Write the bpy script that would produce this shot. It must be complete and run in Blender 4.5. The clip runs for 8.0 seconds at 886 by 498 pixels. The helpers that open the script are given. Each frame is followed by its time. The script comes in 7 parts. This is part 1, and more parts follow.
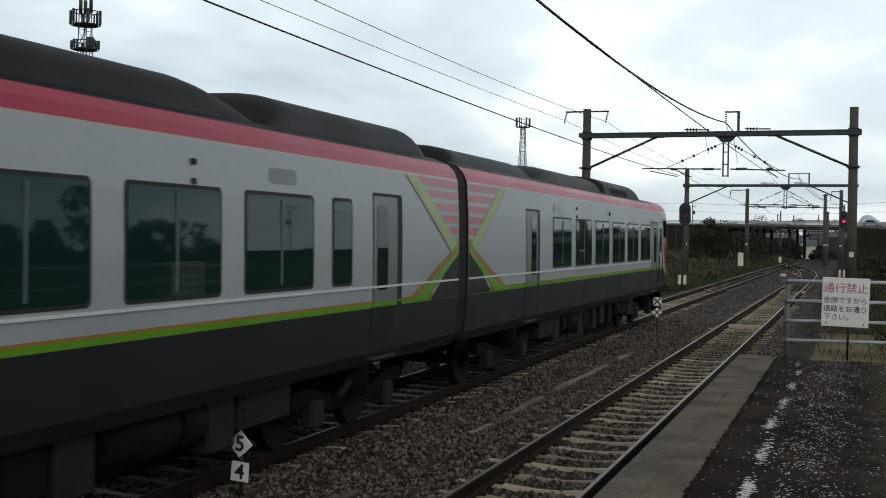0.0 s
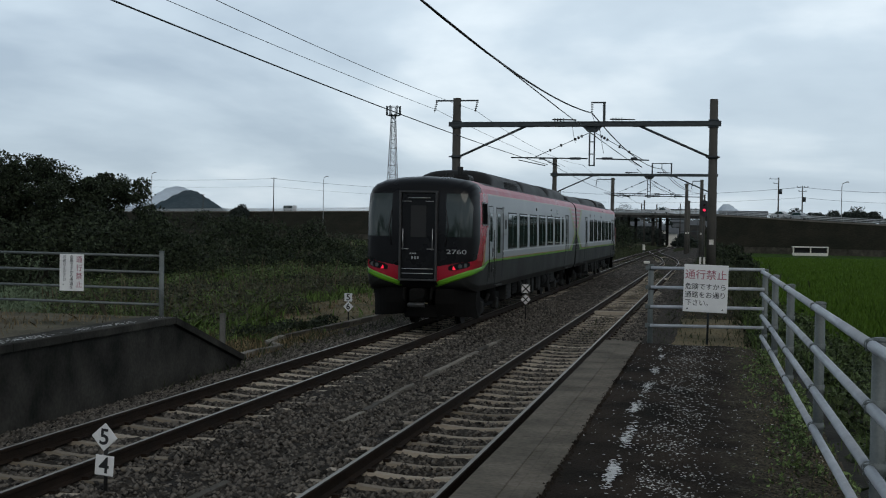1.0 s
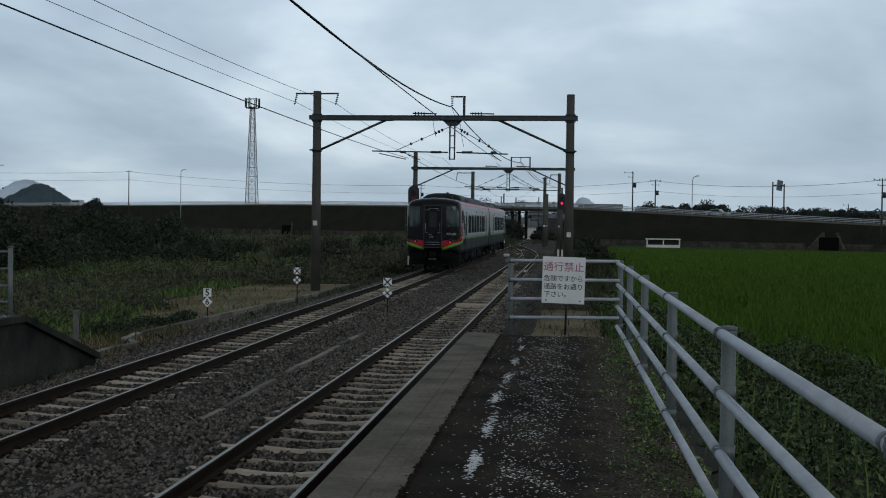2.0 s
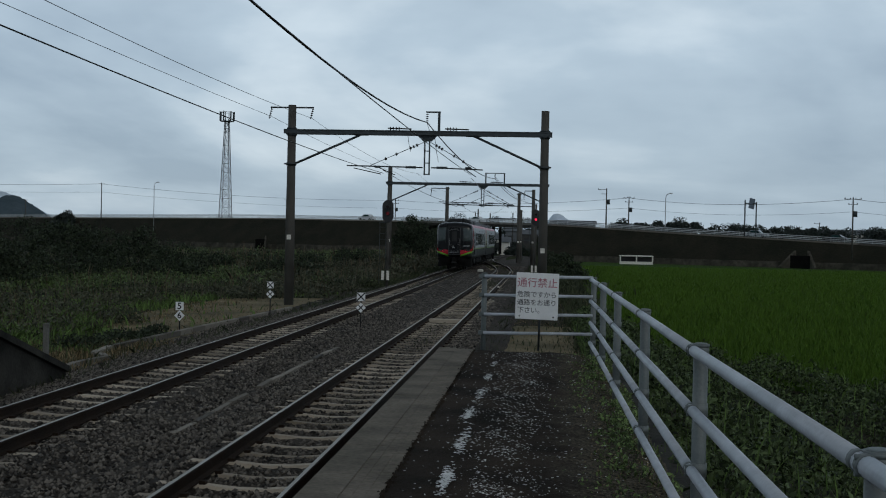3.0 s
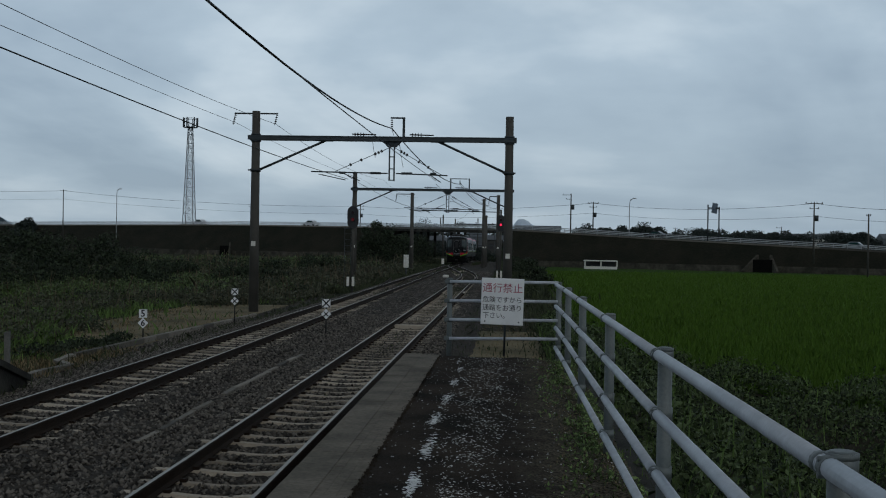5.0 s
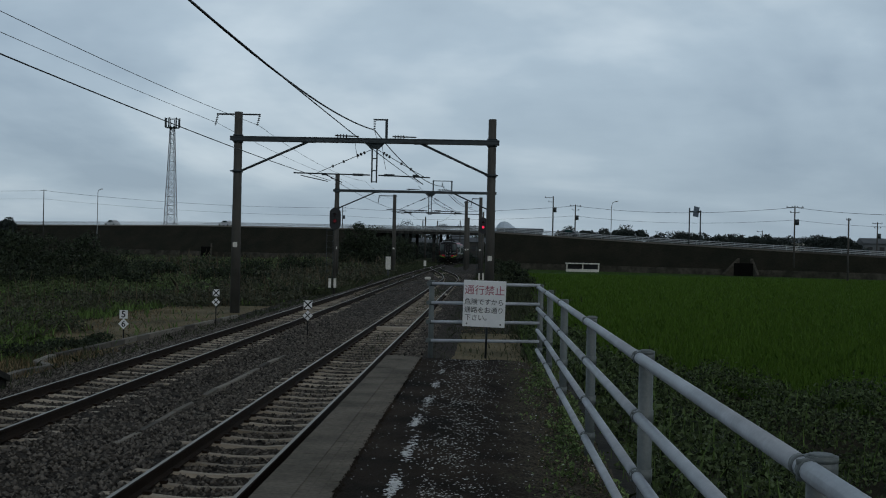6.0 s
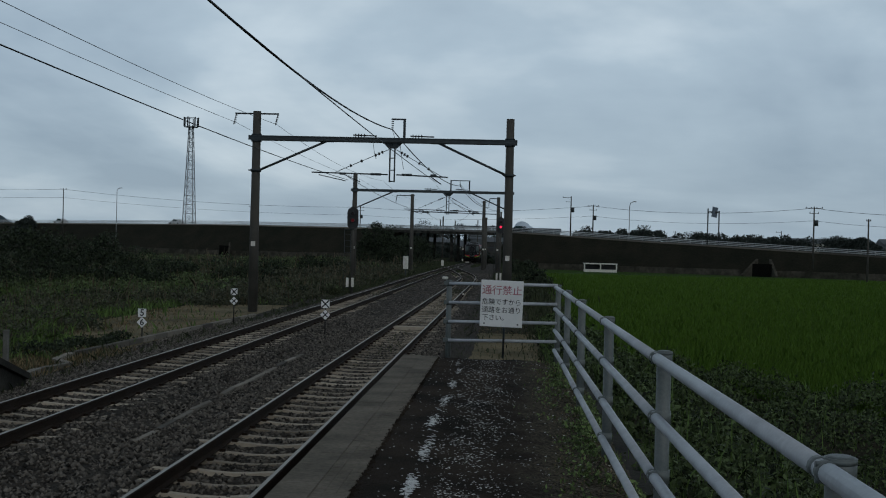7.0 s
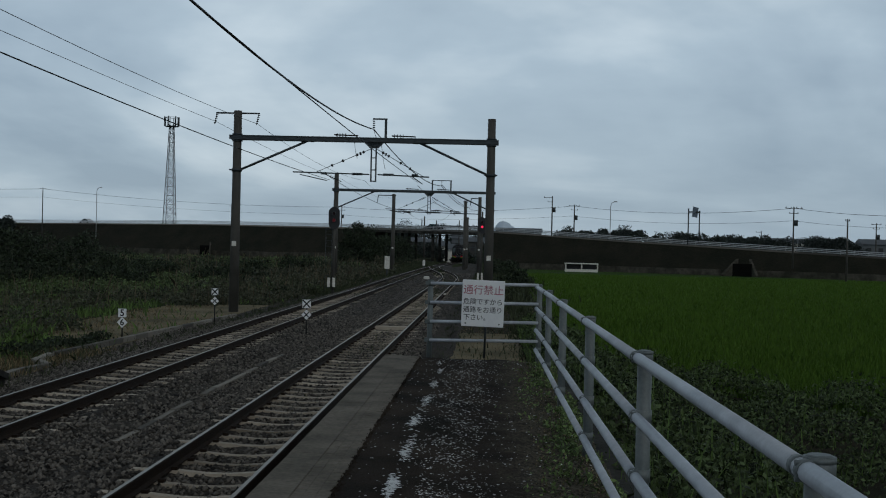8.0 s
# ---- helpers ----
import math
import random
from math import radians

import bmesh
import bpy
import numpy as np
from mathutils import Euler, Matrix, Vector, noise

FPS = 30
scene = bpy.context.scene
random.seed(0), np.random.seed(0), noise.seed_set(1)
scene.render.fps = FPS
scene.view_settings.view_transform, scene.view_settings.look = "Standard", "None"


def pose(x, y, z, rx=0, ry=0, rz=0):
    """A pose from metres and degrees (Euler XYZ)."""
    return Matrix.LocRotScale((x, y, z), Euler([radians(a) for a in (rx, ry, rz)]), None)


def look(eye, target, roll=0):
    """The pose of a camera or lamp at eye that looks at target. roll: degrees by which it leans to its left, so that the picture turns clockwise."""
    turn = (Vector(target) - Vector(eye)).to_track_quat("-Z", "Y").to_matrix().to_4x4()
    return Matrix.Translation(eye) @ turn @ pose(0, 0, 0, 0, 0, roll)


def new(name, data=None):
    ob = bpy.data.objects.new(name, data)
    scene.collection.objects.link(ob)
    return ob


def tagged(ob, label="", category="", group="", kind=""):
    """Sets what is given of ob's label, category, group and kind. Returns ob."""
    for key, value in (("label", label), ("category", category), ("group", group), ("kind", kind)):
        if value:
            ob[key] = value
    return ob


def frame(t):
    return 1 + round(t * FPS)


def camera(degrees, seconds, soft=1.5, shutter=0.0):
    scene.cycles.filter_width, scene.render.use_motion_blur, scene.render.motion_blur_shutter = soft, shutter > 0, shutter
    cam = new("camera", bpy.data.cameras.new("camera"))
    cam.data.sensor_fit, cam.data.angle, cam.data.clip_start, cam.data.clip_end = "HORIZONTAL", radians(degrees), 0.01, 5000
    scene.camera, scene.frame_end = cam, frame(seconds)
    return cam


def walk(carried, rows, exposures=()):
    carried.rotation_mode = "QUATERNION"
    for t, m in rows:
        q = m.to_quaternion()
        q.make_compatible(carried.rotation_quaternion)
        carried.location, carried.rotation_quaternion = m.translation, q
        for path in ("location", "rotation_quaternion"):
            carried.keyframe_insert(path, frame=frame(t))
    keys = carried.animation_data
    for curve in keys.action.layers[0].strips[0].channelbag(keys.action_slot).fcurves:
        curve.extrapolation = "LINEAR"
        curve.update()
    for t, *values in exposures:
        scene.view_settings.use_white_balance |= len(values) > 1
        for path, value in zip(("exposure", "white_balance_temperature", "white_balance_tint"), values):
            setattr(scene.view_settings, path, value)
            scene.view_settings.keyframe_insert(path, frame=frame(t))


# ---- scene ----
LENS = 41.5
EYE = (0.0, 0.0, 2.46)
cam = camera(LENS, 8.0, soft=1.05, shutter=0.05)
# seconds, yaw to the left of the track, pitch, roll
TURNS = [
    (0.0, 19.317, -0.624, 0.900), (0.2, 19.117, -0.835, 0.633), (0.3, 19.165, -1.173, 0.505), (0.4, 18.807, -1.262, 0.618),
    (0.5, 18.211, -1.277, 0.654), (0.6, 17.468, -0.997, 0.777), (0.7, 16.624, -0.870, 0.764), (0.8, 15.597, -0.893, 0.769),
    (0.9, 14.262, -0.933, 0.800), (1.0, 12.975, -1.101, 0.900), (1.1, 11.550, -1.213, 0.943), (1.2, 10.060, -1.257, 0.958),
    (1.3, 8.847, -1.308, 0.978), (1.5, 7.338, -1.524, 1.011), (1.7, 6.774, -1.501, 0.800), (2.8, 5.052, -0.612, 1.212),
    (3.0, 4.927, -0.558, 1.181), (3.2, 4.636, -0.581, 1.200), (3.5, 4.130, -0.487, 1.050), (4.0, 3.956, -0.613, 1.187),
    (4.5, 3.680, -0.431, 0.969), (6.0, 2.358, -0.130, 1.211), (6.5, 2.189, -0.182, 1.192), (7.0, 3.216, -0.164, 1.397),
    (7.5, 2.843, -0.093, 1.72), (8.0, 2.306, -0.149, 1.400)]


def aim(yaw, pitch, roll):
    y, p = radians(yaw), radians(pitch)
    way = Vector((-math.sin(y) * math.cos(p), math.cos(y) * math.cos(p), math.sin(p)))
    return look(EYE, Vector(EYE) + way * 10, roll)


EXPOSURES = [(0.0, 0.82, 7400, 12), (0.5, 0.80, 7150, 11), (1.0, 0.46, 6750, 10), (1.5, 0.30, 6550, 9), (3.0, 0.10, 6450, 8), (4.5, -0.03, 6400, 8), (8.0, -0.07, 6400, 7)]
walk(cam, [(t, aim(y, p, r)) for t, y, p, r in TURNS], EXPOSURES)

# ---- light: an overcast sky with a soft, low-contrast sun ----
SUN_EL, SUN_AZ = 38.0, 149.0


def make_world():
    w = bpy.data.worlds.new("overcast_sky")
    scene.world = w
    w.use_nodes = True
    nt = w.node_tree
    nt.nodes.clear()
    N = nt.nodes.new
    L = nt.links.new
    sky = N("ShaderNodeTexSky")
    sky.sky_type = "NISHITA"
    sky.sun_disc = False
    sky.sun_elevation, sky.sun_rotation = radians(SUN_EL), radians(SUN_AZ)
    bg_sky = N("ShaderNodeBackground")
    bg_sky.inputs[1].default_value = 0.06
    L(sky.outputs[0], bg_sky.inputs[0])
    co = N("ShaderNodeTexCoord")
    sep = N("ShaderNodeSeparateXYZ")
    L(co.outputs["Generated"], sep.inputs[0])
    # cloud sheet: project the direction on a flat layer overhead
    up = N("ShaderNodeMath")
    up.operation = "MAXIMUM"
    up.inputs[1].default_value = 0.0
    L(sep.outputs[2], up.inputs[0])
    add = N("ShaderNodeMath")
    add.operation = "ADD"
    add.inputs[1].default_value = 0.22
    L(up.outputs[0], add.inputs[0])
    dv = []
    for k in range(2):
        d = N("ShaderNodeMath")
        d.operation = "DIVIDE"
        L(sep.outputs[k], d.inputs[0])
        L(add.outputs[0], d.inputs[1])
        dv.append(d)
    com = N("ShaderNodeCombineXYZ")
    L(dv[0].outputs[0], com.inputs[0])
    L(dv[1].outputs[0], com.inputs[1])
    n1 = N("ShaderNodeTexNoise")
    n1.inputs["Scale"].default_value = 0.62
    n1.inputs["Detail"].default_value = 6
    n1.inputs["Roughness"].default_value = 0.50
    n1.inputs["Distortion"].default_value = 0.7
    L(com.outputs[0], n1.inputs["Vector"])
    n2 = N("ShaderNodeTexNoise")
    n2.inputs["Scale"].default_value = 2.3
    n2.inputs["Detail"].default_value = 5
    L(com.outputs[0], n2.inputs["Vector"])
    mixn = N("ShaderNodeMath")
    mixn.operation = "MULTIPLY_ADD"
    mixn.inputs[1].default_value = 0.27
    L(n2.outputs[0], mixn.inputs[0])
    L(n1.outputs[0], mixn.inputs[2])
    ramp = N("ShaderNodeValToRGB")
    e = ramp.color_ramp.elements
    e[0].position, e[0].color = 0.50, (0.205, 0.263, 0.330, 1)
    e[1].position, e[1].color = 0.80, (0.52, 0.578, 0.625, 1)
    m = ramp.color_ramp.elements.new(0.645)
    m.color = (0.305, 0.373, 0.440, 1)
    L(mixn.outputs[0], ramp.inputs[0])
    # paler band low over the horizon
    hz = N("ShaderNodeMapRange")
    hz.inputs["From Min"].default_value, hz.inputs["From Max"].default_value = 0.0, 0.16
    hz.inputs["To Min"].default_value, hz.inputs["To Max"].default_value = 0.6, 0.0
    L(up.outputs[0], hz.inputs["Value"])
    mx = N("ShaderNodeMixRGB")
    mx.inputs[2].default_value = (0.215, 0.268, 0.320, 1)
    L(hz.outputs[0], mx.inputs[0])
    L(ramp.outputs[0], mx.inputs[1])
    bg = N("ShaderNodeBackground")
    dim = N("ShaderNodeMapRange")
    dim.interpolation_type = "SMOOTHSTEP"
    dim.inputs["From Min"].default_value, dim.inputs["From Max"].default_value = 0.16, 0.62
    dim.inputs["To Min"].default_value, dim.inputs["To Max"].default_value = 1.5, 0.42
    L(up.outputs[0], dim.inputs["Value"])
    L(dim.outputs[0], bg.inputs[1])
    L(mx.outputs[0], bg.inputs[0])
    mixs = N("ShaderNodeMixShader")
    mixs.inputs[0].default_value = 0.92
    L(bg_sky.outputs[0], mixs.inputs[1])
    L(bg.outputs[0], mixs.inputs[2])
    out = N("ShaderNodeOutputWorld")
    L(mixs.outputs[0], out.inputs[0])


make_world()
sun = new("sun", bpy.data.lights.new("sun", "SUN"))
sun.data.energy, sun.data.angle, sun.data.color = 0.38, radians(40), (1.0, 0.96, 0.9)
sun.matrix_world = look((30, -10, 45), (0, 40, 0))


# ---- materials ----
def mat(name, base, rough=0.7, vary=0.25, scale=3.0, fine=40.0, bump=0.3, metal=0.0, alt=None, spec=0.5, dist=0.02, glow=None):
    """A worn surface: two scales of colour noise between base and alt, roughness noise and fine relief."""
    m = bpy.data.materials.new(name)
    m.use_nodes = True
    nt = m.node_tree
    b = nt.nodes["Principled BSDF"]
    N, L = nt.nodes.new, nt.links.new
    co = N("ShaderNodeTexCoord")
    a = N("ShaderNodeTexNoise")
    a.inputs["Scale"].default_value, a.inputs["Detail"].default_value = scale, 6
    f = N("ShaderNodeTexNoise")
    f.inputs["Scale"].default_value, f.inputs["Detail"].default_value = fine, 3
    L(co.outputs["Object"], a.inputs["Vector"])
    L(co.outputs["Object"], f.inputs["Vector"])
    alt = alt or tuple(c * (1 - vary) for c in base)
    r = N("ShaderNodeValToRGB")
    r.color_ramp.elements[0].position, r.color_ramp.elements[1].position = 0.35, 0.65
    r.color_ramp.elements[0].color, r.color_ramp.elements[1].color = (*alt, 1), (*base, 1)
    L(a.outputs[0], r.inputs[0])
    mr = N("ShaderNodeMapRange")
    mr.inputs["To Min"].default_value, mr.inputs["To Max"].default_value = 1 - vary, 1 + vary
    L(f.outputs[0], mr.inputs[0])
    mx = N("ShaderNodeMixRGB")
    mx.blend_type = "MULTIPLY"
    mx.inputs[0].default_value = 1.0
    L(r.outputs[0], mx.inputs[1])
    L(mr.outputs[0], mx.inputs[2])
    L(mx.outputs[0], b.inputs["Base Color"])
    rr = N("ShaderNodeMapRange")
    rr.inputs["To Min"].default_value, rr.inputs["To Max"].default_value = max(0.02, rough - 0.15), min(1, rough + 0.12)
    L(a.outputs[0], rr.inputs[0])
    L(rr.outputs[0], b.inputs["Roughness"])
    b.inputs["Metallic"].default_value = metal
    b.inputs["Specular IOR Level"].default_value = spec
    if bump:
        bp = N("ShaderNodeBump")
        bp.inputs["Strength"].default_value, bp.inputs["Distance"].default_value = bump, dist
        L(f.outputs[0], bp.inputs["Height"])
        L(bp.outputs[0], b.inputs["Normal"])
    if glow:
        b.inputs["Emission Color"].default_value = (*glow[:3], 1)
        b.inputs["Emission Strength"].default_value = glow[3]
    return m


def piece_mat(name, base, rough=0.8, spread=0.35, hue=None, fine=60.0, bump=0.4, island=False, spec=0.4):
    """For repeated pieces: each one takes its own shade between base and hue."""
    m = mat(name, base, rough, 0.25, 6.0, fine, bump, spec=spec)
    nt = m.node_tree
    b = nt.nodes["Principled BSDF"]
    N, L = nt.nodes.new, nt.links.new
    if island:
        src = N("ShaderNodeNewGeometry").outputs["Random Per Island"]
    else:
        src = N("ShaderNodeObjectInfo").outputs["Random"]
    r = N("ShaderNodeValToRGB")
    lo = hue or tuple(c * (1 - spread) for c in base)
    r.color_ramp.elements[0].color = (*lo, 1)
    r.color_ramp.elements[1].color = (*(min(1, c * (1 + spread)) for c in base), 1)
    L(src, r.inputs[0])
    mul = N("ShaderNodeMixRGB")
    mul.blend_type = "MULTIPLY"
    mul.inputs[0].default_value = 0.6
    old = b.inputs["Base Color"].links[0].from_socket
    gain = N("ShaderNodeMixRGB")
    gain.blend_type = "DIVIDE"
    gain.inputs[0].default_value = 1.0
    gain.inputs[2].default_value = (*(max(c, 1e-3) for c in base), 1)
    L(old, gain.inputs[1])
    L(r.outputs[0], mul.inputs[1])
    L(gain.outputs[0], mul.inputs[2])
    L(mul.outputs[0], b.inputs["Base Color"])
    return m


def glass_mat(name, tint=(0.012, 0.03, 0.03), rough=0.03, spec=0.6, gloss=(1, 1, 1)):
    m = bpy.data.materials.new(name)
    m.use_nodes = True
    b = m.node_tree.nodes["Principled BSDF"]
    b.inputs["Base Color"].default_value = (*tint, 1)
    b.inputs["Roughness"].default_value = rough
    b.inputs["IOR"].default_value = 1.5
    b.inputs["Specular IOR Level"].default_value = spec
    b.inputs["Specular Tint"].default_value = (*gloss, 1)
    return m


def in_place(m):
    """Lets the noise of a material run on through all the pieces that carry it."""
    nt = m.node_tree
    g = nt.nodes.new("ShaderNodeNewGeometry")
    for n in nt.nodes:
        if n.bl_idname == "ShaderNodeTexNoise":
            nt.links.new(g.outputs["Position"], n.inputs["Vector"])
    return m


M = {}
M["ballast"] = mat("ballast_bed", (0.060, 0.051, 0.042), 0.95, 0.6, 1.2, 22.0, 1.0, spec=0.15, alt=(0.030, 0.026, 0.022), dist=0.06)
M["stone"] = piece_mat("ballast_stone", (0.120, 0.107, 0.092), 0.85, 0.8, (0.014, 0.013, 0.012), island=True, spec=0.2)
M["dirt"] = mat("ballast_dirt", (0.055, 0.048, 0.034), 0.95, 0.4, 0.8, 22.0, 0.8, alt=(0.028, 0.028, 0.018), dist=0.05, spec=0.04)
M["meadow"] = mat("meadow_soil", (0.034, 0.042, 0.022), 1.0, 0.4, 0.25, 9.0, 0.8, alt=(0.046, 0.043, 0.026), dist=0.1, spec=0.03)
M["rice_soil"] = mat("rice_paddy", (0.040, 0.082, 0.011), 1.0, 0.3, 0.12, 14.0, 0.9, alt=(0.036, 0.075, 0.010), dist=0.12, spec=0.1)
M["rail_side"] = mat("rusty_rail", (0.030, 0.020, 0.014), 0.8, 0.4, 3.0, 60.0, 0.3, spec=0.12)
M["rail_top"] = mat("polished_rail_head", (0.36, 0.32, 0.275), 0.45, 0.2, 2.0, 30.0, 0.05, metal=1.0)
M["sleeper"] = piece_mat("weathered_concrete_sleeper", (0.40, 0.345, 0.275), 0.85, 0.3, (0.19, 0.16, 0.12))
M["concrete"] = mat("weathered_concrete", (0.17, 0.165, 0.15), 0.85, 0.35, 1.5, 30.0, 0.4, alt=(0.085, 0.083, 0.075))
M["old_concrete"] = mat("mossy_old_concrete", (0.060, 0.057, 0.050), 0.95, 0.45, 1.1, 18.0, 0.6, alt=(0.014, 0.014, 0.012), spec=0.15)
M["pole"] = mat("stained_concrete_pole", (0.075, 0.07, 0.06), 0.8, 0.3, 1.2, 25.0, 0.25, alt=(0.045, 0.042, 0.036))
M["steel"] = mat("galvanised_steel_dull", (0.06, 0.07, 0.075), 0.55, 0.3, 4.0, 40.0, 0.1, metal=0.5)
M["wire"] = mat("dark_wire", (0.02, 0.02, 0.02), 0.6, 0.2, 4.0, 40.0, 0.0, metal=0.4)
M["galv"] = mat("galvanised_pipe", (0.52, 0.545, 0.585), 0.5, 0.15, 5.0, 55.0, 0.12, metal=0.1, alt=(0.40, 0.425, 0.46))
M["galv_post"] = mat("weathered_galvanised_post", (0.165, 0.182, 0.178), 0.55, 0.25, 4.0, 55.0, 0.15, metal=0.2, alt=(0.110, 0.128, 0.128))
M["dry_soil"] = mat("dry_straw_soil", (0.225, 0.185, 0.115), 1.0, 0.45, 0.5, 14.0, 0.9, alt=(0.105, 0.094, 0.056), dist=0.06, spec=0.1)
M["signwhite"] = mat("white_sign_board", (0.84, 0.84, 0.83), 0.45, 0.05, 3.0, 30.0, 0.05, alt=(0.77, 0.77, 0.77))
M["markwhite"] = mat("dull_white_marker", (0.74, 0.72, 0.66), 0.6, 0.12, 8.0, 60.0, 0.05, alt=(0.60, 0.57, 0.50))
M["ink"] = mat("black_paint", (0.02, 0.02, 0.022), 0.6, 0.1, 3.0, 30.0, 0.0)
M["red_ink"] = mat("faded_red_paint", (0.42, 0.13, 0.17), 0.6, 0.2, 6.0, 40.0, 0.0)
M["white_paint"] = mat("worn_white_paint", (0.76, 0.76, 0.75), 0.5, 0.3, 9.0, 60.0, 0.2)


# ---- mesh helpers ----
def part(name, bm, material, parent=None, label="", smooth=False):
    me = bpy.data.meshes.new(name)
    bm.to_mesh(me)
    bm.free()
    for mm in material if isinstance(material, (list, tuple)) else [material]:
        me.materials.append(mm)
    if smooth:
        me.polygons.foreach_set("use_smooth", [True] * len(me.polygons))
    ob = new(name, me)
    if parent is not None:
        ob.parent = parent
    if label:
        tagged(ob, label)
    return ob


def share(name, mesh, parent, m):
    ob = new(name, mesh)
    ob.parent = parent
    ob.matrix_local = m
    return ob


def thing(name, label, category, at=(0, 0, 0), group="", kind=""):
    ob = new(name)
    ob.location = at
    return tagged(ob, label, category, group, kind)


def box(bm, x0, x1, y0, y1, z0, z1, mi=0, bevel=0.0):
    vs = [bm.verts.new((x, y, z)) for x in (x0, x1) for y in (y0, y1) for z in (z0, z1)]
    fs = []
    for q in ((0, 1, 3, 2), (4, 6, 7, 5), (0, 4, 5, 1), (2, 3, 7, 6), (0, 2, 6, 4), (1, 5, 7, 3)):
        f = bm.faces.new([vs[i] for i in q])
        f.material_index = mi
        fs.append(f)
    if bevel:
        es = list({e for f in fs for e in f.edges})
        bmesh.ops.bevel(bm, geom=es, offset=bevel, segments=1, affect="EDGES")
    return bm


def tube(bm, pts, r, n=8, mi=0, caps=True, r1=None):
    """A round bar along points; r1: radius at its end."""
    pts = [Vector(p) for p in pts]
    rings = []
    for i, p in enumerate(pts):
        d = (pts[min(i + 1, len(pts) - 1)] - pts[max(i - 1, 0)]).normalized()
        u = d.cross(Vector((0, 0, 1)) if abs(d.z) < 0.9 else Vector((1, 0, 0))).normalized()
        v = d.cross(u)
        k = r if r1 is None else r + (r1 - r) * i / (len(pts) - 1)
        rings.append([bm.verts.new(p + (u * math.cos(a) + v * math.sin(a)) * k) for a in (2 * math.pi * j / n for j in range(n))])
    for a, b in zip(rings, rings[1:]):
        for j in range(n):
            f = bm.faces.new((a[j], a[(j + 1) % n], b[(j + 1) % n], b[j]))
            f.material_index = mi
            f.smooth = True
    if caps:
        for ring in (rings[0][::-1], rings[-1]):
            bm.faces.new(ring).material_index = mi
    return bm


def loft(bm, sections, closed=True, mi=None, caps=False, smooth=False):
    """Skins rows of points; mi: material by position in the row."""
    rows = [[bm.verts.new(p) for p in s] for s in sections]
    for a, b in zip(rows, rows[1:]):
        n = len(a)
        for j in range(n if closed else n - 1):
            f = bm.faces.new((a[j], a[(j + 1) % n], b[(j + 1) % n], b[j]))
            f.smooth = smooth
            if mi:
                f.material_index = mi[j]
    if caps:
        bm.faces.new(rows[0][::-1])
        bm.faces.new(rows[-1])
    return rows


def soup(name, verts, faces, material, parent=None, label="", smooth=False):
    me = bpy.data.meshes.new(name)
    verts = np.asarray(verts, np.float32)
    faces = np.asarray(faces, np.int32)
    k = faces.shape[1]
    me.vertices.add(len(verts))
    me.vertices.foreach_set("co", verts.ravel())
    me.loops.add(faces.size)
    me.loops.foreach_set("vertex_index", faces.ravel())
    me.polygons.add(len(faces))
    me.polygons.foreach_set("loop_start", np.arange(0, faces.size, k, dtype=np.int32))
    me.polygons.foreach_set("loop_total", np.full(len(faces), k, np.int32))
    if smooth:
        me.polygons.foreach_set("use_smooth", np.ones(len(faces), bool))
    for mm in material if isinstance(material, (list, tuple)) else [material]:
        me.materials.append(mm)
    me.update(calc_edges=True)
    me.validate()
    ob = new(name, me)
    if parent is not None:
        ob.parent = parent
    if label:
        tagged(ob, label)
    return ob


def text(body, size, material, parent, m, name="lettering", bold=0.004):
    cu = bpy.data.curves.new(name, "FONT")
    cu.body, cu.size, cu.align_x, cu.align_y, cu.extrude = body, size, "CENTER", "CENTER", 0.0008
    cu.offset = size * bold
    cu.materials.append(material)
    ob = new(name, cu)
    ob.parent = parent
    ob.matrix_local = m
    return ob


rng = np.random.default_rng(7)

# ---- plan, in metres; y runs along the tracks, z = 0 on the rail heads ----
NEAR, FAR_TRACK = -3.007, -6.80
HALF = 0.5875
PLAT = 0.80
EDGE = -1.545
PLAT_END = 17.5
FIELD = -1.9
ROAD = lambda x: 258.0 - 0.542 * x


def near_x(y):
    """Centre line of the near track, which swings across to join the far one."""
    if y < 86:
        return NEAR
    s = min(1.0, (y - 86) / 62.0)
    return NEAR + (FAR_TRACK - NEAR) * s * s * (3 - 2 * s)


def sink(y):
    """The line falls away gently towards the bridge."""
    return -4e-5 * max(0.0, y - 95.0) ** 2


def smooth_step(a, b, v):
    s = np.clip((v - a) / (b - a), 0, 1)
    return s * s * (3 - 2 * s)


def land(x, y):
    """Height of the ground sheet."""
    x, y = np.asarray(x, float), np.asarray(y, float)
    right = smooth_step(1.3, 4.5, x) * (FIELD + 0.5)
    left = -0.12 * smooth_step(-10, -16, x) - 0.5 * smooth_step(-18, -45, x)
    hill = 0.10 * np.sin(x * 0.31 + 1.3) * np.sin(y * 0.21) * smooth_step(-11, -16, x)
    return -0.5 + right + left + hill - 1.2 * smooth_step(110, 260, y) * (x < 4) * (x > -14)


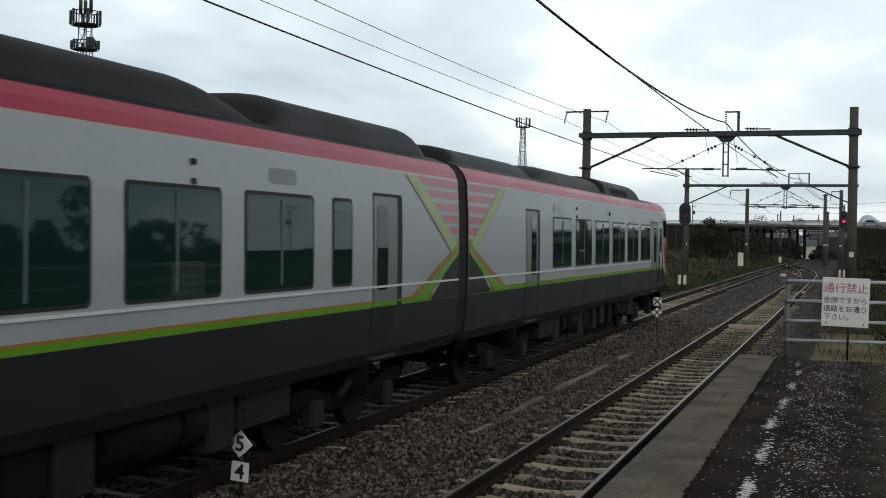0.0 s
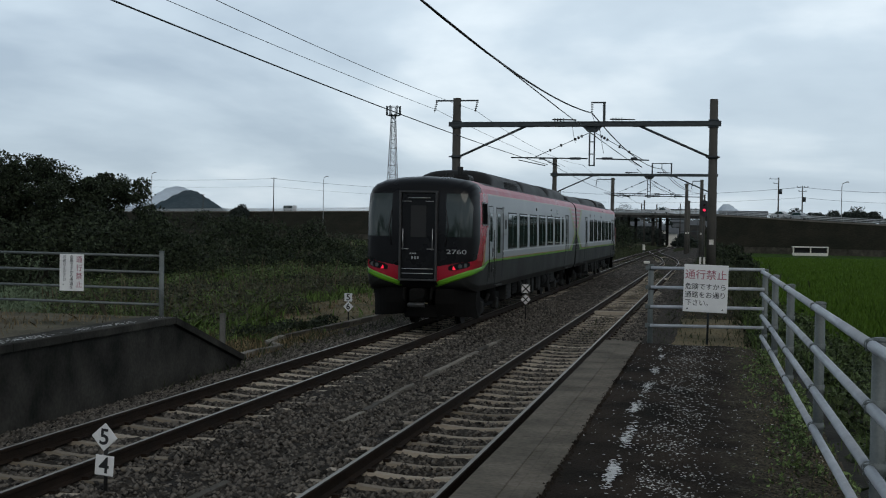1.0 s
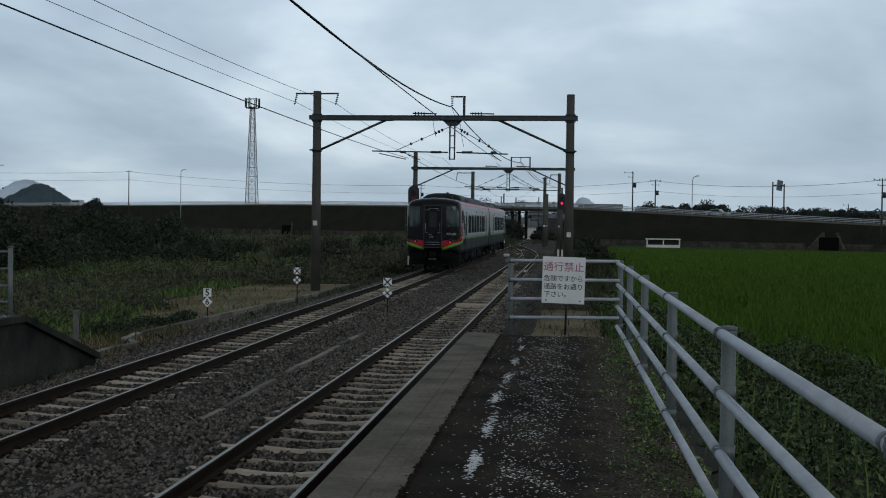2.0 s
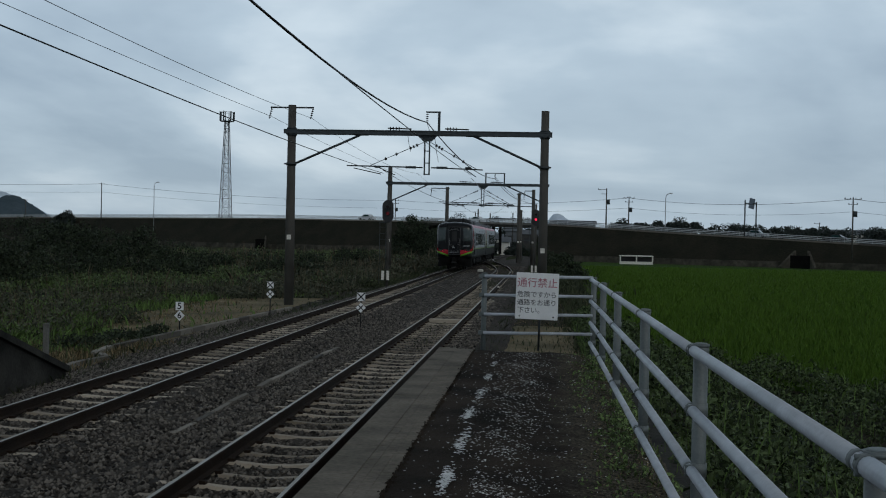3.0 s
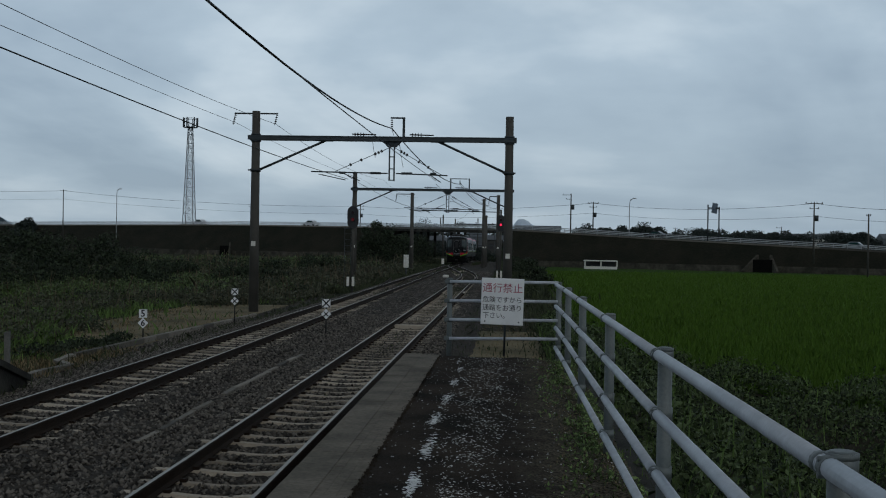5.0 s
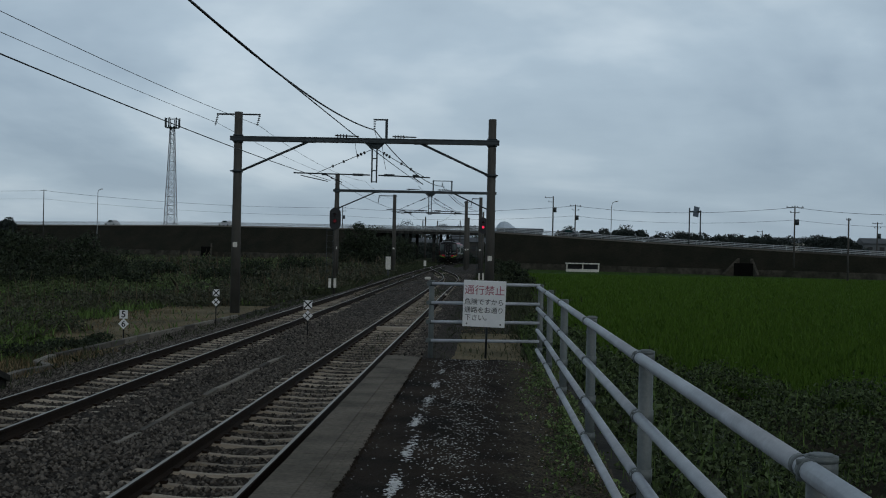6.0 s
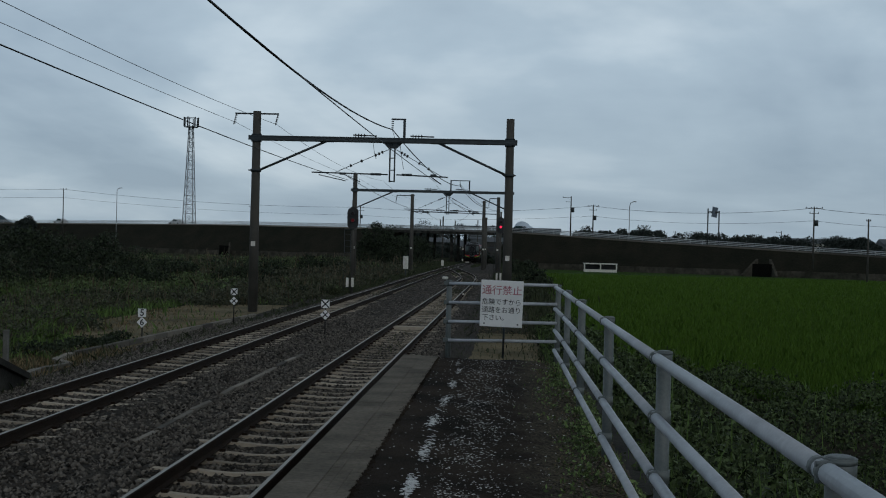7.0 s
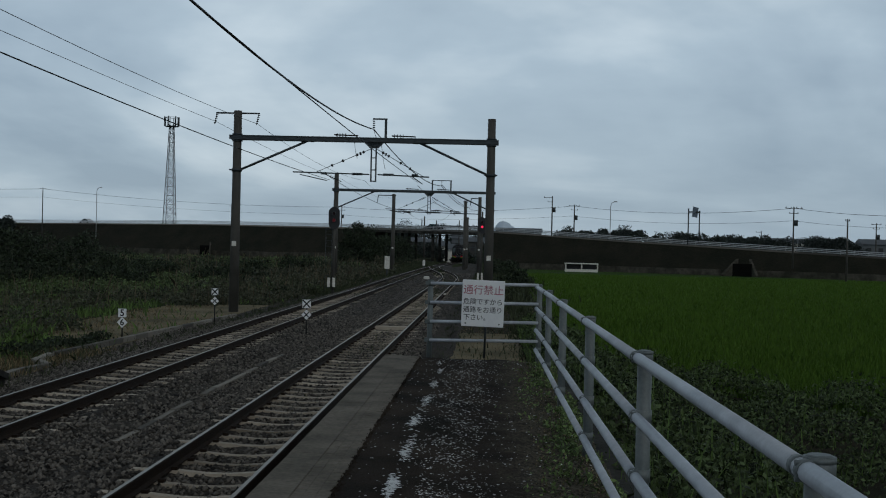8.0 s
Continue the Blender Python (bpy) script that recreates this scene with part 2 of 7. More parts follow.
def make_ground():
    xs = np.concatenate([[-2500, -1200, -600, -300, -200, -150, -120], np.arange(-100, -20, 4.0), np.arange(-20, 12, 0.5), np.arange(12, 60, 4.0), [60, 80, 120, 200, 300, 600, 1200, 2500]])
    ys = np.concatenate([[-300, -100, -40, -20], np.arange(-10, 60, 1.0), np.arange(60, 160, 4.0), [160, 180, 200, 240, 300, 400, 600, 1000, 1800, 3500]])
    X, Y = np.meshgrid(xs, ys)
    Z = land(X, Y)
    v = np.stack([X, Y, Z], -1).reshape(-1, 3)
    nx = len(xs)
    i = np.arange(len(ys) - 1)[:, None] * nx + np.arange(nx - 1)[None]
    f = np.stack([i, i + 1, i + nx + 1, i + nx], -1).reshape(-1, 4)
    g = soup("ground", v, f, [M["meadow"], M["rice_soil"], M["dirt"], M["dry_soil"]], smooth=True)
    c = v[f].mean(1)
    idx = np.where(c[:, 0] > 4.0, 1, np.where((c[:, 0] > -10.5) & (c[:, 0] < 1.5), 2, 0))
    strip = (c[:, 0] > -10.4 - (c[:, 1] - 27) * 0.36) & (c[:, 0] > -15.2) & (c[:, 0] < -9.4) & (c[:, 1] > 26) & (c[:, 1] < 54)
    strip |= (c[:, 0] > -14.5) & (c[:, 0] < -9.4) & (c[:, 1] > 19) & (c[:, 1] < 28)
    strip |= (c[:, 0] > -1.7) & (c[:, 0] < 1.6) & (c[:, 1] > 17) & (c[:, 1] < 40)
    idx = np.where(strip, 3, idx)
    g.data.polygons.foreach_set("material_index", idx.astype(np.int32))
    tagged(g, "soil and rough grass land beside the railway", "ground", kind="structure")


make_ground()


def make_ballast():
    ys = np.concatenate([np.arange(-30, 60, 0.6), np.arange(60, 262, 3.0)])
    prof = [(-10.35, -0.60), (-10.1, -0.49), (-9.5, -0.455), (-8.9, -0.40), (-8.3, -0.24), (-7.8, -0.155), (-7.4, -0.18), (-7.2, -0.200), (-6.8, -0.205), (-6.4, -0.200), (-6.2, -0.18), (-5.8, -0.158), (-5.4, -0.23), (-4.9, -0.27),
            (-4.4, -0.23), (-4.0, -0.158), (-3.6, -0.18), (-3.4, -0.200), (-3.0, -0.205), (-2.6, -0.200), (-2.4, -0.18), (-2.0, -0.158), (-1.75, -0.24), (-1.4, -0.34), (-0.9, -0.52)]
    fine = []
    for (a, za), (b, zb) in zip(prof, prof[1:]):
        for k in range(3):
            fine.append((a + (b - a) * k / 3, za + (zb - za) * k / 3))
    fine.append(prof[-1])
    px, pz = np.array(fine).T
    X, Y = np.meshgrid(px, ys)
    Z = np.tile(pz, (len(ys), 1)) + rng.normal(0, 0.012, X.shape) + np.array([sink(v) for v in ys])[:, None]
    v = np.stack([X, Y, Z], -1).reshape(-1, 3)
    nx = len(px)
    i = np.arange(len(ys) - 1)[:, None] * nx + np.arange(nx - 1)[None]
    f = np.stack([i, i + 1, i + nx + 1, i + nx], -1).reshape(-1, 4)
    b = soup("ballast_bed", v, f, M["ballast"], smooth=True)
    tagged(b, "bed of dark grey crushed-stone track ballast", "ballast", kind="structure")
    # loose stones that can be told apart near the camera
    n = 70000
    y = 8.0 + 34.0 * rng.random(n) ** 1.6
    x = rng.uniform(-10.1, -1.65, n)
    z = np.interp(x, px, pz)
    off = np.minimum(abs(x - NEAR), abs(x - FAR_TRACK))
    on_sleeper = (np.abs((y - 8.2 + 0.3075) % 0.615 - 0.3075) < 0.085) & (off < 1.0)
    keep = ((off > HALF + 0.09) | (off < HALF - 0.09)) & (~on_sleeper | (rng.random(n) < 0.06))
    x, y, z = x[keep], y[keep], z[keep]
    n = len(x)
    base = np.array([(1, 0, 0), (0, 1, 0), (-1, 0, 0), (0, -1, 0), (0, 0, 0.8), (0, 0, -0.8)])
    r = rng.uniform(0.018, 0.043, n)
    V = base[None] * r[:, None, None] * rng.uniform(0.6, 1.3, (n, 6, 3)) + rng.normal(0, 0.006, (n, 6, 3))
    a = rng.uniform(0, 6.28, n)
    c, s = np.cos(a)[:, None], np.sin(a)[:, None]
    V[..., 0], V[..., 1] = V[..., 0] * c - V[..., 1] * s, V[..., 0] * s + V[..., 1] * c
    V += np.stack([x, y, z + rng.uniform(0.0, 0.018, n)], -1)[:, None]
    tri = np.array([(0, 1, 4), (1, 2, 4), (2, 3, 4), (3, 0, 4), (1, 0, 5), (2, 1, 5), (3, 2, 5), (0, 3, 5)])
    F = (np.arange(n)[:, None, None] * 6 + tri[None]).reshape(-1, 3)
    # coarser stones farther down the line
    n2 = 22000
    y2 = 40 + 75 * rng.random(n2) ** 1.4
    x2 = rng.uniform(-9.2, -1.65, n2)
    z2 = np.interp(x2, px, pz)
    off = np.minimum(abs(x2 - np.array([near_x(t) for t in y2])), abs(x2 - FAR_TRACK))
    on_sleeper = (np.abs((y2 - 8.2 + 0.3075) % 0.615 - 0.3075) < 0.12) & (off < 1.0)
    keep = ((off > HALF + 0.12) | (off < HALF - 0.12)) & ~on_sleeper
    x2, y2, z2 = x2[keep], y2[keep], z2[keep]
    n2 = len(x2)
    V2 = base[None] * rng.uniform(0.03, 0.06, n2)[:, None, None] * rng.uniform(0.6, 1.3, (n2, 6, 3)) * np.array([1, 1, 0.6])
    V2 += np.stack([x2, y2, z2 + np.array([sink(t) for t in y2])], -1)[:, None]
    V = np.concatenate([V, V2])
    n += n2
    F = (np.arange(n)[:, None, None] * 6 + tri[None]).reshape(-1, 3)
    st = soup("ballast_stones", V.reshape(-1, 3), F, M["stone"])
    tagged(st, "loose dark grey crushed stones between the tracks", "gravel", kind="stuff")


make_ballast()


def rail_section(cx):
    """Flat-bottom rail, its head at z = 0."""
    return [(cx - 0.022, 0), (cx - 0.032, -0.009), (cx - 0.032, -0.035), (cx - 0.009, -0.05), (cx - 0.009, -0.125), (cx - 0.062, -0.142), (cx - 0.062, -0.153),
            (cx + 0.062, -0.153), (cx + 0.062, -0.142), (cx + 0.009, -0.125), (cx + 0.009, -0.05), (cx + 0.032, -0.035), (cx + 0.032, -0.009), (cx + 0.022, 0)]


def make_track(label, line, y0, y1, sleepers_to):
    tr = thing("railway_track", label, "railway track", kind="structure")
    ys = [y0, 8] + list(np.arange(12, y1, 4.0)) + [y1]
    for side in (-1, 1):
        bm = bmesh.new()
        secs = [[(px + line(y), y, pz + sink(y)) for px, pz in rail_section(side * HALF)] for y in ys]
        loft(bm, secs, True, [0] * 13 + [1], caps=True)
        part("rail", bm, [M["rail_side"], M["rail_top"]], tr, "rusty steel rail with a polished head")
    # one concrete sleeper with sunk waist, seats and fastenings
    bm = bmesh.new()
    hw = 0.10
    rows = []
    for x, zt, w in ((-1.0, -0.16, 0.9), (-0.97, -0.145, 1.0), (-0.75, -0.150, 1.0), (-0.45, -0.152, 0.95), (-0.12, -0.178, 0.8), (0.12, -0.178, 0.8), (0.45, -0.152, 0.95), (0.75, -0.150, 1.0), (0.97, -0.145, 1.0), (1.0, -0.16, 0.9)):
        rows.append([(x, -hw * w, -0.3), (x, -hw * w * 0.60, zt), (x, hw * w * 0.60, zt), (x, hw * w, -0.3)])
    loft(bm, rows, True, caps=True)
    for s in (-1, 1):
        for k in (-1, 1):
            cx = s * HALF + k * 0.10
            box(bm, cx - 0.035, cx + 0.035, -0.04, 0.04, -0.153, -0.115, mi=1)
    me = bpy.data.meshes.new("sleeper")
    bm.to_mesh(me)
    bm.free()
    me.materials.append(M["sleeper"])
    me.materials.append(M["rail_side"])
    rest = []
    y = 8.2 - 20 * 0.615
    r2 = random.Random(3 if y1 > 200 else 5)
    while y < 120:
        jitter = r2.uniform(-0.02, 0.02)
        m = pose(line(y) + r2.uniform(-0.02, 0.02), y + jitter, r2.uniform(-0.012, 0.006) + sink(y) - 0.05 * float(smooth_step(45, 85, y)), 0, 0, r2.uniform(-1.0, 1.0))
        if y < sleepers_to:
            share("sleeper", me, tr, m)
        else:
            rest.append(m)
        y += 0.615
    co = np.array([v.co[:] for v in me.vertices])
    polys = [p.vertices[:] for p in me.polygons]
    quads = [p for p in polys if len(p) == 4]
    V = np.concatenate([(np.c_[co, np.ones(len(co))] @ np.array(m).T)[:, :3] for m in rest])
    F = np.concatenate([np.array(quads) + len(co) * i for i in range(len(rest))])
    o = soup("far_sleepers", V, F, M["sleeper"], tr)
    tagged(o, "row of concrete sleepers running away", kind="stuff")
    return tr


make_track("single-line track on worn concrete sleepers beside the platform", near_x, -25, 150, 62)
make_track("main-line track on concrete sleepers in dark ballast", lambda y: FAR_TRACK, -25, 262, 62)


def make_platform():
    # asphalt body, coping slabs of their own, end wall
    p = thing("platform", "wet black asphalt station platform with pale concrete coping", "platform", kind="structure")
    bm = bmesh.new()
    box(bm, EDGE + 0.06, -1.03, -25, PLAT_END - 0.02, -0.6, PLAT - 0.10)
    part("retaining_wall", bm, M["old_concrete"], p, "dark stained concrete platform wall")
    # asphalt with slight waves
    xs, ys = np.arange(-1.01, 1.0, 0.09), np.concatenate([[-25, -5], np.arange(3, PLAT_END + 0.01, 0.15)])
    X, Y = np.meshgrid(xs, ys)
    Z = PLAT - 0.012 + 0.006 * np.sin(X * 5.1 + Y * 0.9) * np.sin(Y * 1.7) + rng.normal(0, 0.0018, X.shape)
    edge = smooth_step(0.05, 0.9, X)
    Z = Z - 0.05 * edge + rng.normal(0, 0.012, X.shape) * edge
    v = np.stack([X, Y, Z], -1).reshape(-1, 3)
    nx = len(xs)
    i = np.arange(len(ys) - 1)[:, None] * nx + np.arange(nx - 1)[None]
    f = np.stack([i, i + 1, i + nx + 1, i + nx], -1).reshape(-1, 4)
    a = soup("asphalt_surface", v, f, M["asphalt"], p, "wet black asphalt with pale flecks", smooth=True)

    bm = bmesh.new()
    box(bm, -1.02, 0.98, -25, PLAT_END - 0.01, -0.6, PLAT - 0.09)
    box(bm, 0.98, 1.2, -25, PLAT_END - 0.01, -0.6, PLAT - 0.16)
    part("platform_core", bm, M["old_concrete"], p)
    # coping: two rows of square slabs at the inner side, a plain kerb at the edge
    bm = bmesh.new()
    box(bm, 0.0015, 0.0825, 0.002, 0.1480, -0.05, 0, bevel=0.007)
    kerb = bmesh.new()
    box(kerb, 0, 0.273, 0.001, 0.599, -0.12, 0, bevel=0.004)
    me_a, me_k = bpy.data.meshes.new("coping_tile"), bpy.data.meshes.new("edge_slab")
    bm.to_mesh(me_a)
    kerb.to_mesh(me_k)
    bm.free()
    kerb.free()
    me_a.materials.append(M["coping"])
    me_k.materials.append(M["coping"])
    r2 = random.Random(11)
    y = -1.0
    while y < PLAT_END - 0.3:
        share("edge_slab", me_k, p, pose(EDGE, y, PLAT + r2.uniform(-0.003, 0.003)))
        for k in range(12 if 4.4 < y < 15.2 else 0):
            share("coping_tile", me_a, p, pose(EDGE + 0.2755 + 0.084 * (k % 3), y + 0.15 * (k // 3), PLAT - 0.002 + r2.uniform(-0.0015, 0.0015)))
        y += 0.6
    bm = bmesh.new()
    for y0, y1 in ((-25, 4.4), (15.2, PLAT_END - 0.02)):
        box(bm, EDGE + 0.2755, -1.017, y0, y1, PLAT - 0.08, PLAT - 0.001)
    box(bm, EDGE + 0.2755, -1.017, 4.41, 15.19, PLAT - 0.08, PLAT - 0.005)
    box(bm, EDGE + 0.02, EDGE + 0.2735, -25, PLAT_END - 0.02, PLAT - 0.10, PLAT - 0.005)
    part("coping_bed", bm, M["coping"], p, "stained mortar bed of the coping")
    # ragged strip where the asphalt laps against the coping
    bm = bmesh.new()
    r4 = random.Random(14)
    for _ in range(700):
        cy = 4.0 + 13.4 * r4.random() ** 1.3
        cx = -1.008 + r4.gauss(0, 0.013)
        rad = r4.uniform(0.006, 0.026)
        n = 6
        top = bm.verts.new((cx, cy, PLAT + r4.uniform(0.002, 0.010)))
        vs = [bm.verts.new((cx + rad * r4.uniform(0.5, 1.2) * math.cos(6.283 * k / n), cy + 1.6 * rad * r4.uniform(0.5, 1.3) * math.sin(6.283 * k / n), PLAT - 0.012)) for k in range(n)]
        for k in range(n):
            bm.faces.new((vs[k], vs[(k + 1) % n], top))
    tagged(part("asphalt_edge", bm, M["asphalt"], p), "ragged crumbling asphalt edge", kind="stuff")
    # worn remains of a white line
    patches = thing("worn_white_line", "peeling white painted line on wet asphalt", "road marking", kind="structure")
    bm = bmesh.new()
    r2 = random.Random(4)
    for yc, n_flake in ((5.0, 70), (6.5, 40), (8.0, 75), (9.4, 42), (9.9, 14), (11.0, 46), (12.6, 26), (12.2, 10), (14.0, 26), (15.5, 18), (16.6, 8)):
        for _ in range(int(n_flake * 3.2)):
            cy = yc + r2.gauss(0, 0.20)
            cx = -0.645 + 0.03 * math.sin(yc * 9) + r2.gauss(0, 0.020)
            rad = r2.uniform(0.004, 0.012) * (1.6 if r2.random() < 0.15 else 1)
            n = r2.randint(5, 8)
            vs = [bm.verts.new((cx + 1.5 * rad * r2.uniform(0.6, 1.3) * math.cos(6.283 * k / n), cy + 1.2 * rad * r2.uniform(0.6, 1.2) * math.sin(6.283 * k / n), PLAT + 0.002 + r2.uniform(0, 0.002))) for k in range(n)]
            bm.faces.new(vs)
    part("paint_flakes", bm, M["white_paint"], patches)
    # pale flecks over the asphalt: grit, and white chips painting its wet glints
    bm = bmesh.new()
    for _ in range(34000):
        cx, cy = r2.uniform(-1.0, 0.85), 4.0 + 13.3 * r2.random() ** 1.2
        lump = math.sin(cx * 7 + 1.3 * math.sin(cy * 1.7)) * math.sin(cy * 4.1 + 2 * math.sin(cx * 5)) + 0.5 * math.sin(cx * 17 + cy * 9)
        band = math.exp(-((cx + 0.27) / 0.27) ** 2) + 0.10
        if r2.random() > band * (0.22 + 0.55 * max(0, lump)):
            continue
        rad = r2.uniform(0.0022, 0.0066)
        n = r2.randint(4, 6)
        zc = PLAT - 0.006 - (0.05 * max(0, cx - 0.2)) + r2.uniform(0, 0.004)
        top = bm.verts.new((cx, cy, zc + rad * 0.8))
        vs = [bm.verts.new((cx + 1.9 * rad * r2.uniform(0.6, 1.3) * math.cos(6.283 * k / n), cy + rad * r2.uniform(0.6, 1.4) * math.sin(6.283 * k / n), zc)) for k in range(n)]
        for k in range(n):
            bm.faces.new((vs[k], vs[(k + 1) % n], top))
    g = part("platform_grit", bm, M["grit"])
    tagged(g, "pale grit, paint flecks and painted glints on the wet asphalt", "grit", kind="stuff")
    # opposite platform with its end ramp
    q = thing("opposite_platform", "old stained concrete platform with an end ramp", "platform", kind="structure")
    x1, x0, ye, yr = -9.13, -14.5, 18.9, 22.0
    bm = bmesh.new()
    box(bm, x0, x1 - 0.08, -25, ye, -0.7, PLAT - 0.13)
    vs = [bm.verts.new(c) for c in ((x1 - 0.08, ye, PLAT - 0.13), (x1 - 0.08, ye, -0.7), (x1 - 0.08, yr, -0.7), (x1 - 0.08, yr, -0.30),
                                    (x1 - 1.2, ye, PLAT - 0.13), (x1 - 1.2, ye, -0.7), (x1 - 1.2, yr, -0.7), (x1 - 1.2, yr, -0.30))]
    for qd in ((0, 1, 2, 3), (4, 7, 6, 5), (0, 3, 7, 4), (3, 2, 6, 7)):
        bm.faces.new([vs[k] for k in qd])
    part("retaining_wall", bm, M["old_concrete"], q, "black-streaked concrete wall")
    bm = bmesh.new()
    y = -25.0
    while y < ye - 0.1:
        box(bm, x1 - 0.55, x1, y, min(ye, y + 1.495), PLAT - 0.125, PLAT, bevel=0.012)
        y += 1.5
    secs = [[(x1 - 0.40, y, z), (x1, y, z), (x1, y, z - 0.12), (x1 - 0.40, y, z - 0.12)] for y, z in ((ye + 0.005, PLAT), (yr, -0.18))]
    loft(bm, secs, True, caps=True)
    part("coping", bm, M["old_concrete"], q)
    bm = bmesh.new()
    box(bm, x0, x1 - 0.555, -25, ye, PLAT - 0.13, PLAT - 0.01)
    part("asphalt_surface", bm, M["weedy_top"], q, "platform top overgrown with dry grass")
    edge = thing("worn_white_line", "gritty remains of a white line on the old platform edge", "road marking", kind="structure")
    bm = bmesh.new()
    r5 = random.Random(19)
    for _ in range(1500):
        cx, cy = -9.34 + r5.gauss(0, 0.07), 5.0 + 13.8 * r5.random()
        if math.sin(cy * 2.3) + math.sin(cy * 5.1 + 1) + r5.gauss(0, 0.8) < 0.2 or not -9.6 < cx < -9.16:
            continue
        rad, n = r5.uniform(0.006, 0.022), r5.randint(5, 7)
        bm.faces.new([bm.verts.new((cx + rad * r5.uniform(0.6, 1.3) * math.cos(6.283 * k / n), cy + 1.6 * rad * r5.uniform(0.6, 1.2) * math.sin(6.283 * k / n), PLAT + 0.004)) for k in range(n)])
    part("paint_flakes", bm, M["white_paint"], edge)


M["asphalt"] = in_place(mat("wet_asphalt", (0.048, 0.037, 0.028), 0.88, 0.7, 1.3, 55.0, 1.0, alt=(0.012, 0.0090, 0.0067), dist=0.02, spec=0.045))
M["coping"] = in_place(mat("stained_coping", (0.185, 0.162, 0.134), 0.9, 0.45, 2.2, 26.0, 0.7, alt=(0.100, 0.091, 0.072), dist=0.006, spec=0.08))
M["weedy_top"] = mat("weedy_old_asphalt", (0.150, 0.132, 0.095), 1.0, 0.6, 0.8, 16.0, 0.9, alt=(0.060, 0.060, 0.042), spec=0.1)
M["grit"] = piece_mat("pale_grit_and_glints", (0.55, 0.54, 0.52), 0.45, 0.6, (0.03, 0.028, 0.025), island=True)


def gravel_over_asphalt():
    """Towards the railing the asphalt runs out under mossy brown gravel."""
    nt = M["asphalt"].node_tree
    N, L = nt.nodes.new, nt.links.new
    b = nt.nodes["Principled BSDF"]
    g = N("ShaderNodeNewGeometry")
    sep = N("ShaderNodeSeparateXYZ")
    L(g.outputs["Position"], sep.inputs[0])
    n = N("ShaderNodeTexNoise")
    n.inputs["Scale"].default_value, n.inputs["Detail"].default_value = 3.5, 7
    n.inputs["Roughness"].default_value = 0.7
    L(g.outputs["Position"], n.inputs["Vector"])
    add = N("ShaderNodeMath")
    add.operation = "MULTIPLY_ADD"
    add.inputs[1].default_value = 1.1
    L(n.outputs[0], add.inputs[0])
    L(sep.outputs[0], add.inputs[2])
    mr = N("ShaderNodeMapRange")
    mr.inputs["From Min"].default_value, mr.inputs["From Max"].default_value = 0.62, 1.0
    L(add.outputs[0], mr.inputs["Value"])
    f = N("ShaderNodeTexNoise")
    f.inputs["Scale"].default_value, f.inputs["Detail"].default_value = 38.0, 5
    L(g.outputs["Position"], f.inputs["Vector"])
    r = N("ShaderNodeValToRGB")
    r.color_ramp.elements[0].position, r.color_ramp.elements[1].position = 0.36, 0.68
    r.color_ramp.elements[0].color, r.color_ramp.elements[1].color = (0.026, 0.023, 0.016, 1), (0.16, 0.135, 0.10, 1)
    L(f.outputs[0], r.inputs[0])
    mx = N("ShaderNodeMixRGB")
    L(mr.outputs[0], mx.inputs[0])
    L(b.inputs["Base Color"].links[0].from_socket, mx.inputs[1])
    L(r.outputs[0], mx.inputs[2])
    L(mx.outputs[0], b.inputs["Base Color"])


gravel_over_asphalt()
make_platform()


# ---- railings ----
def fence_span(parent, a, b, heights, r):
    for h in heights:
        bm = bmesh.new()
        tube(bm, [(a[0], a[1], a[2] + h), (b[0], b[1], b[2] + h)], r, 12)
        part("pipe_rail", bm, M["galv"], parent)


def fence_post(parent, x, y, z0, top, heights, r=0.040):
    bm = bmesh.new()
    tube(bm, [(x, y, z0), (x, y, top - 0.02)], r, 14)
    po = part("post", bm, M["galv_post"], parent)
    bm = bmesh.new()
    tube(bm, [(x, y, top - 0.022), (x, y, top - 0.006)], r * 1.16, 14)
    tube(bm, [(x, y, top - 0.006), (x, y, top)], r * 1.05, 14, r1=r * 0.8)
    part("cap", bm, M["galv_post"], po)
    for h in heights:
        bm = bmesh.new()
        tube(bm, [(x, y, PLAT + h - 0.036), (x, y, PLAT + h + 0.036)], r * 1.13, 14)
        for dy in (-0.036, 0.036):
            tube(bm, [(x - 0.045, y + dy - 0.02, PLAT + h), (x - 0.045, y + dy + 0.02, PLAT + h)], 0.0322, 12)
        for dz in (-0.022, 0.022):
            tube(bm, [(x - r * 0.9, y - 0.034, PLAT + h + dz), (x - r * 1.9, y - 0.034, PLAT + h + dz)], 0.009, 6)
        part("clamp", bm, M["galv_post"], po)


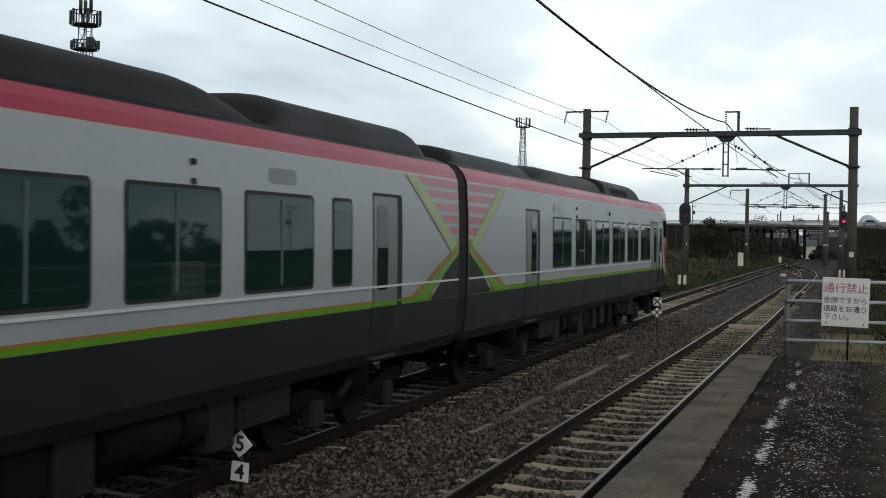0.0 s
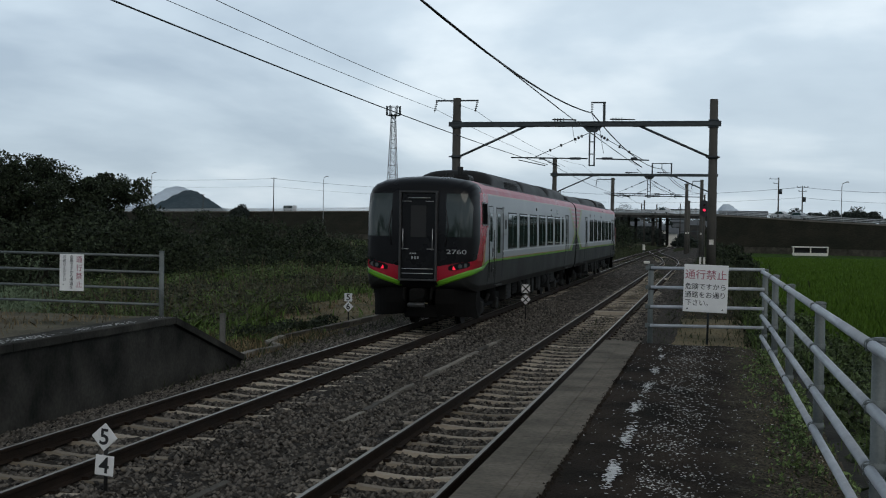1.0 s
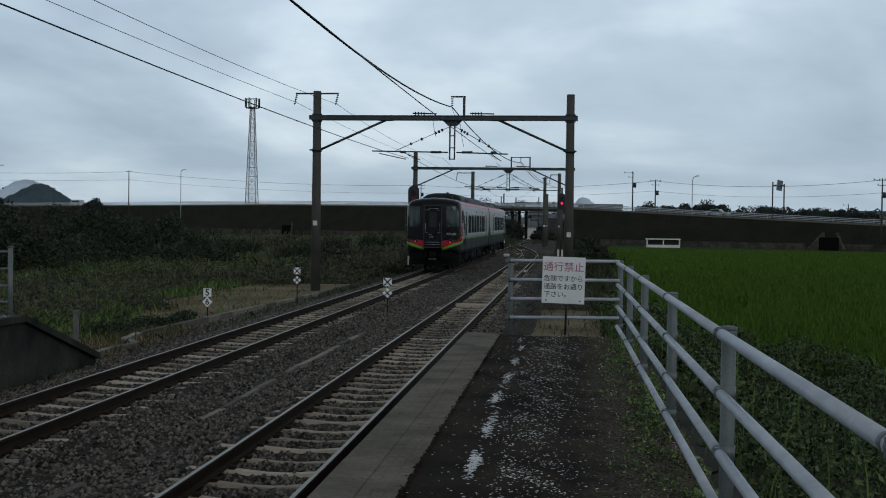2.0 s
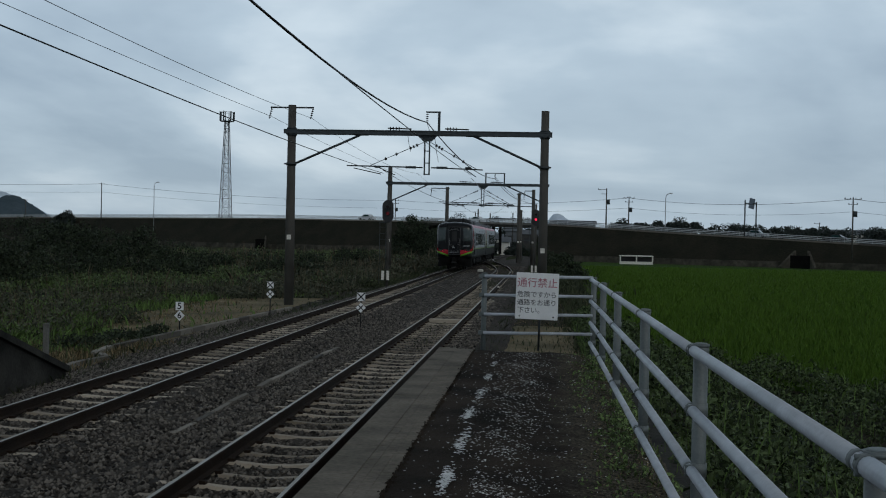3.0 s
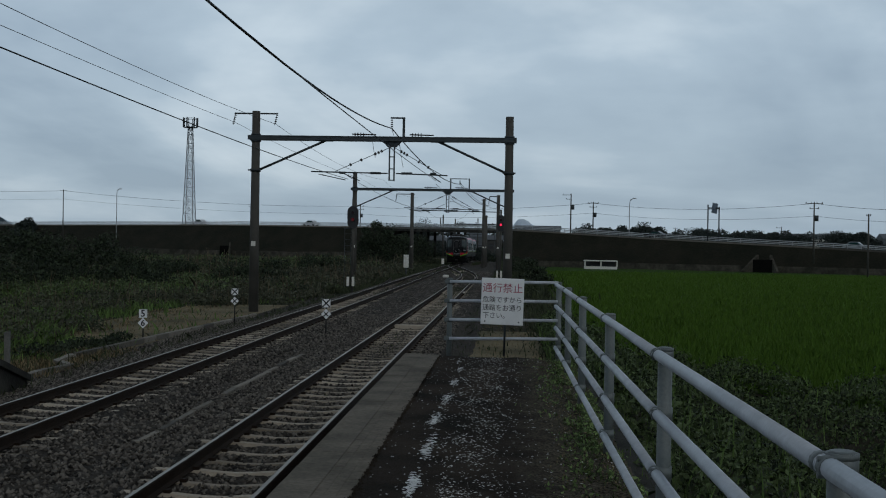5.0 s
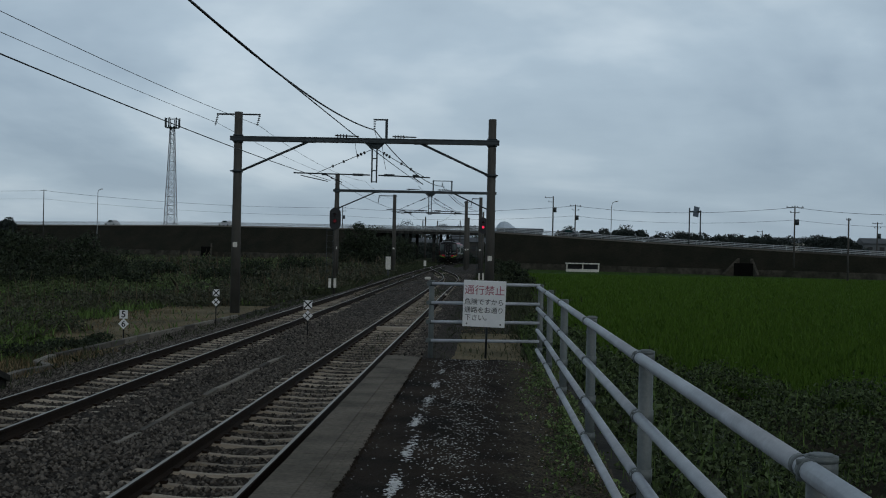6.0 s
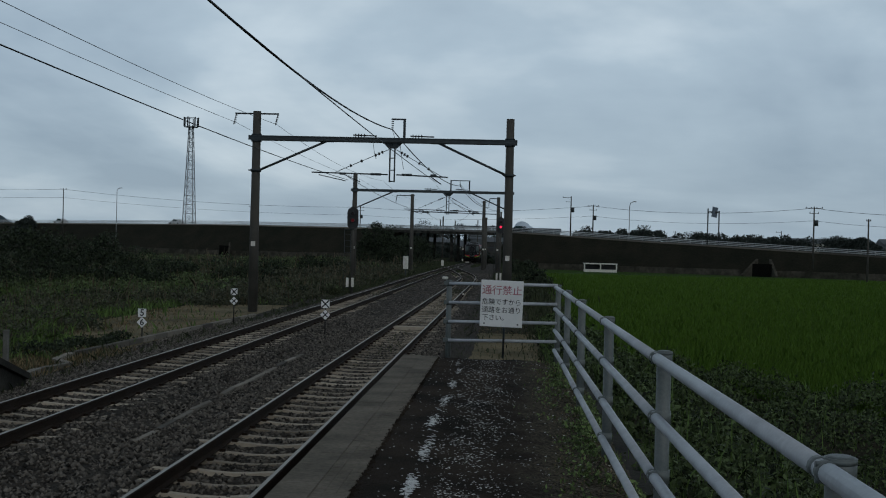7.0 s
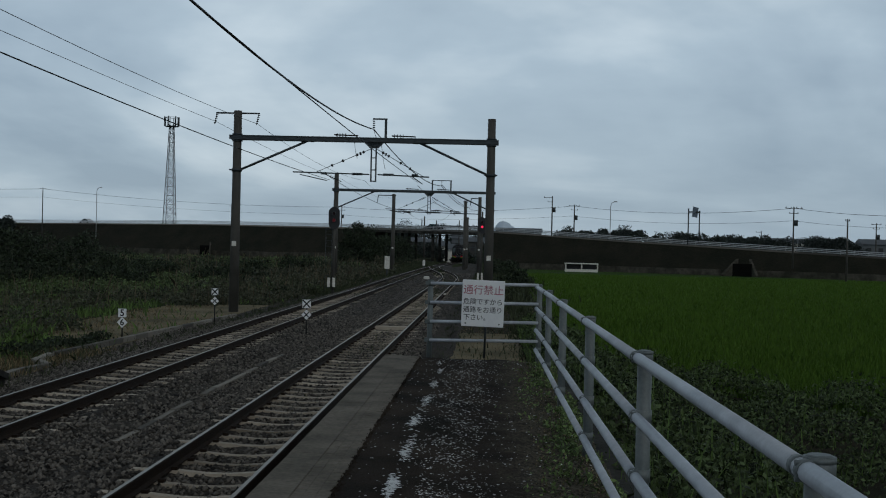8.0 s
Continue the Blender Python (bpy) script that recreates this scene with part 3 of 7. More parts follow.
def make_railings():
    hs = (1.072, 0.746, 0.42, 0.12)
    f = thing("platform_railing", "grey galvanised pipe railing along the platform edge", "railing")
    posts = [(0.985, -3.1), (0.955, 0.1), (0.918, 3.25), (0.868, 6.49), (0.840, 9.67), (0.812, 12.78), (0.795, 15.5), (0.765, 17.75)]
    for x, y in posts:
        fence_post(f, x, y, PLAT - 0.3, PLAT + 1.113, hs)
    for (xa, ya), (xb, yb) in zip(posts, posts[1:]):
        fence_span(f, (xa - 0.045, ya, PLAT), (xb - 0.045, yb, PLAT), hs, 0.030)
    e = thing("end_fence", "galvanised pipe fence closing the platform end", "fence")
    he = (1.10, 0.815, 0.53, 0.25)
    fence_post(e, -0.875, 17.5, PLAT - 0.25, PLAT + 1.15, he, 0.040)
    fence_span(e, (-0.875, 17.46, PLAT), (0.75, 17.72, PLAT), he, 0.024)
    # notice board on the fence, on its own stake
    s = thing("warning_sign", "white warning board with red and black lettering on the fence", "sign", (-0.085, 17.36, PLAT + 0.82))
    bm = bmesh.new()
    box(bm, -0.315, 0.315, -0.006, 0.006, -0.345, 0.345, bevel=0.004)
    part("board", bm, M["signwhite"], s)
    bm = bmesh.new()
    tube(bm, [(0.05, 0.02, -0.81), (0.05, 0.02, 0.2)], 0.016, 8)
    part("stake", bm, M["steel"], s)
    for sx in (-0.25, 0.25):
        bm = bmesh.new()
        tube(bm, [(sx, -0.006, -0.30), (sx, -0.012, -0.30)], 0.012, 8)
        part("bolt", bm, M["steel"], s)
    up = lambda x, z: pose(x, -0.0085, z, 90, 0, 0)
    text("通行禁止", 0.150, M["red_ink"], s, up(0.0, 0.19))
    text("危険ですから", 0.098, M["ink"], s, up(0.0, 0.02))
    text("通路をお通り", 0.098, M["ink"], s, up(0.0, -0.10))
    text("下さい。", 0.098, M["ink"], s, up(-0.09, -0.215))
    s.rotation_euler = (0, radians(1.2), radians(-3))
    # fence on the other platform
    o = thing("opposite_fence", "galvanised pipe fence on the opposite platform end", "fence")
    y = 19.0
    for x in (-13.0, -9.47):
        bm = bmesh.new()
        tube(bm, [(x, y, PLAT - 0.2), (x, y, PLAT + 1.13)], 0.042, 12)
        po = part("post", bm, M["galv_post"], o)
        bm = bmesh.new()
        tube(bm, [(x, y, PLAT + 1.13), (x, y, PLAT + 1.15)], 0.05, 12)
        part("cap", bm, M["galv_post"], po)
    for h in (1.06, 0.77, 0.48, 0.20):
        bm = bmesh.new()
        tube(bm, [(-13.0, y, PLAT + h + 0.01), (-9.47, y, PLAT + h)], 0.024, 10)
        part("pipe_rail", bm, M["galv_post"], o)
    s = thing("tall_warning_sign", "tall white board with vertical red and black lettering", "sign", (-11.2, y - 0.05, PLAT + 0.73))
    bm = bmesh.new()
    box(bm, -0.24, 0.24, -0.006, 0.006, -0.33, 0.33, bevel=0.004)
    part("board", bm, M["signwhite"], s)
    for i, ch in enumerate("通行禁止"):
        text(ch, 0.125, M["red_ink"], s, up(0.15, 0.23 - 0.15 * i))
    for i, ch in enumerate("危険ですから通路を"):
        text(ch, 0.072, M["ink"], s, up(0.0, 0.275 - 0.068 * i))
    for i, ch in enumerate("お通りください。"):
        text(ch, 0.072, M["ink"], s, up(-0.14, 0.275 - 0.068 * i))


make_railings()


# ---- overhead line ----
GANTRIES = [48.5, 90.0]


def make_gantry(y0, xl, xr, top_l, top_r, shift, bracket, arms, drop=0.0):
    g = thing("line_gantry", "portal of two concrete poles and a steel beam over the tracks", "gantry", (0, y0, drop), "overhead line gantries")
    for x, top in ((xl, top_l), (xr, top_r)):
        bm = bmesh.new()
        tube(bm, [(x, 0, -0.9), (x, 0, top)], 0.205, 18, r1=0.165)
        po = part("pole", bm, M["pole"], g)
        for z0, z1 in ((6.62, 6.68), (6.89, 6.95), (5.36, 5.48)):
            bm = bmesh.new()
            tube(bm, [(x, 0, z0), (x, 0, z1)], 0.212, 18)
            part("clamp_band", bm, M["steel"], po)
        bm = bmesh.new()
        tube(bm, [(x - 0.27, -0.2, 5.42), (x + 0.27, -0.2, 5.42)], 0.03, 8)
        part("brace_bolt", bm, M["steel"], po)
        bm = bmesh.new()
        box(bm, x - 0.09, x + 0.09, -0.225, -0.205, 2.25 if x < -5 else 1.9, 2.45 if x < -5 else 2.1)
        part("number_plate", bm, M["markwhite"], po, "small pale plate on the pole")
    # beam of two channels with lacing
    for s in (-1, 1):
        bm = bmesh.new()
        sec = [(0.20, 6.69), (0.24, 6.69), (0.24, 6.73), (0.215, 6.73), (0.215, 6.84), (0.24, 6.84), (0.24, 6.88), (0.20, 6.88)]
        loft(bm, [[(x, s * y, z) for y, z in sec] for x in (xl - 0.3, xr + 0.3)], True, caps=True)
        bmesh.ops.recalc_face_normals(bm, faces=bm.faces)
        part("beam_channel", bm, M["steel"], g)
    for k in range(9):
        x = xl + 0.9 + 1.1 * k
        bm = bmesh.new()
        box(bm, x - 0.04, x + 0.04, -0.20, 0.20, 6.695, 6.715)
        part("tie_plate", bm, M["steel"], g)
    for x0, x1 in ((xl + 0.1, xl + 2.95), (xr - 0.1, xr - 2.95)):
        bm = bmesh.new()
        tube(bm, [(x0, 0, 5.42), (x1, 0, 6.70)], 0.05, 8)
        box(bm, x1 - 0.3, x1 + 0.3, -0.05, 0.05, 6.66, 6.70)
        part("knee_brace", bm, M["steel"], g)
    # feeder arms on the left pole
    if arms:
        bm = bmesh.new()
        tube(bm, [(xl - 0.92, 0, 7.80), (xl + 0.92, 0, 7.80)], 0.035, 8)
        part("cross_arm", bm, M["steel"], g)
        for s in (-1, 1):
            bm = bmesh.new()
            for k in range(5):
                z = 7.74 - 0.085 * k
                tube(bm, [(xl + s * (0.88 - 0.0) - 0.02 * k, 0, z), (xl + s * 0.88 - 0.02 * k, 0, z - 0.03)], 0.05, 8)
            tube(bm, [(xl + s * 0.88, 0, 7.80), (xl + s * 0.88 - 0.1, 0, 7.32)], 0.014, 6)
            part("insulator", bm, M["wire"], g)
    # drop post and registration pipe
    bm = bmesh.new()
    for dx in (-0.10, 0.10):
        box(bm, -4.93 + dx - 0.03, -4.93 + dx + 0.03, -0.03, 0.03, 5.05, 6.7)
    for z in (5.08, 5.55, 6.05, 6.5):
        box(bm, -5.03, -4.83, -0.025, 0.025, z - 0.02, z + 0.02)
    vs = [bm.verts.new(c) for c in ((-5.35, 0.04, 6.70), (-4.5, 0.04, 6.70), (-4.75, 0.04, 6.45), (-5.1, 0.04, 6.45), (-5.35, -0.04, 6.70), (-4.5, -0.04, 6.70), (-4.75, -0.04, 6.45), (-5.1, -0.04, 6.45))]
    for q in ((0, 1, 2, 3), (4, 7, 6, 5), (0, 3, 7, 4), (1, 5, 6, 2), (3, 2, 6, 7)):
        bm.faces.new([vs[k] for k in q])
    part("drop_post", bm, M["steel"], g).location.x = shift
    bm = bmesh.new()
    tube(bm, [(-8.3, 0, 5.40), (-5.1, 0, 5.36)], 0.028, 8)
    tube(bm, [(-4.75, 0, 5.36), (-2.6, 0, 5.30)], 0.028, 8)
    for x in (-5.5, -5.7, -4.4, -4.2, -7.0, -3.2):
        tube(bm, [(x - 0.12, 0, 5.365), (x + 0.12, 0, 5.365)], 0.05, 8)
    part("registration_pipe", bm, M["steel"], g).location.x = shift
    bm = bmesh.new()
    tube(bm, [(-5.05, 0, 6.42), (-7.3, 0, 5.42)], 0.014, 6)
    tube(bm, [(-4.8, 0, 6.42), (-2.85, 0, 5.32)], 0.014, 6)
    for a in (0.12, 0.18, 0.24, 0.5, 0.7):
        tube(bm, [(-5.05 - 2.25 * a, 0, 6.42 - a), (-5.05 - 2.25 * (a + 0.03), 0, 6.42 - a - 0.03)], 0.06, 8)
        tube(bm, [(-4.8 + 1.95 * a, 0, 6.42 - 1.1 * a), (-4.8 + 1.95 * (a + 0.03), 0, 6.42 - 1.1 * a - 0.03)], 0.06, 8)
    tube(bm, [(-7.0, 0, 5.36), (-6.3, 0.3, 5.05)], 0.02, 6)
    tube(bm, [(-8.0, 0, 5.30), (-6.9, 0.3, 5.08)], 0.02, 6)
    tube(bm, [(-3.3, 0, 5.30), (-2.9, 0.3, 5.03)], 0.02, 6)
    part("stay_wire", bm, M["wire"], g).location.x = shift
    # bracket over the beam for the cable
    legs, hang = bracket
    bm = bmesh.new()
    for x in legs:
        box(bm, x - 0.05, x + 0.05, -0.05, 0.05, 6.87, 7.70)
    box(bm, min(legs[0], hang) - 0.05, max(legs[-1], hang) + 0.06, -0.04, 0.04, 7.64, 7.70)
    for k in range(4):
        tube(bm, [(hang, 0, 7.60 - 0.09 * k), (hang, 0, 7.56 - 0.09 * k)], 0.05, 8)
    part("cable_bracket", bm, M["steel"], g)
    for x0 in (-6.5, -4.1):
        bm = bmesh.new()
        tube(bm, [(x0 - 0.1, 0, 6.98), (x0 + 0.9, 0, 6.96)], 0.03, 6)
        for k in range(4):
            tube(bm, [(x0 + 0.12 * k, 0, 6.97), (x0 + 0.12 * k + 0.03, 0, 6.97)], 0.075, 8)
        part("beam_insulator", bm, M["wire"], g)
    return g


make_gantry(48.5, -10.66, -0.05, 7.90, 7.76, 0.0, ((-4.45,), -4.95), True)
make_gantry(90.0, -11.98, 0.02, 8.08, 7.92, 0.15, ((-4.56, -3.13), -3.85), False, -0.18)


def make_line_pole(label, x, y, top, arm, reach=0.0):
    """A single concrete pole; arm: half width of its feeder arm; reach: a long thin span to the next pole."""
    p = thing("line_pole", label, "pole", (x, y, 0), "overhead line poles")
    bm = bmesh.new()
    tube(bm, [(0, 0, -1.6), (0, 0, top)], 0.23, 14, r1=0.18)
    shaft = part("shaft", bm, M["pole"], p)
    bm = bmesh.new()
    tube(bm, [(-arm[0], 0, top - 0.15), (arm[1], 0, top - 0.15)], 0.045, 8)
    part("cross_arm", bm, M["steel"], p)
    for e in [-arm[0]] * (arm[0] > 0.3) + [arm[1]] * (arm[1] > 0.3):
        bm = bmesh.new()
        tube(bm, [(e * 0.97, 0, top - 0.15), (e * 0.97 - 0.12, 0, top - 0.95)], 0.05, 6, r1=0.03)
        part("insulator", bm, M["wire"], p)
    bm = bmesh.new()
    box(bm, -0.10, 0.10, -0.25, -0.225, 2.05, 2.22)
    part("pole_plate", bm, M["markwhite"], shaft, "small pale plate on the pole")
    if reach:
        bm = bmesh.new()
        tube(bm, [(0, 0, 6.02), (reach, 0, 5.92)], 0.05, 6)
        for f in (0.16, 0.42, 0.5, 0.75):
            tube(bm, [(reach * f - 0.4, 0, 5.98), (reach * f + 0.4, 0, 5.98)], 0.09, 8)
        tube(bm, [(reach * 0.22, 0, 6.0), (reach * 0.47, 0, 7.05), (reach * 0.74, 0, 6.0)], 0.022, 5)
        part("cross_span", bm, M["steel"], p)


make_line_pole("concrete line pole with a feeder arm by the main line", -10.35, 124.0, 7.85, (1.7, 0.25), 9.0)
make_line_pole("concrete line pole with an arm reaching over the track", -1.2, 124.8, 7.75, (0.95, 0.1))
make_line_pole("weathered concrete line pole near the road bridge", -2.95, 135.0, 7.75, (0.3, 0.3))
make_line_pole("short weathered pole near the road bridge", -3.0, 150.0, 6.2, (0.25, 0.25))


def make_yard_portal(y, xl, xr, top, beams):
    """Slim portals of the yard on the far side of the bridge."""
    p = thing("yard_portal", "slim steel portal over the tracks beyond the bridge", "gantry", (0, y, 0), "yard portals")
    for x in (xl, xr):
        bm = bmesh.new()
        tube(bm, [(x, 0, -2.2), (x, 0, top)], 0.20, 8, r1=0.16)
        part("pole", bm, M["pole"], p)
    for z in beams:
        bm = bmesh.new()
        box(bm, xl - 0.4, xr + 0.4, -0.12, 0.12, z - 0.11, z + 0.11)
        part("beam", bm, M["steel"], p)


make_yard_portal(286.0, -16.2, -6.5, 9.6, (7.1, 5.0))
make_yard_portal(320.0, -14.8, -3.2, 9.4, (8.0, 2.2))
make_yard_portal(365.0, -21.5, -9.8, 10.6, (8.6, 3.4))


def wire(name, label, a, b, sag, r, n=24, group="overhead wires"):
    bm = bmesh.new()
    a, b = Vector(a), Vector(b)
    tube(bm, [a.lerp(b, k / n) - Vector((0, 0, 4 * sag * (k / n) * (1 - k / n))) for k in range(n + 1)], r, 6)
    ob = part(name, bm, M["wire"])
    return tagged(ob, label, "wire", group)


def make_wires():
    spans = [(-2.0, -4.95, 7.24), (48.5, -4.95, 7.24), (90.0, -3.85, 7.08), (124.8, -2.1, 6.7)]
    for (y0, c0, z0), (y1, c1, z1) in zip(spans, spans[1:]):
        near1, near0 = near_x(y1), near_x(y0)
        wire("contact_wire", "thin contact wire above the main line", (-6.75, y0, 5.22), (-6.75, y1, 5.10), 0.24, 0.011)
        wire("contact_wire", "thin contact wire above the platform track", (near0 - 0.06, y0, 4.94), (near1 - 0.06, y1, 5.08), 0.14, 0.010)
        wire("feeder_wire", "thin feeder wire on pole-top insulators", (-11.55, y0, 7.42), (-11.55, y1, 7.42), 0.18, 0.008)
        wire("feeder_wire", "thin feeder wire on pole-top insulators", (-9.82, y0, 7.36), (-9.82, y1, 7.36), 0.42, 0.008)
        wire("feeder_cable", "thick dark sagging feeder cable between the tracks", (c0, y0, z0), (c1, y1, z1), 0.92 if y1 < 60 else 0.55, 0.024)
    for x, z, xe, ze in ((-4.95, 7.2, -4.6, 6.5), (-4.62, 6.66, -4.45, 5.6), (-5.74, 6.68, -5.62, 6.02)):
        wire("hanger_wire", "short dropper wire at the portal beam", (x, 48.45, z), (xe, 48.55, ze), 0.10, 0.010, 8)
    wire("hanger_wire", "short dropper wire at the far portal", (-3.85, 90.0, 7.2), (-1.3, 124.6, 6.3), 0.5, 0.016, 10)


make_wires()


# ---- signals and trackside markers ----
def make_signal(label, x, y, zc, z0, lens):
    s = thing("railway_signal", label, "signal", (x, y, 0), "railway signals")
    bm = bmesh.new()
    tube(bm, [(0.0, 0.12, z0), (0.0, 0.12, zc + 1.0)], 0.07, 10)
    part("mast", bm, M["pole"], s)
    bm = bmesh.new()
    pts = []
    for k in range(20):
        a = 2 * math.pi * k / 20
        pts.append((0.31 * math.cos(a), 0.31 * math.sin(a) + (0.29 if math.sin(a) > 0 else -0.29)))
    rows = [[(px, d, zc + pz) for px, pz in pts] for d in (0.0, 0.035)]
    loft(bm, rows, True, caps=True)
    part("backboard", bm, M["ink"], s, "black oval backboard")
    for k, dz in enumerate((0.24, -0.12)):
        bm = bmesh.new()
        tube(bm, [(0, 0, zc + dz), (0, -0.20, zc + dz + 0.0)], 0.10, 14, caps=False)
        hood = part("hood", bm, M["ink"], s)
        bm = bmesh.new()
        tube(bm, [(0, -0.004, zc + dz), (0, -0.012, zc + dz)], 0.095, 14)
        part("lens", bm, lens if k else M["dark_lens"], hood, "glowing red signal lens" if k else "")
    bm = bmesh.new()
    for dx in (-0.17, 0.17):
        tube(bm, [(dx - 0.28, 0.16, z0 + 0.3), (dx - 0.28, 0.16, zc - 0.5)], 0.014, 6)
    zz = z0 + 0.5
    while zz < zc - 0.5:
        tube(bm, [(-0.45, 0.16, zz), (-0.11, 0.16, zz)], 0.010, 6)
        zz += 0.32
    tube(bm, [(-0.5, 0.1, zc - 0.62), (0.1, 0.1, zc - 0.62)], 0.02, 6)
    part("ladder", bm, M["steel"], s)
    for dx in (-0.22, 0.06):
        bm = bmesh.new()
        box(bm, dx - 0.07, dx + 0.07, -0.06, 0.0, z0 + 0.55, z0 + 1.05)
        part("case", bm, M["markwhite"], s, "small pale equipment case")
    return s


M["red_lens"] = mat("red_signal_lens", (0.4, 0.01, 0.02), 0.3, 0.1, 3.0, 30.0, 0.0, glow=(1.0, 0.03, 0.10, 0.9))
M["red_dim"] = mat("dim_red_signal_lens", (0.10, 0.008, 0.012), 0.3, 0.1, 3.0, 30.0, 0.0, glow=(1.0, 0.05, 0.08, 0.04))
M["dark_lens"] = mat("unlit_lens", (0.03, 0.01, 0.01), 0.2, 0.1, 3.0, 30.0, 0.0)
make_signal("red railway signal on a ladder mast by the main line", -8.47, 63.0, 3.83, -0.45, M["red_dim"])
make_signal("red railway signal beside a concrete pole", -0.62, 86.0, 4.05, -0.5, M["red_lens"])


M["lid"] = piece_mat("dirty_trough_lid", (0.20, 0.18, 0.15), 0.9, 0.4, (0.06, 0.054, 0.045))


def make_markers():
    def plate(parent, z, side, turned, y=0.0, mark=None, lean=0.0):
        bm = bmesh.new()
        box(bm, -side / 2, side / 2, -0.004, 0.004, -side / 2, side / 2, bevel=0.003)
        p = part("plate", bm, M["signwhite"], parent)
        p.matrix_local = pose(0, y, z, 0, lean + (45 if turned else 0), 0)
        if mark:
            text(mark, side * 1.1, M["ink"], parent, pose(0, y - 0.009, z - 0.004, 90, lean, 0), "numeral", 0.018)
        return p

    def post(parent, z0, z1, r=0.02):
        bm = bmesh.new()
        tube(bm, [(0, 0.026, z0), (0, 0.026, z1)], r, 8)
        part("post", bm, M["wire"], parent)

    def cross_marks(parent, z, side, turned):
        """A plate crossed by two dark bars."""
        p = plate(parent, z, side, turned)
        for a in (45, -45):
            bm = bmesh.new()
            w = side * (0.64 if not turned else 0.47)
            box(bm, -w, w, -0.0012, 0.0012, -side * 0.075, side * 0.075)
            c = part("cross_bar", bm, M["ink"], p)
            c.matrix_local = pose(0, -0.0065 - (0.003 if a > 0 else 0), 0, 0, a if not turned else a + 45, 0)

    a = thing("gradient_marker", "white diamond five over white square four on a stake", "track marker", (-5.66, 10.2, 0))
    post(a, -0.35, 0.45)
    plate(a, 0.385, 0.195, True, mark="5", lean=4)
    plate(a, 0.11, 0.195, False, mark="4", lean=4)
    b = thing("gradient_marker", "white square five over diamond six on a stake in dry grass", "track marker", (-10.45, 33.0, 0))
    post(b, -0.55, 0.38)
    plate(b, 0.325, 0.24, False, mark="5", lean=0)
    plate(b, 0.052, 0.22, True, mark="6", lean=0)
    c = thing("crossed_marker", "white square and diamond plates crossed in black", "track marker", (-5.35, 34.2, 0))
    post(c, -0.35, 0.6)
    cross_marks(c, 0.66, 0.25, False)
    cross_marks(c, 0.34, 0.215, True)
    d = thing("crossed_marker", "white square and diamond plates crossed in black by the grass", "track marker", (-9.45, 40.0, 0))
    post(d, -0.55, 0.65)
    cross_marks(d, 0.69, 0.235, False)
    cross_marks(d, 0.37, 0.21, True)
    # stub posts in the grass
    for x, y, h, w in ((-10.75, 24.6, 0.62, 0.055), (-11.2, 20.6, 0.45, 0.05)):
        p = thing("concrete_stub_post", "short weathered concrete post in the weeds", "post", (x, y, -0.5))
        bm = bmesh.new()
        box(bm, -w, w, -w, w, 0, h + 0.3, bevel=0.015)
        part("shaft", bm, M["concrete"], p)
    # low kerb of an old path
    k = thing("old_kerb", "low broken concrete kerb in the weeds beside the track", "kerb", kind="structure")
    pts = [(-9.75, 21.6), (-9.95, 24.4), (-9.78, 25.7), (-10.4, 26.5), (-10.6, 28.0), (-10.47, 30.6), (-10.3, 34.8), (-10.1, 38.1), (-9.8, 45.0)]
    for (xa, ya), (xb, yb) in zip(pts, pts[1:]):
        d = Vector((xb - xa, yb - ya, 0))
        n = max(1, round(d.length / 1.2))
        for i in range(n):
            p0, p1 = Vector((xa, ya, 0)) + d * (i / n + 0.005), Vector((xa, ya, 0)) + d * ((i + 1) / n - 0.005)
            side = Vector((-d.y, d.x, 0)).normalized() * 0.08
            bm = bmesh.new()
            loft(bm, [[p + side - Vector((0, 0, 0.55)), p + side - Vector((0, 0, 0.36)), p - side - Vector((0, 0, 0.36)), p - side - Vector((0, 0, 0.55))] for p in (p0, p1)], True, caps=True)
            part("kerb_stone", bm, M["lid"], k)
    # cable trough lids between the tracks
    t = thing("cable_trough", "line of pale cable trough lids half buried in ballast", "cable trough", kind="structure")
    bm = bmesh.new()
    box(bm, -0.048, 0.048, -0.48, 0.48, -0.06, 0, bevel=0.006)
    me = bpy.data.meshes.new("trough_lid")
    bm.to_mesh(me)
    bm.free()
    me.materials.append(M["lid"])
    r2 = random.Random(8)
    y = 9.0
    while y < 32:
        if r2.random() < (0.92 if 16 < y < 27 else 0.2):
            share("trough_lid", me, t, pose(-4.93 + r2.uniform(-0.03, 0.03), y, -0.218 + r2.uniform(-0.02, 0.008), r2.uniform(-1, 1), r2.uniform(-3, 3), r2.uniform(-2, 2)))
        y += 0.97
    # board crossing the near track
    b = thing("track_board", "pale board lying across the near track", "board", (NEAR, 36.2, -0.10))
    bm = bmesh.new()
    box(bm, -0.50, 0.50, -0.16, 0.16, -0.09, 0.03, bevel=0.01)
    part("plank", bm, M["sleeper"], b)
    # pale trackside cases farther down the line
    for x, y, w, h, d in ((-9.06, 103, 0.42, 1.75, 0.4), (-2.4, 62, 0.2, 0.25, 0.2), (-7.9, 140, 0.3, 1.0, 0.3)):
        c = thing("equipment_case", "small pale trackside equipment case on a stand", "equipment case", (x, y, -0.3))
        bm = bmesh.new()
        box(bm, -w / 2, w / 2, -d / 2, d / 2, h * 0.35, h, bevel=0.02)
        part("case", bm, M["markwhite"], c)
        bm = bmesh.new()
        tube(bm, [(0, 0, -0.3), (0, 0, h * 0.36)], 0.06, 8)
        part("stand", bm, M["steel"], c)
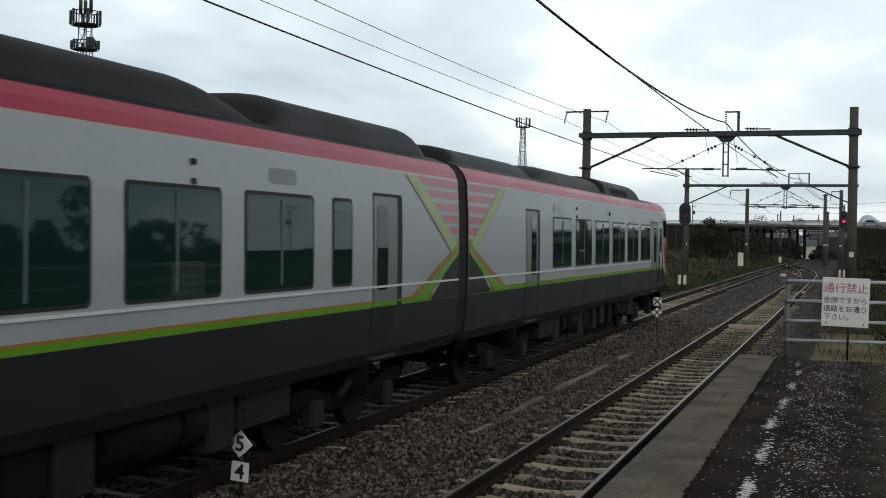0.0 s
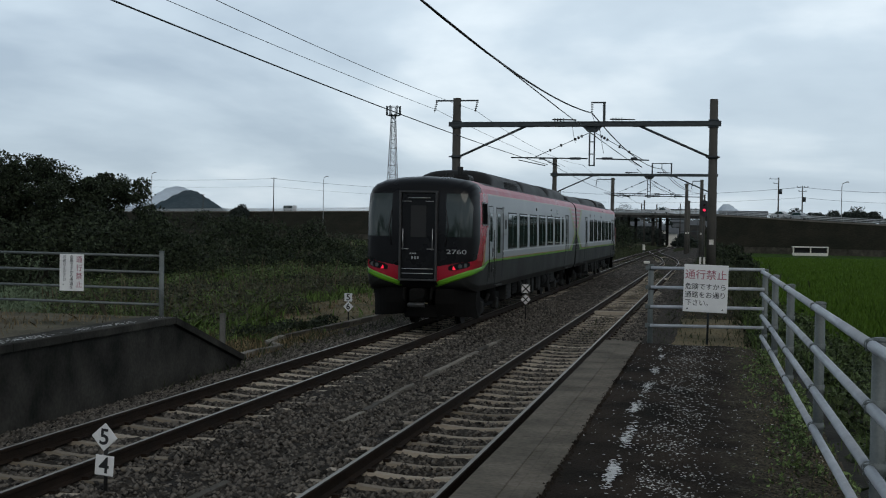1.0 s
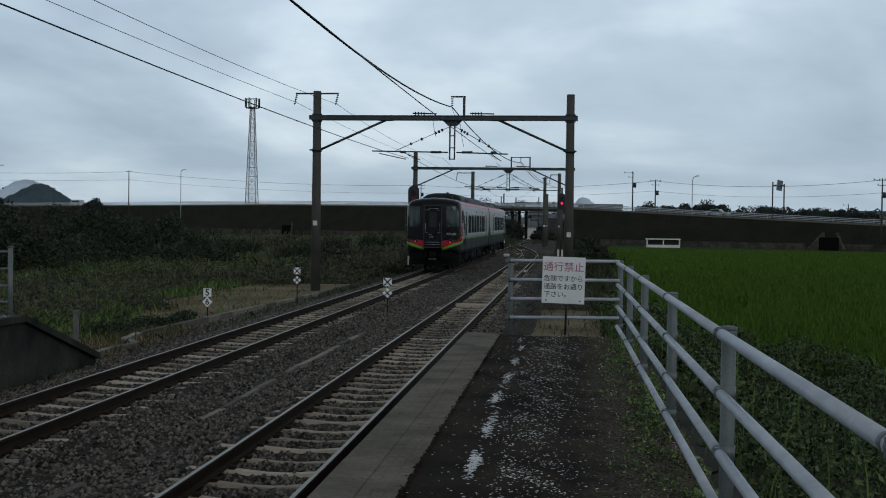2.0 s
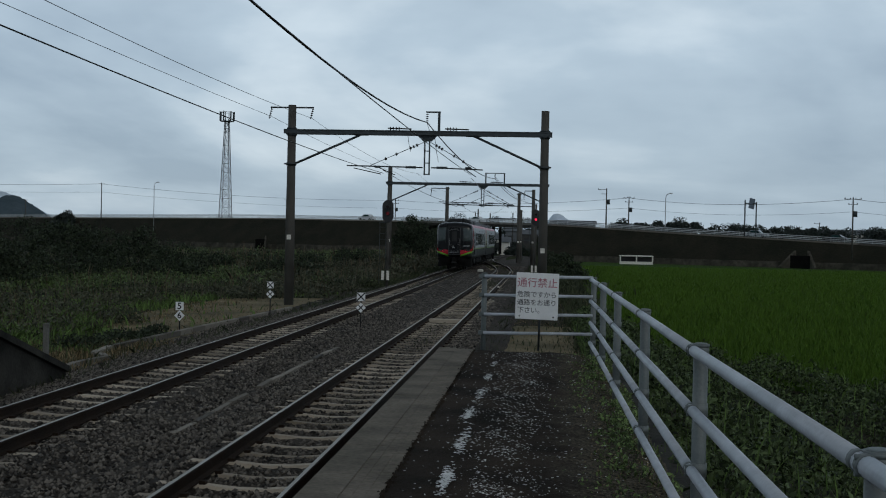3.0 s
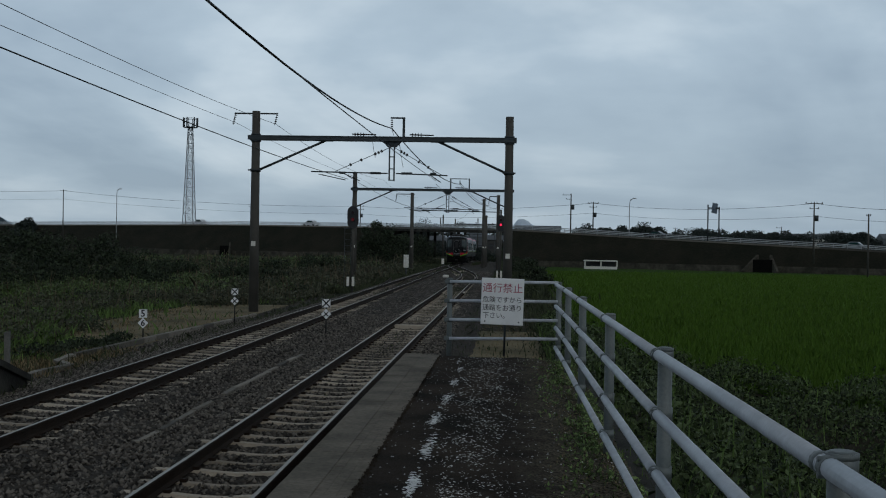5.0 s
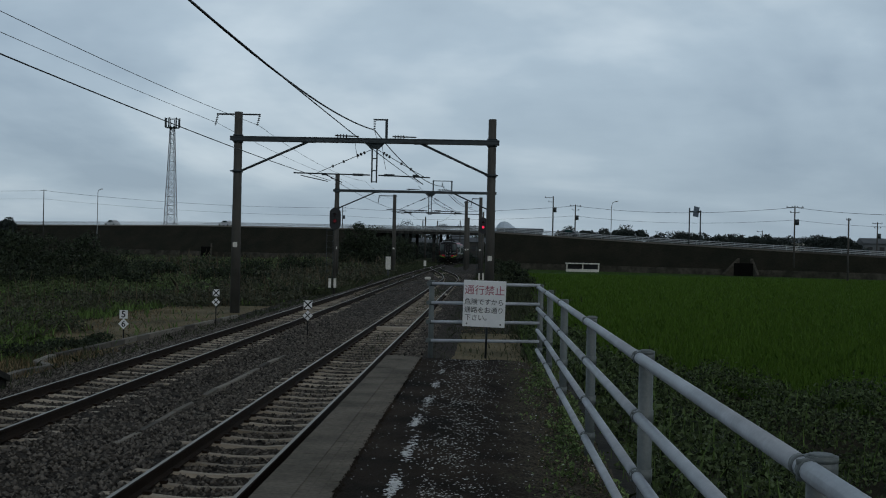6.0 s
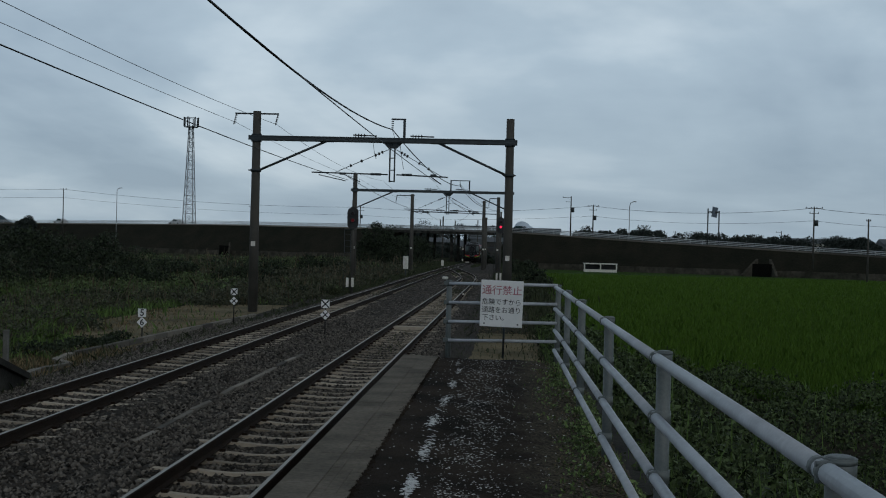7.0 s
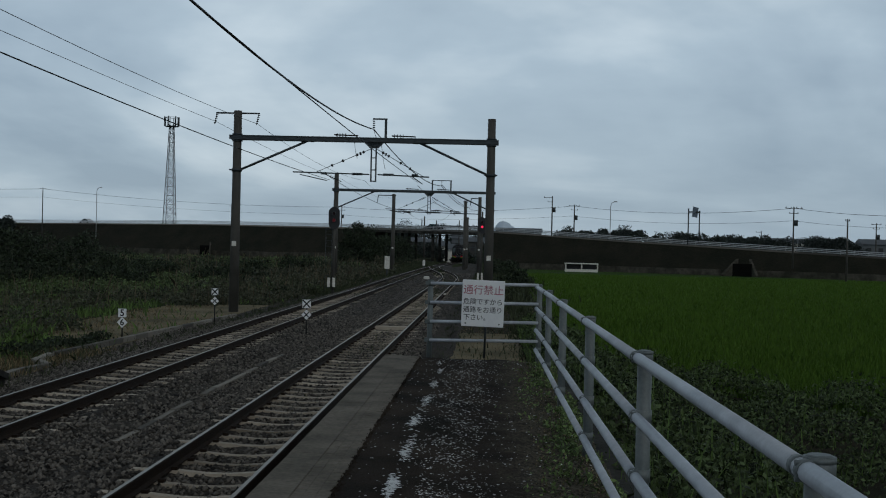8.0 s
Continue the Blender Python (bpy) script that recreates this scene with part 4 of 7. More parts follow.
    w = thing("white_stake", "leaning white stake in the weeds near the track", "stake", (-1.15, 58.0, -0.5))
    bm = bmesh.new()
    tube(bm, [(0, 0, 0.2), (0.17, 0, 0.95)], 0.05, 8)
    part("shaft", bm, M["markwhite"], w)


make_markers()


def make_turnout():
    """A siding that leaves the main line towards the left, half buried in weeds."""
    t = thing("siding_turnout", "curved rusty rails of a siding leaving the main line", "turnout", kind="structure")
    for side in (-1, 1):
        bm = bmesh.new()
        secs = []
        for k in range(12):
            y = 59 + 2.4 * k
            x = FAR_TRACK - 0.0015 * (y - 57) ** 2
            secs.append([(px + x, y, pz * 0.9 - 0.01 + sink(y)) for px, pz in rail_section(side * HALF)])
        loft(bm, secs, True, [0] * 14, caps=True)
        part("rail", bm, [M["rail_side"], M["rail_top"]], t)
    c = thing("point_machine", "small white-capped point machine between the tracks", "point machine", (-5.0, 93.0, -0.22))
    bm = bmesh.new()
    box(bm, -0.22, 0.22, -0.35, 0.35, 0, 0.22, bevel=0.05)
    part("case", bm, M["markwhite"], c)


make_turnout()


# ---- the road on its embankment, with the bridge over the railway ----
RAIL_TOP = [(-420, 5.6), (-160, 6.8), (-125, 7.0), (-72, 7.35), (-36, 7.1), (4, 6.65), (27, 5.35), (47, 4.4), (72, 3.2), (110, 2.2), (200, 0.7), (420, -0.3)]
ROAD_Z = lambda x: float(np.interp(x, *np.array(RAIL_TOP).T)) - 0.95
ALONG = Vector((1, -0.542, 0)).normalized()
ACROSS = Vector((0.542, 1, 0)).normalized()


def road_pt(x, off, z):
    return Vector((x, ROAD(x), 0)) + ACROSS * off + Vector((0, 0, z))


def make_road():
    e = thing("road_embankment", "grassy road embankment with a stone wall at its foot", "embankment", kind="structure")
    for x0, x1 in ((-420, -25.0), (2.5, 420)):
        bm = bmesh.new()
        xs = np.linspace(x0, x1, 60)
        secs = []
        for x in xs:
            zr = ROAD_Z(x)
            zb = float(land(x, ROAD(x))) - 0.3
            foot = 4.5 + max(0.3, (zr - zb - 1.4)) * 1.2
            jig = random.uniform(-0.15, 0.15)
            secs.append([road_pt(x, -foot - 0.3, zb), road_pt(x, -foot - 0.1, zb + 1.5 + jig * 0.5), road_pt(x, -foot + 0.1, zb + 1.5 + jig * 0.5), road_pt(x, -5.2, zr - 0.2), road_pt(x, -4.7, zr - 0.02), road_pt(x, 4.7, zr - 0.02), road_pt(x, 12, zb)])
        loft(bm, secs, False, [1, 1, 0, 0, 2, 0], smooth=False)
        part("bank", bm, [M["bank_grass"], M["foot_wall"], M["road"]], e)
    b = thing("road_bridge", "concrete road bridge over the railway", "bridge", kind="structure")
    bm = bmesh.new()
    secs = []
    for x in (-29, -22, -14, -8, -2, 4):
        zr = ROAD_Z(x)
        secs.append([road_pt(x, -5.0, zr - 0.75), road_pt(x, -5.0, zr), road_pt(x, 5.0, zr), road_pt(x, 5.0, zr - 0.75)])
    loft(bm, secs, True, caps=True)
    part("deck", bm, M["old_concrete"], b)
    for x in (-25.4, 2.8):
        bm = bmesh.new()
        zr = ROAD_Z(x)
        loft(bm, [[road_pt(x + d, -5.4, -1), road_pt(x + d, -5.4, zr - 0.76), road_pt(x + d, 5.4, zr - 0.76), road_pt(x + d, 5.4, -1)] for d in (-0.8, 0.8)], True, caps=True)
        part("abutment", bm, M["old_concrete"], b)
    for x in (-18.6, -11.4):
        bm = bmesh.new()
        for off in (-3, 0, 3):
            p = road_pt(x, off, 0)
            tube(bm, [(p.x, p.y, -1), (p.x, p.y, ROAD_Z(x) - 0.76)], 0.35, 10)
        part("pier", bm, M["old_concrete"], b)
    # guard rail: continuous beams and posts
    g = thing("guard_rail", "pale steel guard rail along the raised road", "guard rail", kind="structure")
    for off in (-4.75, 4.75):
        xs = np.linspace(-330, 260, 120)
        for h, r in ((0.30, 0.035), (0.60, 0.05), (0.92, 0.05)):
            bm = bmesh.new()
            tube(bm, [road_pt(x, off, ROAD_Z(x) + h) for x in xs], r, 5)
            part("beam", bm, M["guard"], g)
    bm = bmesh.new()
    for x in np.arange(-160, 130, 2.2):
        p = road_pt(x, -4.72, ROAD_Z(x))
        tube(bm, [p, p + Vector((0, 0, 0.97))], 0.05, 5)
    tagged(part("posts", bm, M["guard"], g), "row of guard rail posts", kind="stuff")
    # concrete kerb under the guard rail, and the paler parapet of the bridge
    for x0, x1 in ((-330, -29), (-29, 4), (4, 60), (60, 260)):
        bm = bmesh.new()
        up = 0.24 if x0 == -29 else 0.14
        loft(bm, [[road_pt(x, -5.03, ROAD_Z(x) - 0.18), road_pt(x, -5.03, ROAD_Z(x) + up), road_pt(x, -4.84, ROAD_Z(x) + up), road_pt(x, -4.84, ROAD_Z(x) - 0.18)] for x in np.linspace(x0, x1, 40)], True, caps=True)
        part("road_kerb", bm, M["lid"] if x0 != -29 else M["concrete"], g, "weathered concrete edge of the road")
    # drain outlets and small shed at the foot
    for x, wd, wings in ((52.3, 3.2, (-1, 1)), (-62, 2.6, (1,))):
        c = thing("culvert", "dark culvert mouth with sloping concrete wing walls", "culvert", kind="structure")
        zb = float(land(x, ROAD(x)))
        foot = 4.5 + max(0.3, (ROAD_Z(x) - zb - 1.1)) * 1.2 + 1.9
        for k in wings:
            bm = bmesh.new()
            top, out = x + k * (wd * 0.5 - 0.5), x + k * (wd * 0.5 + 1.3)
            loft(bm, [[road_pt(out + d, -foot - 1.6, zb - 0.5), road_pt(out + d, -foot - 1.6, zb + 0.3), road_pt(top + d, -foot + 1.0, zb + 3.3), road_pt(top + d, -foot + 1.0, zb - 0.5)] for d in (-0.2, 0.2)], True, caps=True)
            part("wing_wall", bm, M["foot_wall"], c)
        # solid near-black slab paints the shade of the opening; nothing is hollow
        bm = bmesh.new()
        loft(bm, [[road_pt(x - wd * 0.5, -foot + d, zb - 0.5), road_pt(x - wd * 0.5, -foot + d, zb + 2.4), road_pt(x + wd * 0.5, -foot + d, zb + 2.4), road_pt(x + wd * 0.5, -foot + d, zb - 0.5)] for d in (0.0, 0.3)], True, caps=True)
        part("mouth", bm, M["culvert_shade"], c)
    s = thing("field_shed", "low white-framed shed at the foot of the embankment", "shed", (17.7, 226.0, FIELD - 0.25))
    bm = bmesh.new()
    box(bm, -3.1, 3.1, 0, 2.4, -0.3, 0.75)
    part("base_wall", bm, M["markwhite"], s)
    bm = bmesh.new()
    box(bm, -3.2, 3.2, -0.2, 2.6, 1.75, 1.95)
    part("roof", bm, M["markwhite"], s)
    for x in (-3.05, 0, 3.05):
        bm = bmesh.new()
        box(bm, x - 0.12, x + 0.12, 0, 0.15, 0.75, 1.75)
        part("post", bm, M["markwhite"], s)
    bm = bmesh.new()
    box(bm, -2.9, 2.9, 2.2, 2.35, 0.75, 1.75)
    part("back_wall", bm, M["ink"], s)


M["bank_grass"] = mat("embankment_grass", (0.025, 0.023, 0.016), 1.0, 0.5, 0.25, 3.0, 0.8, alt=(0.014, 0.015, 0.010), dist=0.2, spec=0.1)
M["foot_wall"] = mat("brown_stone_wall", (0.080, 0.072, 0.058), 0.95, 0.7, 0.45, 1.6, 0.9, alt=(0.030, 0.030, 0.022), dist=0.2, spec=0.1)
M["culvert_shade"] = mat("culvert_shade_black", (0.010, 0.010, 0.009), 1.0, 0.3, 1.0, 9.0, 0.0, spec=0.0)
M["road"] = mat("road_asphalt", (0.05, 0.05, 0.05), 0.8, 0.3, 0.5, 8.0, 0.3)
M["guard"] = mat("pale_guard_rail", (0.50, 0.52, 0.53), 0.5, 0.2, 0.8, 10.0, 0.0)
make_road()


def at(az, dist):
    return (-dist * math.sin(radians(az)), dist * math.cos(radians(az)))


def make_distance():
    def lattice(name, label, az, dist, z0, z1, w0, w1, head, category="tower"):
        x, y = at(az, dist)
        t = thing(name, label, category, (x, y, 0))
        legs = lambda z: w0 + (w1 - w0) * (z - z0) / (z1 - z0)
        for sx in (-1, 1):
            for sy in (-1, 1):
                bm = bmesh.new()
                tube(bm, [(sx * w0, sy * w0, z0), (sx * w1, sy * w1, z1)], 0.06 * dist / 320 + 0.04, 5)
                part("leg", bm, M["mast"], t)
        bm = bmesh.new()
        n = 14
        for k in range(n):
            za, zb = z0 + (z1 - z0) * k / n, z0 + (z1 - z0) * (k + 1) / n
            a, b = legs(za), legs(zb)
            r = 0.035 * dist / 320 + 0.02
            for s in (-1, 1):
                tube(bm, [(-a, s * a, za), (b, s * b, zb)], r, 4)
                tube(bm, [(a, s * a, za), (-b, s * b, zb)], r, 4)
                tube(bm, [(s * a, -a, za), (s * b, b, zb)], r, 4)
                tube(bm, [(-a, s * a, za), (a, s * a, za)], r, 4)
        part("bracing", bm, M["mast"], t)
        for zc, rr, hh in head:
            bm = bmesh.new()
            for k in range(16):
                a0, a1 = 2 * math.pi * k / 16, 2 * math.pi * (k + 1) / 16
                for dz in (0, hh):
                    tube(bm, [(rr * math.cos(a0), rr * math.sin(a0), zc + dz), (rr * math.cos(a1), rr * math.sin(a1), zc + dz)], rr * 0.035, 4)
                if k % 2 == 0:
                    tube(bm, [(rr * math.cos(a0), rr * math.sin(a0), zc), (rr * math.cos(a0), rr * math.sin(a0), zc + hh)], rr * 0.06, 5)
            tube(bm, [(0, 0, zc - 0.1), (0, 0, zc)], rr * 0.9, 12)
            p = part("platform_ring", bm, M["steel"], t)
            for k in range(6):
                a0 = 2 * math.pi * k / 6 + 0.3
                bm = bmesh.new()
                box(bm, rr * 1.05 * math.cos(a0) - 0.12, rr * 1.05 * math.cos(a0) + 0.12, rr * 1.05 * math.sin(a0) - 0.12, rr * 1.05 * math.sin(a0) + 0.12, zc + 0.1, zc + hh * 1.1)
                part("antenna", bm, M["steel"], p)
        return t

    lattice("radio_mast", "slim steel lattice mast with a ring of antennas", 15.5, 320, 0, 33.0, 1.65, 0.5, [(32.5, 1.8, 2.4)])
    big = lattice("radio_tower", "tall lattice radio tower with two antenna platforms", 36.45, 150, 0, 29.0, 1.05, 0.52, [(24.6, 1.6, 1.0), (27.6, 1.75, 1.6)])
    for dx, dz in ((-0.7, 2.2), (0.0, 1.2), (0.8, 3.0)):
        bm = bmesh.new()
        tube(bm, [(dx, 0, 29.0), (dx, 0, 29.4 + dz)], 0.22, 8)
        part("rod_antenna", bm, M["steel"], big)
    bm = bmesh.new()
    tube(bm, [(0.4, 0.2, 25.5), (0.9, 0.2, 25.5)], 0.7, 12)
    part("dish", bm, M["steel"], big)

    # poles and lamps along the road
    def utility(az, dist, z0, z1, arm):
        x, y = at(az, dist)
        p = thing("utility_pole", "thin utility pole along the raised road", "utility pole", (x, y, 0), "utility poles")
        bm = bmesh.new()
        tube(bm, [(0, 0, z0), (0, 0, z1)], 0.17, 8, r1=0.11)
        part("shaft", bm, M["pole"], p)
        for k, w in enumerate(arm):
            bm = bmesh.new()
            c0, half = (0.0, w * 0.8) if w > 0 else (w, -w)
            tube(bm, [(c0 - half, 0, z1 - 0.3 - 0.9 * k), (c0 + half, 0, z1 - 0.3 - 0.9 * k)], 0.055, 6)
            for q in (-0.9, -0.3, 0.3, 0.9) if w > 1.3 else (-0.9, 0.9):
                tube(bm, [(c0 + half * q, 0, z1 - 0.3 - 0.9 * k), (c0 + half * q, 0, z1 - 0.05 - 0.9 * k)], 0.07, 6)
            part("cross_arm", bm, M["pole"], p)
        if len(arm) > 1:
            bm = bmesh.new()
            tube(bm, [(0.42, -0.1, z1 - 3.4), (0.42, -0.1, z1 - 2.4)], 0.32, 10)
            part("transformer", bm, M["steel"], p, "grey transformer can")
        return (x, y, z1 - 0.3)

    tops = [utility(*a) for a in ((21.25, 330, 2, 15.4, (1.0,)), (34.0, 380, 2, 17.0, (1.0,)), (7.3, 330, 2, 13.0, (1.2, 1.2)), (-4.06, 260, 2, 12.3, (1.5, 1.0)), (-14.35, 215, 0, 10.9, (1.9, 1.0)), (-24.0, 200, 0, 10.5, (1.8, 1.0)))]
    for a, b in zip(sorted(tops), sorted(tops)[1:]):
        wire("power_line", "thin power line along the road", a, b, 1.2, 0.035, 14, "power lines")
        wire("power_line", "thin power line along the road", (a[0], a[1], a[2] - 2.2), (b[0], b[1], b[2] - 2.2), 1.0, 0.025, 14, "power lines")
    for az, dist, z0, z1, arm in ((-2.98, 250, 4, 13.6, (-0.9, -0.5)), (-16.75, 190, -2, 8.1, (0.4,)), (-18.0, 260, 0, 9.4, (1.3, 0.9)), (-18.6, 250, 0, 9.0, (1.2,)), (12.6, 420, 3, 15.0, (0.8,)), (-12.0, 300, 0, 7.0, (0.8,)), (-8.0, 420, 0, 9.5, (0.8,)), (-11.5, 330, 0, 7.6, (1.0, 0.7)), (-12.9, 320, 0, 8.4, (-0.7, 0.6)), (24.6, 400, 3, 12.0, (0.6,))):
        utility(az, dist, z0, z1, arm)
    for az, dist, side in ((18.85, 320, 1), (-5.8, 245, 1), (27.0, 340, 1)):
        x, y = at(az, dist)
        l = thing("street_lamp", "tall thin street lamp on the raised road", "street lamp", (x, y, 0), "street lamps")
        zt = 2.46 + dist * math.tan(radians(2.35))
        bm = bmesh.new()
        tube(bm, [(0, 0, 2), (0, 0, zt - 1.0), (side * 0.2, 0, zt - 0.3), (side * 0.8, 0, zt)], 0.09, 6)
        part("pole", bm, M["guard"], l)
        bm = bmesh.new()
        box(bm, side * 0.8 - 0.1, side * 0.8 + 0.55, -0.2, 0.2, zt - 0.1, zt + 0.1)
        part("lamp_head", bm, M["guard"], l)
    # sign gantry by the road
    x, y = at(-9.75, 235)
    s = thing("road_sign", "road direction sign on two tall posts", "road sign", (x, y, 0))
    for dx in (-1.0, 1.15):
        bm = bmesh.new()
        tube(bm, [(dx, 0, 3.0), (dx, 0, 11.0 if dx < 0 else 10.6)], 0.13, 8)
        part("post", bm, M["steel"], s)
    bm = bmesh.new()
    box(bm, -2.15, -0.75, -0.3, -0.2, 9.2, 11.2)
    q = bmesh.new()
    box(q, -1.1, 1.3, -0.1, 0.1, 10.2, 10.45)
    part("cross_bar", q, M["steel"], s)
    p = part("sign_panel", bm, M["sign_back"], s, "dark blue-grey direction panel")
    p.rotation_euler = (0, radians(9), radians(35))
    # hills far off
    def hill(az, span, el, dist, name, label, seed):
        bm = bmesh.new()
        r3 = random.Random(seed)
        rows = []
        n, mrows = 60, 8
        for j in range(mrows):
            fj = j / (mrows - 1)
            row = []
            for i in range(n + 1):
                u = i / n * 2 - 1
                w = max(0, 1 - abs(u)) ** 1.0
                w = w * w * (3 - 2 * w) * 0.65 + 0.35 * max(0, 1 - u * u)
                w += 0.035 * math.sin(u * 9 + seed) * max(0, 1 - u * u)
                d = dist + fj * 300
                z = -8 + (w * math.sin(math.pi * min(1, fj * 0.9 + 0.08))) * (2.46 + dist * math.tan(radians(el)) + 8) + r3.uniform(-1, 1) * dist * 0.0006
                px, py = at(az - u * span, d)
                row.append((px, py, z))
            rows.append(row)
        loft(bm, rows, False, smooth=True)
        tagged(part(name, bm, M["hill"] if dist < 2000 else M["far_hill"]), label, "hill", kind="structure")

    hill(25.3, 3.3, 1.62, 1500, "backdrop_hill", "dark wooded hill in the distance", 1)
    hill(25.75, 3.7, 1.76, 2600, "backdrop_hill", "mountain behind the hill, coloured pale blue for haze", 2)
    hill(-0.7, 1.5, 1.35, 2400, "backdrop_hill", "pale flat-topped mountain with haze in its colour", 3)
    hill(30, 9, 0.95, 2300, "backdrop_hill", "low far ridge behind the trees", 4)
    hill(-14, 12, 0.55, 2200, "backdrop_hill", "low far ridge beyond the road", 5)
    # roofs beyond the road and beyond the bridge
    r3 = random.Random(12)
    for az, dist, w, h, z0, m in ((-14.9, 330, 22, 2.4, 3.0, "markwhite"), (-18.3, 320, 10, 3.0, 2.5, "roof_grey"), (-1.4, 420, 16, 3.2, 5.0, "roof_grey"), (2.3, 330, 3, 3.4, -1, "markwhite"), (1.5, 380, 5, 5, 0, "roof_grey"), (2.9, 420, 7, 4.5, -1, "dark_wall"), (0.7, 360, 5, 4, 0, "dark_wall"), (1.9, 300, 2.2, 2.6, -1, "markwhite"), (3.6, 360, 5, 3.5, 0, "dark_wall"), (4.6, 540, 18, 8.5, 0, "dark_wall")):
        x, y = at(az, dist)
        b = thing("distant_building", "low building seen far beyond the road", "building", (x, y, z0))
        bm = bmesh.new()
        box(bm, -w / 2, w / 2, 0, 6, -1, h)
        part("wall", bm, M[m], b)
        bm = bmesh.new()
        rz = h
        loft(bm, [[(sx, -0.5, rz), (sx, 3, rz + 1.4), (sx, 6.5, rz)] for sx in (-w / 2 - 0.4, w / 2 + 0.4)], True, caps=True)
        part("roof", bm, M["roof_grey"], b)
        for k in range(int(w // 3)):
            bm = bmesh.new()
            cx = -w / 2 + 1.5 + k * 3
            box(bm, cx - 0.6, cx + 0.6, -0.06, 0, h * 0.3, h * 0.7)
            part("window", bm, M["ink"], b)


# mast steel is a paler colour that holds the distance haze
M["mast"] = mat("haze_paled_mast", (0.13, 0.14, 0.15), 0.6, 0.2, 1.0, 9.0, 0.0)
M["sign_back"] = mat("dull_sign_panel", (0.10, 0.13, 0.17), 0.5, 0.2, 2.0, 20.0, 0.0)
# distance haze is mixed into both hill colours, strongest in the far one
M["hill"] = mat("haze_tinted_wooded_hill", (0.080, 0.104, 0.118), 1.0, 0.3, 0.02, 0.2, 0.3, alt=(0.060, 0.084, 0.098), dist=2.0, spec=0.0)
M["far_hill"] = mat("haze_painted_mountain", (0.62, 0.70, 0.78), 1.0, 0.15, 0.01, 0.1, 0.0, spec=0.0)
M["dark_wall"] = mat("dark_weathered_wall", (0.05, 0.048, 0.043), 0.8, 0.3, 0.5, 6.0, 0.1)
M["roof_grey"] = mat("grey_roof", (0.12, 0.13, 0.14), 0.7, 0.25, 0.5, 6.0, 0.1)
make_distance()


# ---- plants ----
def leaf_mat(name, base, dark, rough=0.7):
    m = piece_mat(name, base, rough, 0.35, dark, fine=30.0, bump=0.0, island=True, spec=0.15)
    return m


M["leaf_dark"] = leaf_mat("dark_leaf", (0.042, 0.056, 0.031), (0.011, 0.015, 0.010))
M["leaf_bank"] = leaf_mat("vine_leaf", (0.088, 0.122, 0.050), (0.010, 0.015, 0.009))
M["leaf_weed"] = leaf_mat("weed_leaf", (0.104, 0.144, 0.058), (0.034, 0.047, 0.024))
M["leaf_scrub"] = leaf_mat("dull_scrub_leaf", (0.088, 0.092, 0.058), (0.030, 0.034, 0.023))
M["grass_pale"] = leaf_mat("pale_meadow_grass", (0.150, 0.200, 0.125), (0.095, 0.130, 0.080))
M["grass_brown"] = leaf_mat("brown_withered_stalk", (0.130, 0.105, 0.068), (0.045, 0.040, 0.026))
M["grass_green"] = leaf_mat("tall_green_grass", (0.125, 0.200, 0.054), (0.050, 0.078, 0.026))
M["grass_dark"] = leaf_mat("dark_green_grass", (0.062, 0.074, 0.038), (0.026, 0.032, 0.018))
M["grass_dry"] = leaf_mat("dry_tan_grass", (0.24, 0.185, 0.105), (0.07, 0.055, 0.03))
M["rice"] = leaf_mat("rice_blade", (0.064, 0.124, 0.014), (0.055, 0.108, 0.012))
M["leaf_clover"] = leaf_mat("fresh_clover_leaf", (0.185, 0.260, 0.090), (0.050, 0.072, 0.028))
# leaves of the far trees, greyed to paint in the distance haze
M["leaf_far"] = leaf_mat("haze_tinted_leaf", (0.050, 0.062, 0.055), (0.022, 0.028, 0.026))
M["bark"] = mat("dark_bark", (0.035, 0.028, 0.022), 0.95, 0.4, 5.0, 30.0, 0.8, dist=0.03)


def blades(name, label, x, y, z, h, w, material, lean=0.35):
    """Grass: one thin bent blade at each point, of its own height and width."""
    n = len(x)
    a = rng.uniform(0, 2 * np.pi, n)
    ca, sa = np.cos(a), np.sin(a)
    l = rng.normal(0, lean, n) * h
    b = rng.uniform(0, 2 * np.pi, n)
    dx, dy = np.cos(b) * l, np.sin(b) * l
    p = np.stack([x, y, z - 0.03], -1)
    side = np.stack([ca * w, sa * w, 0 * w], -1)
    mid = p + np.stack([dx * 0.35, dy * 0.35, h * 0.6], -1)
    tip = p + np.stack([dx, dy, h], -1)
    V = np.stack([p - side, p + side, mid + side * 0.7, tip, mid - side * 0.7], 1)
    F = (np.arange(n)[:, None] * 5 + np.arange(5)[None])
    ob = soup(name, V.reshape(-1, 3), F, material)
    return tagged(ob, label, "grass", kind="stuff")


def leaves(points, size, up=0.5):
    """Pointed leaves at the given places, as vertices and faces."""
    n = len(points)
    d = rng.normal(0, 1, (n, 3))
    d /= np.linalg.norm(d, axis=1, keepdims=True)
    nrm = rng.normal(0, 1, (n, 3)) + np.array([0, 0, up * 2])
    s = np.cross(d, nrm)
    s /= np.linalg.norm(s, axis=1, keepdims=True) + 1e-6
    k = size * rng.uniform(0.6, 1.3, n)[:, None]
    V = np.stack([points - d * k, points + s * k * 0.55 - d * k * 0.1, points + d * k, points - s * k * 0.55 - d * k * 0.1], 1)
    F = np.arange(n)[:, None] * 4 + np.arange(4)[None]
    return V.reshape(-1, 3), F


